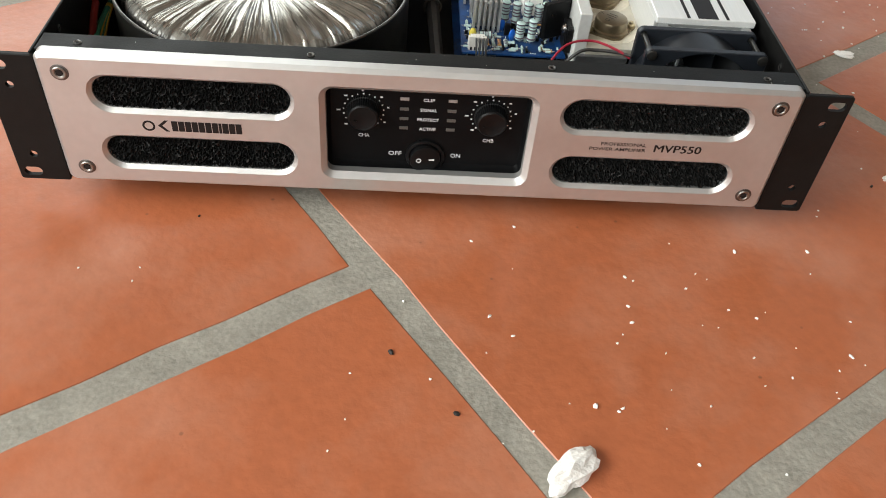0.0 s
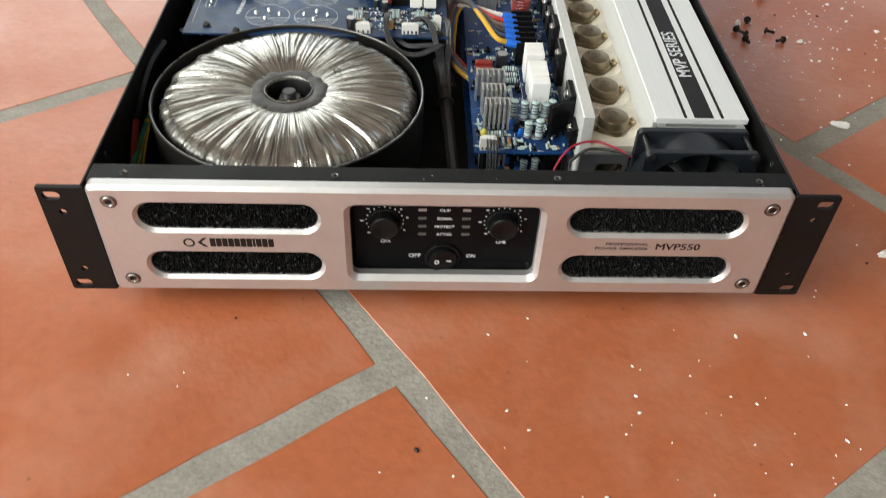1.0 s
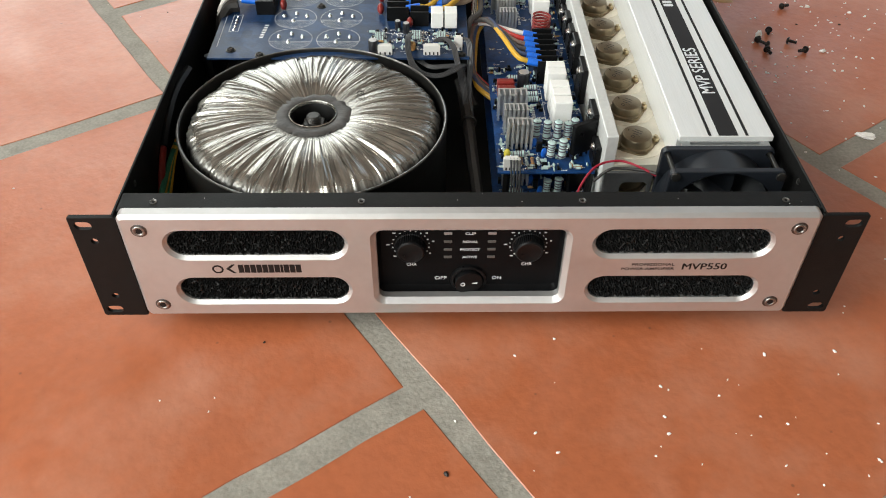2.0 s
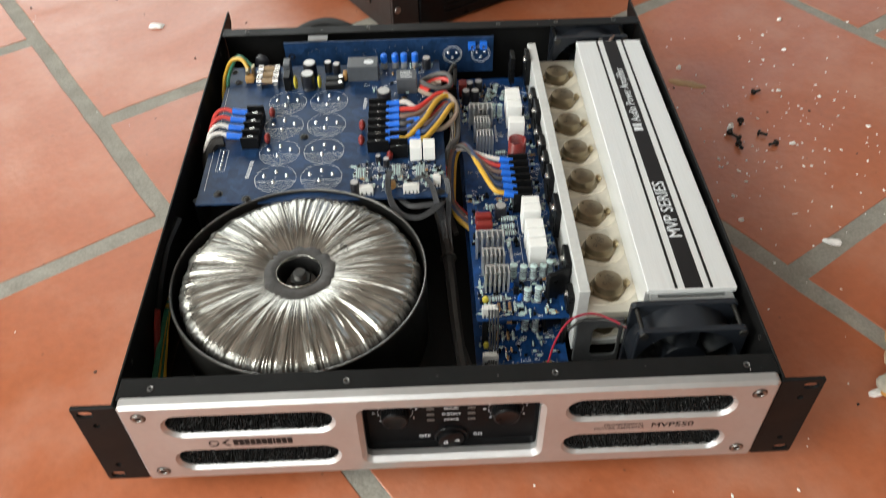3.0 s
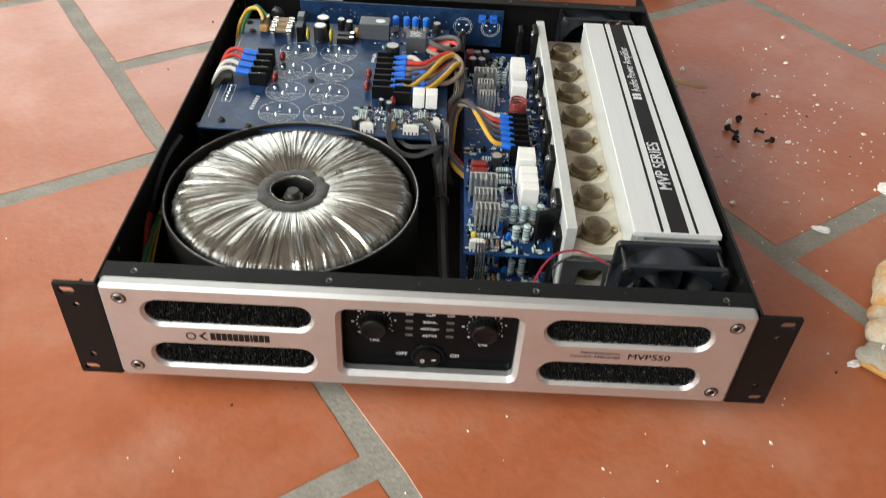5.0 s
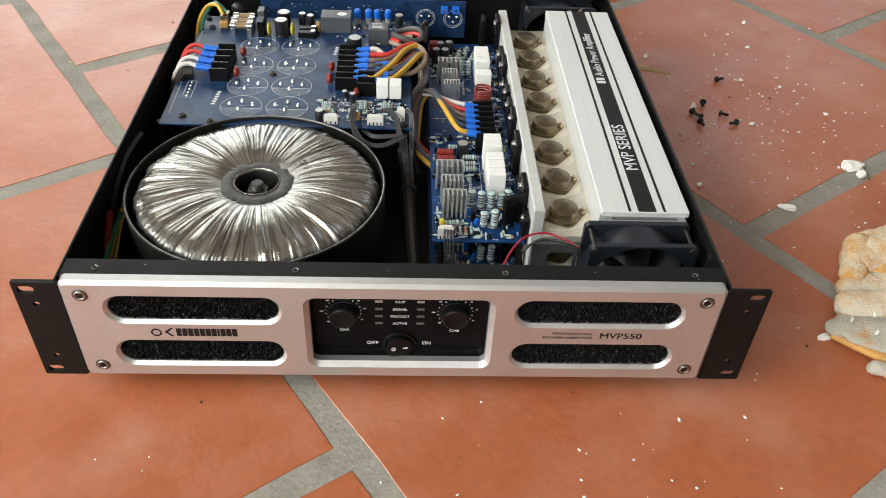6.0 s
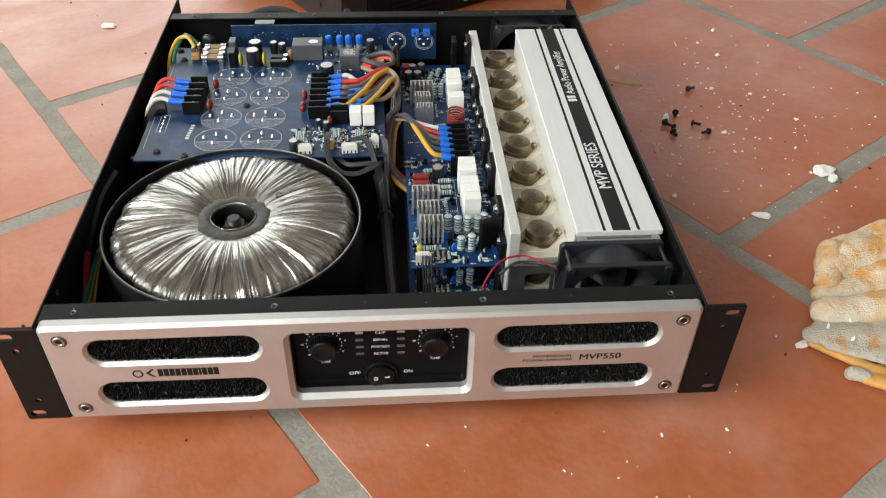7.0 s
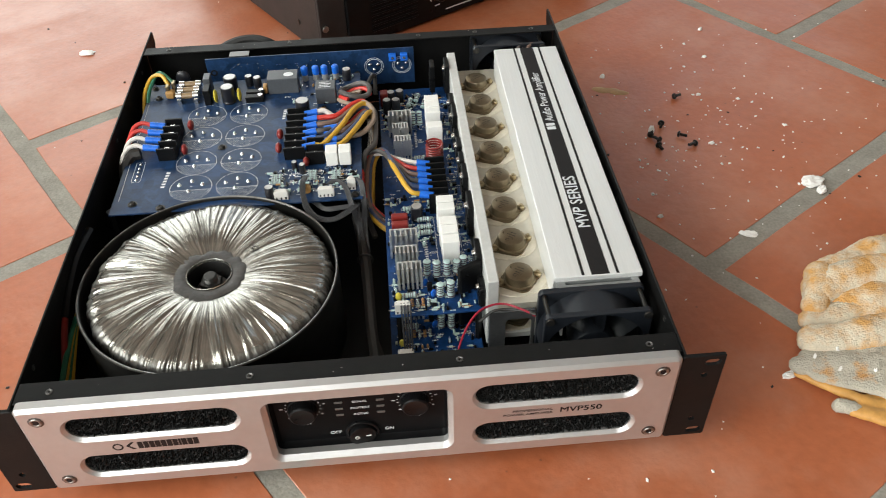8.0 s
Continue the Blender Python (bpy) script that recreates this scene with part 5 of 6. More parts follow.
for k in range(2):
    block("diode_block", -0.1060, -0.0880, 0.3850 + 0.0100 * k, 0.3920 + 0.0100 * k, PZ1, PZ1 + 0.0060, SATIN, psu, "black flat component")
    bm = bmesh.new()
    cyl(bm, (-0.0910, 0.3885 + 0.0100 * k, PZ1 + 0.006), 0.0024, 0.0012, "z", 12)
    part("fixing_screw", bm, CHROME, psu)
block("adhesive_blob", -0.0890, -0.0845, 0.4000, 0.4080, PZ1, PZ1 + 0.0090, AMBER, psu, "blob of hardened amber glue", 0.0015)
# earth lugs and wires in the back corner
for k in range(2):
    bm = bmesh.new()
    box(bm, -0.1880 + 0.0050 * k, -0.1845 + 0.0050 * k, 0.4040 + 0.006 * k, 0.4120 + 0.006 * k, PZ1, PZ1 + 0.0130, 0.0008, 1)
    part("spade_lug", bm, BRASS, psu, "brass spade lug with glue")
block("adhesive_blob", -0.1890, -0.1800, 0.4015, 0.4100, PZ1, PZ1 + 0.0080, AMBER, psu, "blob of hardened amber glue", 0.0020)
for k, m in enumerate((YELLOW, GREENW)):
    d = 0.004 * k
    wire([(-0.1850 + d, 0.4100 + d, PZ1 + 0.0110), (-0.1930, 0.4200 + d, PZ1 + 0.0170), (-0.2040 + d, 0.4220 + d, PZ1 + 0.0140), (-0.2100 + d, 0.4080, PZ1 + 0.0060), (-0.2115 + d, 0.3950, PZ1 - 0.004), (-0.2110, 0.3800, PZ1 - 0.020)], 0.0019, m, psu, "yellow and green earth wire")
bead("varistor", -0.1740, 0.4290, PZ1, 0.0075, 0.0030, 0.0150, CAPBLACK, psu, "black disc component")

# upright input board: sockets' rings, pins, blue trimmers, capacitors
FYB = RY - 0.0002
bm, sb = bmesh.new(), bmesh.new()
for cx in (0.0212, 0.0505):
    for R in (0.0080, 0.0096):
        lathe(bm, (cx, FYB, 0.0815), [(R, 0), (R + 0.0004, 0), (R + 0.0004, 0.0001), (R, 0.0001)], 40, "y", closed=True)
    for dx, dz in ((-0.0042, 0.0022), (0.0042, 0.0022), (0.0, -0.0036)):
        bmesh.ops.create_uvsphere(sb, u_segments=10, v_segments=6, radius=0.0019, matrix=Matrix.Translation((cx + dx, FYB, 0.0815 + dz)))
r2 = random.Random(11)
for k in range(56):
    x, z = r2.uniform(-0.135, 0.060), r2.choice((0.0905, 0.0880, 0.0855, 0.0700, 0.0680, 0.0930))
    if abs(x - 0.0212) > 0.012 and abs(x - 0.0505) > 0.012:
        bmesh.ops.create_uvsphere(sb, u_segments=6, v_segments=4, radius=0.0007, matrix=Matrix.Translation((x, FYB, z)))
part("board_print", bm, SILK, rear, "white printed rings", kind="stuff")
part("solder_joints", sb, TIN, rear, "bright solder joints", kind="stuff", smooth=True)
for x in (0.0410, 0.0530):
    t = block("trimmer", x - 0.0038, x + 0.0038, RY - 0.0050, RY - 0.0001, 0.0885, 0.0960, BLUE, rear, "square blue trimmer")
    bm = bmesh.new()
    cyl(bm, (x, RY - 0.0054, 0.0922), 0.0016, 0.0005, "y", 14)
    part("trimmer_screw", bm, CHROME, t)
bm = bmesh.new()
lathe(bm, (-0.1440, FYB, 0.0850), [(0.0020, 0), (0.0036, 0), (0.0036, 0.0001), (0.0020, 0.0001)], 24, "y", closed=True)
part("mounting_hole", bm, INK, rear)
for x in (-0.0470, -0.0355, -0.0262, -0.0148):
    bm = bmesh.new()
    rg = lathe(bm, (x, 0.4240, PZ1), [(0.0034, 0.0065), (0.0036, 0.0070), (0.0036, 0.0138), (0.0024, 0.0152)], 18)
    cap(bm, rg[-1])
    c = part("blue_capacitor", bm, BLUE, psu, "blue sleeved capacitor", smooth=True)
    bm = bmesh.new()
    cyl(bm, (x, 0.4240, PZ1), 0.0033, 0.0080, "z", 16)
    part("base", bm, CAPTOP, c)
bm = bmesh.new()
box(bm, -0.1260, -0.1060, RY + 0.0018, RY + 0.012, 0.1009, 0.1018, 0.0003, 1)
box(bm, -0.1245, -0.1075, RY + 0.0018, RY + 0.010, 0.0920, 0.1009)
part("socket_shell", bm, DULLMETAL, rear, "steel socket shell")


# ---- amplifier boards ----
CRIMSON = material("crimson_insulation", (0.36, 0.012, 0.035), 0.4, var=0.1, scale=150)
def amplifier_parts(z, b, front_only=False):
    """The parts of one amplifier board; of the lower board only the front end shows."""
    for x, y, h in ((0.0575, 0.1430, 0.0150), (0.0650, 0.1405, 0.0155), (0.0730, 0.1405, 0.0155), (0.0810, 0.1435, 0.0125), (0.0868, 0.1480, 0.0125), (0.0660, 0.1180, 0.0125), (0.0740, 0.1165, 0.0155)):
        if not front_only or y < 0.13:
            resistor((x, y, z + 0.0025), (0.02, 0.05, 1), h, 0.0031, b)
    for k in range(4):
        resistor((0.0440 + 0.0042 * k, 0.1090, z + 0.0016), (0, 1, 0), 0.0080, 0.0014, b, RESIST if k % 2 else AMBER)
    for x, y in ((0.0550, 0.1320), (0.0610, 0.1190)):
        bead("blue_capacitor", x, y, z, 0.0026, 0.0012, 0.0080, BLUE, b, "small blue dipped capacitor", 0.5)
    bm = bmesh.new()
    box(bm, 0.0565, 0.0605, 0.1260, 0.1285, z, z + 0.0085, 0.0004, 1)
    part("small_transistor", bm, SATIN, b, "small black transistor")
    power_tab(0.0900, 0.1195, z + 0.004, 0.0190, 0.0260, b, radians(-62), False)
    header(0.0305, 0.0425, 0.1030 if not front_only else 0.0850, z, 4, b, 0.0105)
    bead("yellow_capacitor", 0.0340, 0.1180 if not front_only else 0.1010, z, 0.0026, 0.0020, 0.0080, LEMON, b, "yellow dipped component")
    resistor((0.0370, 0.1200, z + 0.0030), (1, 0.1, 0), 0.0110, 0.0024, b)
    small_parts("component_scatter", 110, 0.0290, 0.0950, 0.1030 if not front_only else 0.0650, 0.1500, z, b, 21 if front_only else 22)
    if front_only:
        silk_marks(90, 0.0290, 0.0930, 0.0650, 0.1300, z, b, 64)
        finned(0.0330, 0.0530, 0.1380, z, 0.0230, b)
        return
    for x0, x1, y, h in ((0.0345, 0.0530, 0.1370, 0.0230), (0.0335, 0.0510, 0.1560, 0.0235), (0.0300, 0.0520, 0.1760, 0.0245), (0.0395, 0.0545, 0.3150, 0.0235), (0.0385, 0.0530, 0.3360, 0.0240), (0.0350, 0.0570, 0.3570, 0.0250)):
        finned(x0, x1, y, z, h, b)
    for y0, w in ((0.1545, 0.0105), (0.1665, 0.0100), (0.1775, 0.0100), (0.1960, 0.0095), (0.2065, 0.0095), (0.3230, 0.0105), (0.3480, 0.0105), (0.3600, 0.0105), (0.3715, 0.0100)):
        block("cement_resistor", 0.0708 + 0.0006 * math.sin(90 * y0), 0.0850, y0, y0 + w, z + 0.001, z + 0.0255 + 0.001 * math.sin(40 * y0), CEMENT, b, "white ceramic block resistor")
    # coil of enamelled wire
    pts = [(0.0755 + 0.0074 * math.cos(0.55 * k), 0.2985 + 0.0074 * math.sin(0.55 * k), z + 0.004 + 0.00024 * k) for k in range(86)]
    bm = bmesh.new()
    tube(bm, pts, 0.0010, 6, 1, smooth_it=False)
    part("wire_coil", bm, DULLRED, b, "coil of dark red enamelled wire", smooth=True)
    terminal_block(6, 0.0655, 0.0825, 0.2250, 0.0094, z, 0.0205, b)
    cols = [YELLOW, BLUEGREY, GREYW, BROWNW, RED, WHITEW]
    for k, m in enumerate(cols):
        y = 0.2250 + (k + 0.5) * 0.0094
        sleeve((0.0690, y, z + 0.0160), (0.0575, y + 0.001, z + 0.0180), b, 0.0032)
        # over the edge of the board side by side, down the gap beside it and back underneath
        j, d, up = (5, 4, 0, 3, 1, 2)[k], (4.2, 3, 1, 2, 0, 1.5)[k], (0.0030, 0.0025, 0.0010, 0.0, -0.001, -0.002)[k]
        low = (0.0070, 0.0030, 0.0, 0.0015, 0.0, 0.0040)[k]
        wire([(0.0580, y + 0.001, z + 0.0180), (0.0490, y + 0.003, z + 0.0200 + 0.4 * up), (0.0380, 0.5 * y + 0.1465, z + 0.0220 + up), (0.0265 + 0.0007 * j, 0.2920 + 0.0010 * j, z + 0.0225 + 0.4 * up - 0.6 * low),
              (0.0145 + 0.0016 * j, 0.2940 + 0.0010 * j, z + 0.0205 - low), (0.0080 + 0.0021 * j, 0.2870 + 0.0003 * j, z + 0.0160 - low), (0.0060 + 0.0021 * j, 0.2700, z + 0.0110 - low), (0.0090 + 0.0012 * j, 0.2520 - 0.0012 * d, z + 0.0050 - 0.7 * low), (0.0170, 0.2390 - 0.0028 * d, z - 0.0010 - 0.4 * low), (0.0290, 0.2290 - 0.0036 * d, z - 0.0080), (0.0460, 0.2220 - 0.0036 * d, z - 0.0170)], 0.0022, m, b, "coloured insulated wire")
    for y0, m in ((0.2090, DULLRED), (0.1985, DULLRED)):
        block("film_capacitor", 0.0320, 0.0460, y0, y0 + 0.0065, z + 0.001, z + 0.0110, m, b, "dark red film capacitor", 0.0012)
    electrolytic(0.0540, 0.2180, z, 0.0050, 0.0150, b)
    for y in (0.2130, 0.2030, 0.1950):
        resistor((0.0540, y, z + 0.0034), (1, 0.05, 0), 0.0110, 0.0025, b)
    for x, y in ((0.0590, 0.2780), (0.0600, 0.3070), (0.0460, 0.2300)):
        resistor((x - 0.003, y, z + 0.0030), (1, 0.05, 0), 0.0100, 0.0022, b)
    for x, y in ((0.0590, 0.3640), (0.0655, 0.3640)):
        resistor((x, y, z + 0.0030), (0.0, 0.25, 1), 0.0140, 0.0028, b)
    for x, y in ((0.0560, 0.4000), (0.0640, 0.4080), (0.0700, 0.3950)):
        resistor((x, y, z + 0.0040), (0.3, 0.9, 0.2), 0.0110, 0.0026, b)
    for x, y in ((0.0345, 0.3960), (0.0435, 0.3960), (0.0390, 0.4110), (0.0480, 0.4130)):
        electrolytic(x, y, z, 0.0042, 0.0150, b)
    block("film_capacitor", 0.0280, 0.0360, 0.4050, 0.4150, z + 0.001, z + 0.0160, DULLRED, b, "dark red film capacitor", 0.0012)
    # print running along the board
    bm = bmesh.new()
    for k in range(13):
        bar(bm, (0.0580, 0.1560 + 0.0030 * k), (0.0604, 0.1560 + 0.0030 * k), 0.0019, z + 0.00012)
    for k in range(9):
        bar(bm, (0.0590, 0.3300 + 0.0030 * k), (0.0612, 0.3300 + 0.0030 * k), 0.0019, z + 0.00012)
    for x0, x1, y0, y1 in ((0.056, 0.0895, 0.150, 0.1505), (0.0680, 0.0885, 0.1525, 0.2190)):
        for a, c in (((x0, y0), (x1, y0)), ((x1, y0), (x1, y1)), ((x1, y1), (x0, y1)), ((x0, y1), (x0, y0))):
            bar(bm, a, c, 0.0004, z + 0.00012)
    part("board_print", bm, SILK, b, "white printed marks", kind="stuff")
    silk_marks(110, 0.0290, 0.0900, 0.1030, 0.2200, z, b, 61)
    silk_marks(110, 0.0290, 0.0900, 0.2200, 0.4300, z, b, 62)
    silk_marks(60, 0.0865, 0.0940, 0.1500, 0.4200, z, b, 63)
    small_parts("component_scatter", 150, 0.0290, 0.0660, 0.1800, 0.2500, z, b, 31)
    small_parts("component_scatter", 120, 0.0290, 0.0660, 0.3600, 0.4250, z, b, 32)
    small_parts("component_scatter", 60, 0.0870, 0.0945, 0.1500, 0.4200, z, b, 33)
    # flat transistors on the wall of the heat sink
    for y, w, zz, h in ((0.1105, 0.0150, 0.064, 0.016), (0.1370, 0.0200, 0.070, 0.022), (0.1960, 0.0215, 0.066, 0.027), (0.2370, 0.0190, 0.068, 0.025), (0.2650, 0.0140, 0.070, 0.019), (0.2880, 0.0140, 0.070, 0.019), (0.3110, 0.0150, 0.068, 0.016), (0.3330, 0.0205, 0.068, 0.026), (0.3620, 0.0160, 0.068, 0.022), (0.4180, 0.0200, 0.070, 0.027)):
        power_tab(0.0969, 0.12 + 0.975 * (y - 0.12), zz - 0.001, w * 1.12, h * 1.12, sink)
    power_tab(0.0850, 0.4270, z + 0.006, 0.0170, 0.0300, b, 0.0, False)


amplifier_parts(AZ, upper)
amplifier_parts(BZ, lower, True)

# the boards' true size and seat
for b, sx, sy, dx, dy in ((psu, 0.957, 0.957, 0.0010, -0.0064), (upper, 1.0, 0.962, -0.0025, -0.0057), (lower, 1.0, 0.962, -0.0025, -0.0057)):
    b.scale = (sx, sy, 1.0)
    b.location += Vector((dx, dy, 0))

# ---- cables inside the chassis ----
wire([(0.0005, 0.2200, 0.0640), (0.0030, 0.2050, 0.0580), (0.0050, 0.1850, 0.0520), (0.0068, 0.1550, 0.0480), (0.0090, 0.1050, 0.0460), (0.0125, 0.0620, 0.0400)], lambda t: 0.0056 - 0.0014 * t, BLACKW, amp, "black sleeved cable bundle", "sleeved_cable")
wire([(0.0100, 0.0980, 0.0420), (0.0150, 0.0800, 0.0380), (0.0190, 0.0600, 0.0300), (0.0200, 0.0400, 0.0260)], 0.0032, BLACKW, amp, "black cable", "cable")
wire([(-0.0060, 0.0520, 0.0260), (0.0030, 0.0600, 0.0380), (0.0130, 0.0560, 0.0380), (0.0180, 0.0450, 0.0260)], 0.0030, BLACKW, amp, "black cable", "cable")
for k in range(4):
    o = 0.0011 * k
    # a ribbon that hangs in a loop before the supply board, one from the other plug, one from the corner, all tied together
    wire([(-0.0420 + o, 0.2400, PZ1 + 0.0080), (-0.0440 + o, 0.2300, PZ1 + 0.0095), (-0.0435 + o, 0.2160, PZ1 + 0.0060 - 0.3 * o), (-0.0400 + o, 0.2030 + o, PZ1 + 0.0005), (-0.0320 + 0.7 * o, 0.1930 + 1.2 * o, PZ1 - 0.0015), (-0.0180, 0.1900 + 1.3 * o, PZ1 - 0.0020), (-0.0060 - 0.6 * o, 0.1975 + 1.2 * o, PZ1 - 0.0020), (0.0030 - o, 0.2090 + 0.6 * o, PZ1 - 0.0030), (0.0040 - o, 0.2180, PZ1 - 0.0090), (0.0010 + o, 0.2130, PZ1 - 0.0200), (0.0025 + o, 0.2000, 0.0580)], 0.00075, SIGNAL, amp, "thin dark signal wire", "signal_wire")
    wire([(-0.0220 + 1.6 * o, 0.2270, PZ1 + 0.0080), (-0.0160 + o, 0.2290, PZ1 + 0.0105), (-0.0085 + o, 0.2220, PZ1 + 0.0080), (-0.0050 + o, 0.2120, PZ1 + 0.0005), (-0.0030 + o, 0.2080, PZ1 - 0.0060), (-0.0005 + o, 0.2060, PZ1 - 0.0180), (0.0020 + o, 0.1960, 0.0570)], 0.00075, SIGNAL, amp, "thin dark signal wire", "signal_wire")
    wire([(-0.0370 + o, 0.2210 + o, PZ1 - 0.0040), (-0.0250, 0.2070 + 1.3 * o, PZ1 - 0.0040), (-0.0100, 0.2060 + 1.3 * o, PZ1 - 0.0030), (0.0010, 0.2090 + o, PZ1 - 0.0050), (0.0010 + 0.8 * o, 0.2080, PZ1 - 0.0160), (0.0020 + o, 0.1930, 0.0580), (0.0040 + o, 0.1800, 0.0520)], 0.00075, SIGNAL, amp, "thin dark signal wire", "signal_wire")
    wire([(0.0000 + o, 0.2320, PZ1 + 0.0090), (0.0050 + o, 0.2250, PZ1 + 0.0080), (0.0060 + o, 0.2150, PZ1 - 0.0060), (0.0050 + o, 0.2060, 0.0650), (0.0060 + o, 0.1850, 0.0530)], 0.00075, SIGNAL, amp, "thin dark signal wire", "signal_wire")
    wire([(0.0330 + 2.2 * o, 0.1060, AZ + 0.0095), (0.0330 + 2.0 * o, 0.0990, AZ + 0.0070), (0.0335 + 1.8 * o, 0.0930, AZ - 0.010), (0.0330 + 1.8 * o, 0.0890, 0.0330), (0.0310 + o, 0.0700, 0.0290)], 0.00075, SIGNAL, amp, "thin dark signal wire", "signal_wire")
bm = bmesh.new()
tube(bm, [(0.0055 + 0.0060 * math.cos(a), 0.1780, 0.0512 + 0.0060 * math.sin(a)) for a in [2 * math.pi * k / 16 for k in range(17)]], 0.0011, 6, 1)
part("cable_tie", bm, BLACKW, amp, "black cable tie", smooth=True)
# transformer leads at the side
wire([(-0.2125, 0.1950, 0.0890), (-0.2150, 0.1620, 0.0900), (-0.2148, 0.1320, 0.0860), (-0.2140, 0.1080, 0.0790)], 0.0040, SATIN, amp, "glossy black sleeve over the leads", "wire_sleeve")
wire([(-0.2140, 0.1110, 0.0800), (-0.2135, 0.0980, 0.0730), (-0.2130, 0.0860, 0.0640), (-0.2130, 0.0740, 0.0520), (-0.2110, 0.0550, 0.0350)], 0.0026, DULLRED, amp, "red transformer lead")
for k, m in enumerate((YELLOW, GREENW, YELLOW, GREENW)):
    wire([(-0.2110, 0.1300 - 0.004 * k, 0.0690), (-0.2098 - 0.0004 * k, 0.1080 - 0.006 * k, 0.0660), (-0.2093 - 0.0010 * k, 0.0880 - 0.006 * k, 0.0580), (-0.2090 - 0.0018 * k, 0.0680 - 0.004 * k, 0.0460), (-0.2030 - 0.0022 * k, 0.0450, 0.0300), (-0.1900 - 0.0040 * k, 0.0330, 0.0255)], 0.0021, m, amp, "coloured transformer lead")
# fan leads
wire([(0.0660, 0.0440, 0.0560), (0.0700, 0.0500, 0.0720), (0.0780, 0.0660, 0.0800), (0.0900, 0.0800, 0.0835), (0.1060, 0.0850, 0.0835), (0.1200, 0.0800, 0.0815), (0.1300, 0.0755, 0.0780)], 0.0008, CRIMSON, amp, "thin red fan lead")
wire([(0.0900, 0.0850, 0.0660), (0.1000, 0.0855, 0.0755), (0.1100, 0.0850, 0.0770), (0.1220, 0.0800, 0.0790), (0.1300, 0.0750, 0.0800)], 0.0011, BLACKW, amp, "thin black fan lead")
wire([(0.1700, 0.4320, 0.0860), (0.1730, 0.4400, 0.0950), (0.1790, 0.4440, 0.0955), (0.1850, 0.4420, 0.0860)], 0.0018, GREYW, amp, "grey fan lead at the back")
wire([(0.1790, 0.4320, 0.0860), (0.1840, 0.4400, 0.0955), (0.1900, 0.4430, 0.0950), (0.1950, 0.4420, 0.0860)], 0.0018, BROWNW, amp, "brown fan lead at the back")

# ---- the second amplifier behind: black, on the same floor, turned ----
other = thing("power_amplifier", (-0.042, 0.608, 0), "closed black rack amplifier with vents and knobs, on tiled floor", "amplifier", turn=32.0)
MATT = material("matt_black_metal", (0.027, 0.022, 0.021), 0.55, var=0.25, scale=30, bump=0.0002, bump_scale=800, rough_var=0.08)
bm = bmesh.new()
box(bm, 0.0, 0.482, 0.0082, 0.420, 0.0045, 0.133, 0.0015, 2)
body = part("case", bm, MATT, other, "matt black metal case")
bm = bmesh.new()
box(bm, 0.038, 0.444, 0.0, 0.0080, 0.003, 0.132, 0.002, 2)
face = part("front_panel", bm, SATIN, other, "black front panel")
for x0, x1 in ((0.0, 0.0376), (0.4444, 0.482)):
    bm = bmesh.new()
    box(bm, x0, x1, 0.0040, 0.0080, 0.004, 0.132, 0.0008, 1)
    ear = part("rack_ear", bm, MATT, other, "black rack ear with bolts")
    for z in (0.040, 0.099):
        bm = bmesh.new()
        cyl(bm, (x0 + (0.0065 if x0 < 0.1 else 0.0310), 0.0008, z), 0.0042, 0.0032, "y", 18, bev=0.0008)
        part("rack_bolt", bm, STEEL, ear, "dull steel bolt", smooth=True)
for k in range(16):
    for x0 in (0.072, 0.350):
        bm = bmesh.new()
        box(bm, x0, x0 + 0.072, -0.0022, 0.0, 0.016 + 0.0070 * k, 0.0185 + 0.0070 * k, 0.0005, 1)
        part("vent_slat", bm, SATIN, face)
for k in range(4):
    bm = bmesh.new()
    x, z = 0.176 + 0.031 * k, 0.038
    rg = lathe(bm, (x, 0.0, z), [(0.0092, 0.0), (0.0092, -0.002), (0.0078, -0.003), (0.0074, -0.012), (0.0062, -0.0130)], 28, "y")
    cap(bm, rg[-1])
    bmesh.ops.recalc_face_normals(bm, faces=bm.faces)
    kn = part("control_knob", bm, SATIN, face, "black control knob", smooth=True)
    bm = bmesh.new()
    pts = [(x + 0.0125 * math.cos(a), -0.0002, z + 0.0125 * math.sin(a)) for a in [radians(-40 + 260 * j / 20) for j in range(21)]]
    tube(bm, pts, 0.0007, 5, 1, smooth_it=False)
    box(bm, x - 0.004, x + 0.004, -0.0003, -0.0001, z - 0.0170, z - 0.0155)
    part("dial_marks", bm, SILK, kn, "white printed arc")
bm = bmesh.new()
box(bm, 0.190, 0.260, -0.0003, -0.0001, 0.0110, 0.0128)
part("printed_line", bm, SILK, face, "white printed line")
for x, y in ((0.06, 0.05), (0.42, 0.05), (0.06, 0.38), (0.42, 0.38)):
    bm = bmesh.new()
    cyl(bm, (x, y, 0.0), 0.013, 0.0046, "z", 18)
    part("rubber_foot", bm, RUBBER, other)
for k in range(3):
    for z in (0.03, 0.11):
        bm = bmesh.new()
        cyl(bm, (-0.0014, 0.06 + 0.15 * k, z), 0.0035, 0.0016, "x", 14, bev=0.0004)
        part("case_screw", bm, DARKSTEEL, body, "dark case screw")

# its own mains cord, humped up behind the rear panel
wire([(-0.150, 0.4715, 0.060), (-0.148, 0.4805, 0.080), (-0.134, 0.4865, 0.092), (-0.110, 0.4905, 0.0962), (-0.088, 0.4875, 0.091), (-0.074, 0.4925, 0.070), (-0.070, 0.5145, 0.020), (-0.075, 0.5545, 0.0052)], 0.0050, RUBBER, amp, "black rubber mains cord", "power_cord")

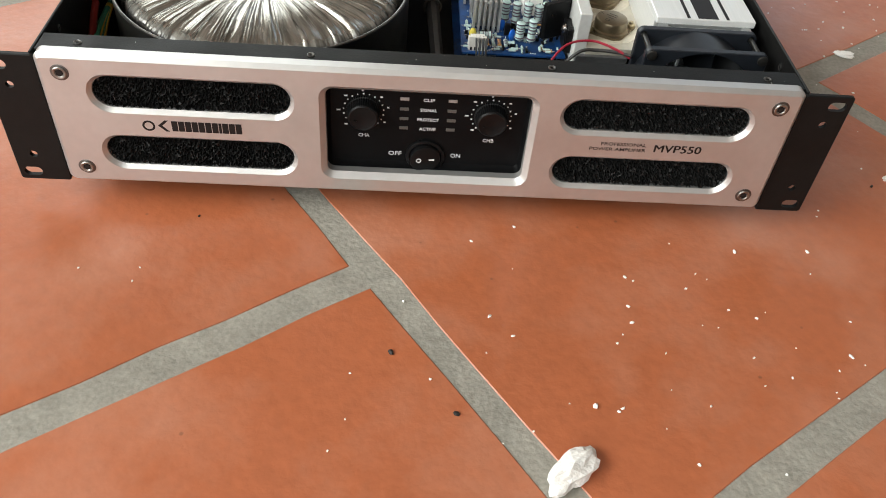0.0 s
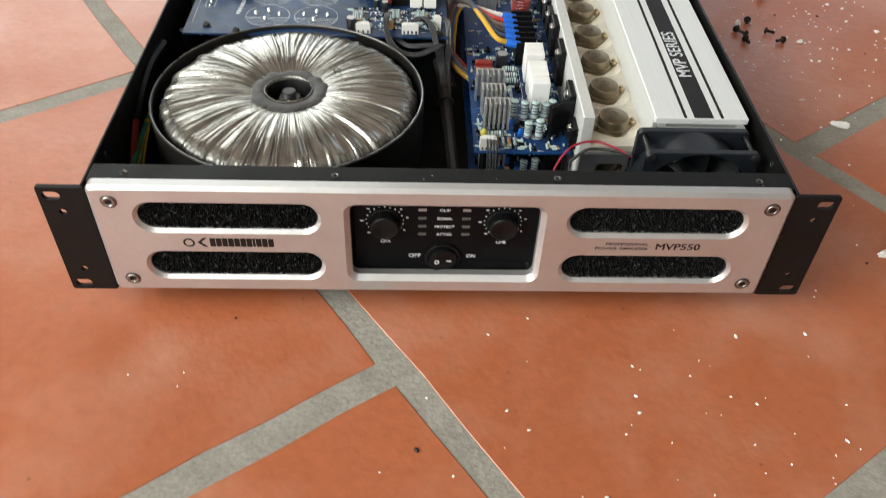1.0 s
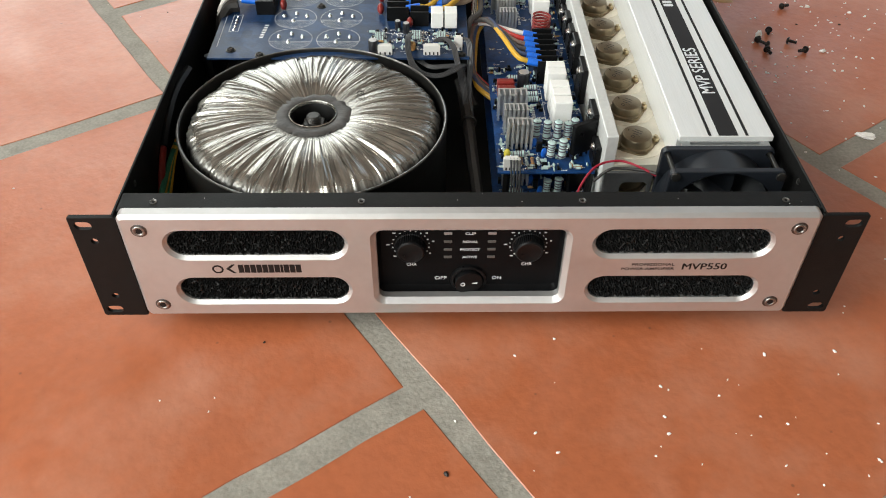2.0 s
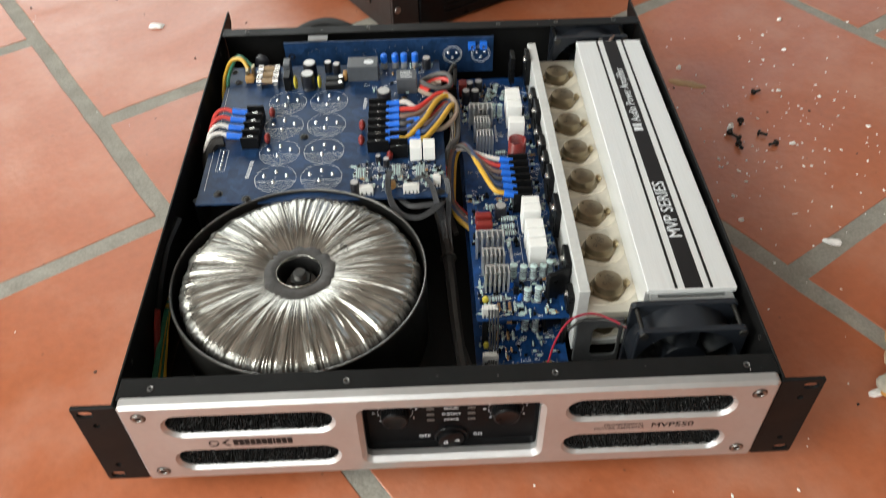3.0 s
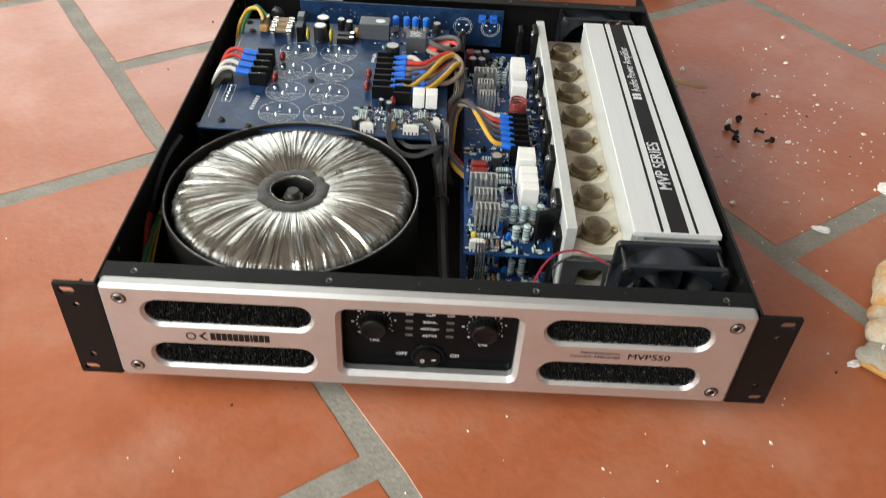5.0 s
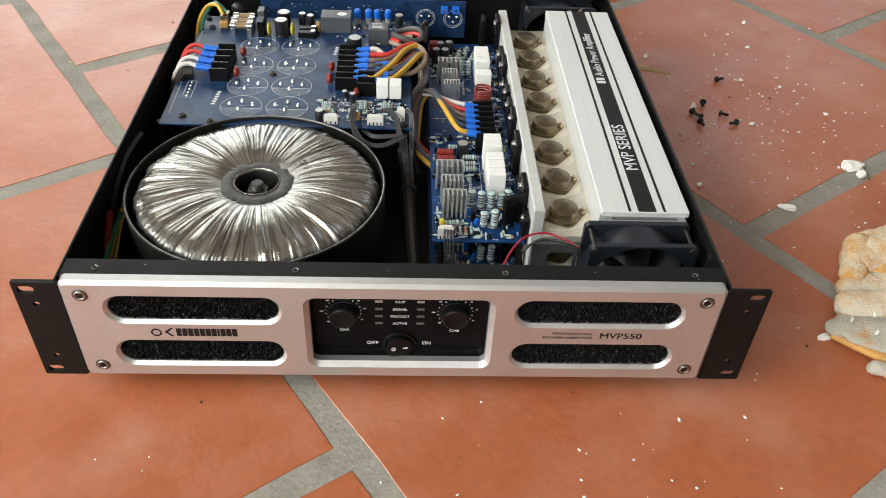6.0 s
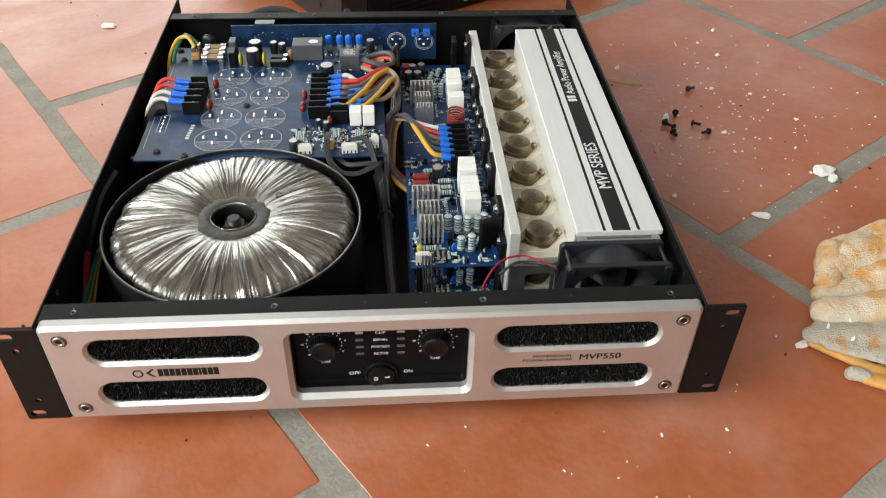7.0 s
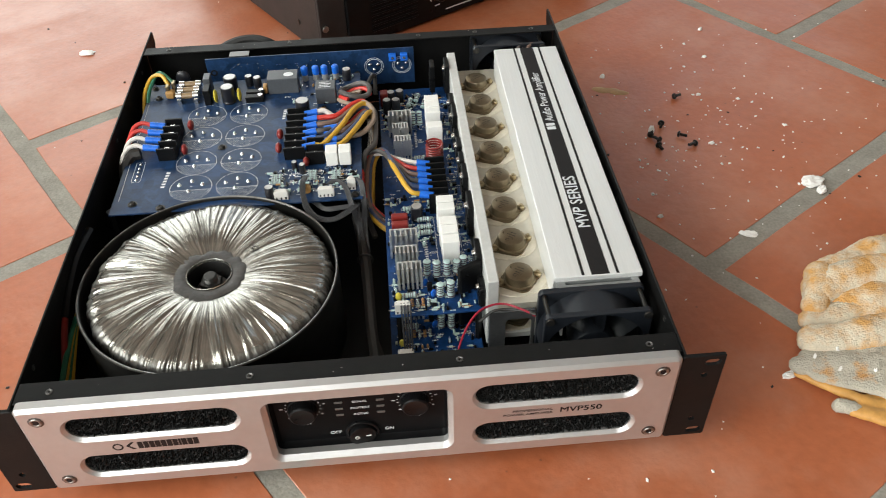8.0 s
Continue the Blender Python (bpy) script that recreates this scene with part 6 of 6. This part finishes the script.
# ---- floor things ----
def screw_proto():
    s = thing("machine_screw", (0.364, 0.470, 0.0), "small black machine screw lying on terracotta tile", "screw", "loose screws on the floor", turn=0.001)
    bm = bmesh.new()
    rg = lathe(bm, (0, 0, 0.0036), [(0.0036, 0.0), (0.0034, 0.0014), (0.0024, 0.0024), (0.0010, 0.0026)], 18, "x")
    cap(bm, rg[-1])
    cap(bm, rg[0], True)
    part("screw_head", bm, DARKSTEEL, s, smooth=True)
    bm = bmesh.new()
    rg = lathe(bm, (0, 0, 0.0036), [(0.0017 - 0.0003 * (k % 2), -0.0005 * k) for k in range(17)], 10, "x")
    cap(bm, rg[-1])
    part("screw_thread", bm, DARKSTEEL, s, "black threaded shank")
    return s


DARKSCREW = material("black_screw", (0.02, 0.019, 0.018), 0.35, metal=0.4, var=0.2, scale=300)
sp = screw_proto()
for o in sp.children_recursive:
    o.data.materials[0] = DARKSCREW
sp.rotation_euler = (0, 0, radians(200))
for x, y, a in ((0.333, 0.417, 70), (0.347, 0.394, 150), (0.358, 0.376, 20), (0.3155, 0.397, 240), (0.3220, 0.387, 310), (0.3190, 0.3765, 100)):
    copy_thing(sp, Matrix.Translation((x, y, 0)) @ Matrix.Rotation(radians(a), 4, "Z"))

CHALK = material("white_foam_crumb", (0.90, 0.88, 0.85), 0.8, var=0.08, scale=200, bump=0.001, bump_scale=400)


def lump(bm, c, sx, sy, sz, seed, sub=2, rough=0.35):
    """An irregular chip resting on the floor."""
    r = bmesh.ops.create_icosphere(bm, subdivisions=sub, radius=1.0)
    low = 1e9
    for v in r["verts"]:
        n = noise.noise(v.co * 1.7 + Vector((seed * 3.1, seed * 1.7, 0))) + 0.5 * noise.noise(v.co * 4 + Vector((seed, 0, seed * 2.2)))
        k = 1 + rough * 1.6 * n
        v.co = Vector((v.co.x * sx * k, v.co.y * sy * k, v.co.z * sz * k))
        low = min(low, v.co.z)
    turn = Matrix.Rotation(seed * 1.3, 3, "Z")
    for v in r["verts"]:
        v.co.z = max(v.co.z, low * 0.5) - low * 0.5
        v.co = turn @ v.co + Vector(c)


for k, (x, y, sx, sy, sz, a) in enumerate(((0.073, -0.177, 0.0165, 0.0078, 0.0062, 0.75), (0.455, 0.299, 0.0115, 0.0072, 0.0042, 0.1), (0.363, 0.229, 0.0085, 0.0036, 0.0030, -0.3), (-0.351, 0.665, 0.0095, 0.0062, 0.0020, -0.2), (0.334, 0.062, 0.0062, 0.0032, 0.0024, 0.2),
                                             (0.4585, 0.2845, 0.0055, 0.0042, 0.0040, 0.8), (0.428, 0.778, 0.0085, 0.0060, 0.0040, 0.0), (0.3185, 0.405, 0.0042, 0.0030, 0.0050, 1.0))):
    bm = bmesh.new()
    lump(bm, (0, 0, 0), sx, sy, sz, k + 2, 3, 0.25)
    bmesh.ops.rotate(bm, verts=bm.verts, cent=(0, 0, 0), matrix=Matrix.Rotation(a - (k + 2) * 1.3, 3, "Z"))
    bmesh.ops.translate(bm, verts=bm.verts, vec=(x, y, 0.0))
    tagged(part("foam_chip", bm, CHALK), "torn chip of white foam on the tiled floor", "debris", "foam chips on the floor")
bm = bmesh.new()
r3 = random.Random(17)
# the larger crumbs, in millimetres: place and length
BESIDE = [(446, 629, 7.3), (414, 595, 4.2), (429, 559, 5.3), (293, 527, 7.8), (406, 525, 2.9), (397, 539, 3.4), (474, 538, 2.6), (385, 488, 2.5), (394, 474, 5.5), (394, 463, 2.7), (441, 484, 2.2), (436, 460, 4.3),
          (450, 452, 3.5), (476, 458, 2.2), (389, 432, 2.4), (443, 423, 3.4), (420, 405, 2.3), (468, 402, 4.7), (288, 409, 2.3), (286, 386, 2.2), (293, 356, 3.6), (293, 343, 2.2), (307, 337, 2.9),
          (334, 376, 2.5), (377, 377, 6.1), (404, 384, 2.3), (376, 340, 3.4), (384, 340, 3.0), (444, 345, 3.0), (291, 298, 4.2), (288, 263, 5.9), (302, 206, 2.6), (441, 298, 3.3)]
BEFORE = [(59, -4, 2.2), (39, -79, 2.2), (91, -138, 3.6), (103, -141, 1.8), (186, -103, 1.8), (204, -116, 1.6), (181, -68, 1.8), (159, -52, 1.8), (153, -136, 1.6), (138, -171, 2.0), (5, -124, 1.8), (-45, -168, 1.4), (-162, -51, 1.6), (-196, -53, 1.4), (57, -154, 1.4), (-10, -70, 1.8)]
for k, (x, y, d) in enumerate(BESIDE + BEFORE):
    lump(bm, (x / 1000, y / 1000, 0), d * 0.00050, d * 0.00034, d * 0.00034, 3.3 + k * 0.77, 2, 0.45)
for k, (x, y) in enumerate(((0.352, 0.066), (0.372, 0.071), (0.366, 0.052), (0.392, 0.048), (0.380, 0.086), (0.386, 0.078), (0.402, 0.030))):
    lump(bm, (x, y, 0.0155), 0.0017, 0.0011, 0.0026, 8.1 + k, 2, 0.4)
for k in range(380):
    u = r3.random()
    if u < 0.46:
        x, y = r3.gauss(0.42, 0.13), r3.gauss(0.38, 0.19)
    elif u < 0.62:
        x, y = r3.gauss(0.37, 0.07), r3.gauss(0.38, 0.09)
    elif u < 0.78:
        x, y = r3.gauss(0.17, 0.11), r3.gauss(-0.11, 0.06)
    else:
        x, y = r3.uniform(-0.75, 0.8), r3.uniform(-0.3, 1.1)
    if -0.222 < x < 0.222 and 0.0 < y < 0.53 or (x - 0.21) ** 2 + (y - 0.80) ** 2 < 0.07 and y > 0.62 or y < -0.31:
        continue
    s = min(0.0011, (0.00060 if u < 0.60 else 0.00040) * math.exp(abs(r3.gauss(0, 0.45))))
    lump(bm, (x, y, 0), s * r3.uniform(0.9, 2.0), s, s * 0.7, k * 0.37, 1, 0.3)
tagged(part("foam_crumbs", bm, CHALK, kind="stuff"), "scattered white foam crumbs over the tiles", "debris")
bm = bmesh.new()
for k in range(60):
    x, y = r3.uniform(-0.7, 0.75), r3.uniform(-0.3, 1.0)
    if -0.222 < x < 0.222 and 0.0 < y < 0.53 or (x - 0.21) ** 2 + (y - 0.80) ** 2 < 0.07:
        continue
    s = r3.uniform(0.0006, 0.0016)
    lump(bm, (x, y, 0), s * 1.4, s, s * 0.6, k * 0.71, 1, 0.3)
tagged(part("dark_grit", bm, BLACKW, kind="stuff"), "specks of dark grit on the tiles", "debris")
bm = bmesh.new()
for k in range(9):
    s = 0.00011 * math.exp(abs(r3.gauss(0, 0.5)))
    lump(bm, (r3.uniform(-0.21, 0.21), r3.uniform(0.0138, 0.0285), ZT - 0.00005), s * 1.5, s, s * 0.6, k * 0.53, 1, 0.3)
for k in range(10):
    s = 0.00016 * math.exp(abs(r3.gauss(0, 0.5)))
    lump(bm, (r3.uniform(-0.21, 0.21), r3.uniform(0.4595, 0.4715), ZT - 0.00005), s * 1.5, s, s * 0.6, k * 0.53, 1, 0.3)
part("dust_specks", bm, CHALK, amp, "fine pale dust on the black lips", kind="stuff")
# pale glue stain
bm = bmesh.new()
rg = lathe(bm, (0.2930, 0.4960, 0), [(0.0165, 0.0001), (0.0150, 0.0006), (0.0060, 0.0007)], 40, wobble=lambda a, r, z: (r * (1 + 0.35 * noise.noise(Vector((1.6 * math.cos(a), 1.6 * math.sin(a), 4))) + 0.25 * math.cos(2 * a)), z))
for ring in rg:
    for v in ring:
        v.co.y = 0.4960 + (v.co.y - 0.4960) * 0.55
cap(bm, rg[-1])
bmesh.ops.rotate(bm, verts=bm.verts, cent=(0.2930, 0.4960, 0), matrix=Matrix.Rotation(-0.35, 3, "Z"))
STAIN = material("dried_glue", (0.46, 0.28, 0.13), 0.6, var=0.2, scale=60)
tagged(part("glue_stain", bm, STAIN, smooth=True), "dried pale tan glue stain on terracotta tile", "stain")


# ---- work gloves ----
def knit(name, pale, warm, amount, scale):
    m = material(name, pale, 0.95, var=0.12, scale=60, bump=0.0030, bump_scale=700, spec=0.15)
    nt = m.node_tree
    b = nt.nodes["Principled BSDF"]
    src = b.inputs["Base Color"].links[0].from_socket
    n = nt.nodes.new("ShaderNodeTexNoise")
    n.inputs["Scale"].default_value, n.inputs["Detail"].default_value, n.inputs["Roughness"].default_value = scale, 6, 0.62
    nt.links.new(nt.nodes["Texture Coordinate"].outputs["Object"], n.inputs["Vector"])
    r = nt.nodes.new("ShaderNodeMapRange")
    r.inputs["From Min"].default_value, r.inputs["From Max"].default_value = amount, amount + 0.13
    nt.links.new(n.outputs["Fac"], r.inputs["Value"])
    mx = nt.nodes.new("ShaderNodeMix")
    mx.data_type = "RGBA"
    mx.inputs["B"].default_value = (*warm, 1)
    nt.links.new(r.outputs["Result"], mx.inputs["Factor"])
    nt.links.new(src, mx.inputs["A"])
    nt.links.new(mx.outputs["Result"], b.inputs["Base Color"])
    return m


def blend_mesh(balls, voxel):
    """One skin over overlapping balls (x, y, z, rx, ry, rz)."""
    bm = bmesh.new()
    for x, y, z, rx, ry, rz in balls:
        bmesh.ops.create_icosphere(bm, subdivisions=3, radius=1.0, matrix=Matrix.Translation((x, y, z)) @ Matrix.Diagonal((rx, ry, rz, 1)))
    me = bpy.data.meshes.new("skin")
    bm.to_mesh(me)
    bm.free()
    tmp = new("skin", me)
    mod = tmp.modifiers.new("skin", "REMESH")
    mod.mode, mod.voxel_size = "VOXEL", voxel
    sm = tmp.modifiers.new("smooth", "SMOOTH")
    sm.iterations, sm.factor = 6, 0.6
    out = bmesh.new()
    out.from_mesh(tmp.evaluated_get(bpy.context.evaluated_depsgraph_get()).to_mesh())
    bpy.data.objects.remove(tmp)
    return out


def chain(pts, r0, r1, flat=0.8, n=5):
    path = smooth_path(pts, n)
    return [(p.x, p.y, p.z, r0 + (r1 - r0) * i / (len(path) - 1), r0 + (r1 - r0) * i / (len(path) - 1), flat * (r0 + (r1 - r0) * i / (len(path) - 1))) for i, p in enumerate(path)]


def crease(bm, amp1, f1, amp2, f2, off, pile=0.0):
    """Folds at two scales, and a pile of small loops."""
    for v in bm.verts:
        n = noise.noise(v.co * f1 + Vector((off, 0, 0))) * amp1 + noise.noise(v.co * f2 + Vector((0, off, 0))) * amp2
        if pile:
            n += pile * (0.55 - noise.voronoi(v.co * 640)[0][0])
        v.co += v.normal * n
    low = 0.0
    for v in bm.verts:
        v.co.z = max(v.co.z, low + 0.0002)


WARM = knit("cream_and_orange_knit", (0.74, 0.65, 0.51), (0.68, 0.37, 0.13), 0.415, 22)
upper_glove = thing("work_glove", (0.44, 0.14, 0), "crumpled cream knitted work glove with orange stains on floor", "glove", "pair of work gloves")
for k, (nm, balls, off) in enumerate((
        ("finger", chain([(0.360, 0.087, 0.013), (0.385, 0.085, 0.015), (0.430, 0.090, 0.016), (0.470, 0.100, 0.016)], 0.0120, 0.018, 0.85), 9.0),
        ("finger", chain([(0.371, 0.108, 0.010), (0.395, 0.109, 0.011), (0.430, 0.112, 0.013), (0.470, 0.117, 0.015)], 0.0115, 0.016, 0.85), 3.0),
        ("finger", chain([(0.386, 0.135, 0.016), (0.405, 0.142, 0.019), (0.440, 0.142, 0.018), (0.480, 0.145, 0.017)], 0.017, 0.022, 0.9), 4.0),
        ("finger", chain([(0.404, 0.158, 0.014), (0.430, 0.166, 0.017), (0.470, 0.178, 0.017), (0.510, 0.190, 0.016)], 0.013, 0.018, 0.9), 5.0),
        ("thumb", chain([(0.374, 0.118, 0.019), (0.383, 0.133, 0.023), (0.392, 0.147, 0.020)], 0.011, 0.013, 0.9), 6.0),
        ("palm", [(0.425, 0.128, 0.013, 0.042, 0.040, 0.017), (0.480, 0.145, 0.013, 0.062, 0.056, 0.018), (0.540, 0.155, 0.012, 0.060, 0.046, 0.016)], 7.0))):
    bm = blend_mesh(balls, 0.0013)
    crease(bm, 0.0042, 36, 0.0007, 190, off, 0.0010)
    part(nm, bm, WARM, upper_glove, smooth=True)
PALE = knit("grey_knit", (0.52, 0.48, 0.40), (0.58, 0.31, 0.12), 0.55, 45)
RUBBERY = material("orange_latex", (0.62, 0.32, 0.085), 0.5, var=0.2, scale=40, bump=0.0008, bump_scale=200)
glove = thing("work_glove", (0.38, 0.06, 0), "flattened grey knit work glove with orange latex palm", "glove", "pair of work gloves")
bm = blend_mesh(
    chain([(0.341, 0.065, 0.0090), (0.365, 0.062, 0.0105), (0.400, 0.055, 0.0115), (0.450, 0.045, 0.0120)], 0.0080, 0.0180, 0.5)
    + chain([(0.352, 0.071, 0.0095), (0.380, 0.074, 0.0110), (0.420, 0.074, 0.0115), (0.460, 0.074, 0.0115)], 0.0085, 0.0180, 0.45)
    + chain([(0.352, 0.055, 0.0095), (0.375, 0.044, 0.0105), (0.410, 0.031, 0.0115), (0.455, 0.018, 0.0120)], 0.0070, 0.0140, 0.5)
    + [(0.430, 0.050, 0.0105, 0.055, 0.036, 0.0080), (0.500, 0.050, 0.0105, 0.050, 0.036, 0.0085)], 0.0014)
crease(bm, 0.0026, 45, 0.0006, 200, 8.0, 0.0005)
part("knit_back", bm, PALE, glove, "grey dirty knitted back", smooth=True)
bm = blend_mesh(
    chain([(0.340, 0.060, 0.0050), (0.360, 0.042, 0.0055), (0.385, 0.025, 0.0060), (0.430, 0.002, 0.0065)], 0.0040, 0.0068, 0.8)
    + chain([(0.366, 0.021, 0.0060), (0.390, 0.009, 0.0065), (0.430, -0.006, 0.0070)], 0.0060, 0.0100, 0.7)
    + [(0.430, 0.030, 0.0055, 0.050, 0.034, 0.0055)], 0.0018)
crease(bm, 0.0012, 60, 0.0007, 180, 5.0)
part("latex_palm", bm, RUBBERY, glove, "orange latex palm", smooth=True)
bm = blend_mesh(chain([(0.357, 0.026, 0.0060), (0.362, 0.024, 0.0070), (0.368, 0.022, 0.0065)], 0.0060, 0.0054, 0.95), 0.0016)
crease(bm, 0.0014, 120, 0.0008, 300, 2.0)
part("finger_tip", bm, PALE, glove, "pale woolly fingertip", smooth=True)

# ---- floor tiles: squares laid half-bonded ----
PITCH, COURSE, SIDE, TURNED = 0.4140, 0.4165, 0.3955, radians(34.34)
PHASE = {-1: 0.003, 0: 0.1965, 1: 0.005, 2: 0.2095}
rng = random.Random(3)
kinds = []
for v in range(4):
    bm = bmesh.new()
    n = 10
    half = SIDE / 2
    rim = []
    for sx, sy, dx, dy in ((-1, -1, 1, 0), (1, -1, 0, 1), (1, 1, -1, 0), (-1, 1, 0, -1)):
        for i in range(n):
            w = rng.uniform(-0.0011, 0.0011)
            rim.append((sx * half + dx * SIDE * i / n + dy * w, sy * half + dy * SIDE * i / n + dx * w))
    low = [bm.verts.new((x, y, -0.008)) for x, y in rim]
    mid = [bm.verts.new((x, y, -0.0004)) for x, y in rim]
    top = [bm.verts.new((x * 0.9975, y * 0.9975, 0.0)) for x, y in rim]
    for a, b in ((low, mid), (mid, top)):
        for i in range(len(rim)):
            bm.faces.new((a[i], a[(i + 1) % len(rim)], b[(i + 1) % len(rim)], b[i]))
    bm.faces.new(top)
    me = bpy.data.meshes.new("floor_tile")
    bm.to_mesh(me)
    bm.free()
    me.materials.append(TILE)
    kinds.append(me)
ea, eb = Vector((-math.sin(TURNED), math.cos(TURNED), 0)), Vector((math.cos(TURNED), math.sin(TURNED), 0))
for i in range(-12, 14):
    for k in range(-14, 12):
        s = (k + 0.5) * COURSE + PHASE.get(i, COURSE / 2 if i % 2 == 0 else 0.0)
        c = Vector((-0.0265, -0.0485, 0)) + eb * ((i + 0.5) * PITCH) + ea * s
        if RX0 + 0.05 < c.x < RX1 - 0.05 and RY0 + 0.05 < c.y < RY1 - 0.05:
            o = new("floor_tile", rng.choice(kinds))
            o.parent = floor
            o.location = c - HOME[floor]
            o.rotation_euler = (0, 0, TURNED + rng.choice((0, 1, 2, 3)) * math.pi / 2 + rng.uniform(-0.002, 0.002))
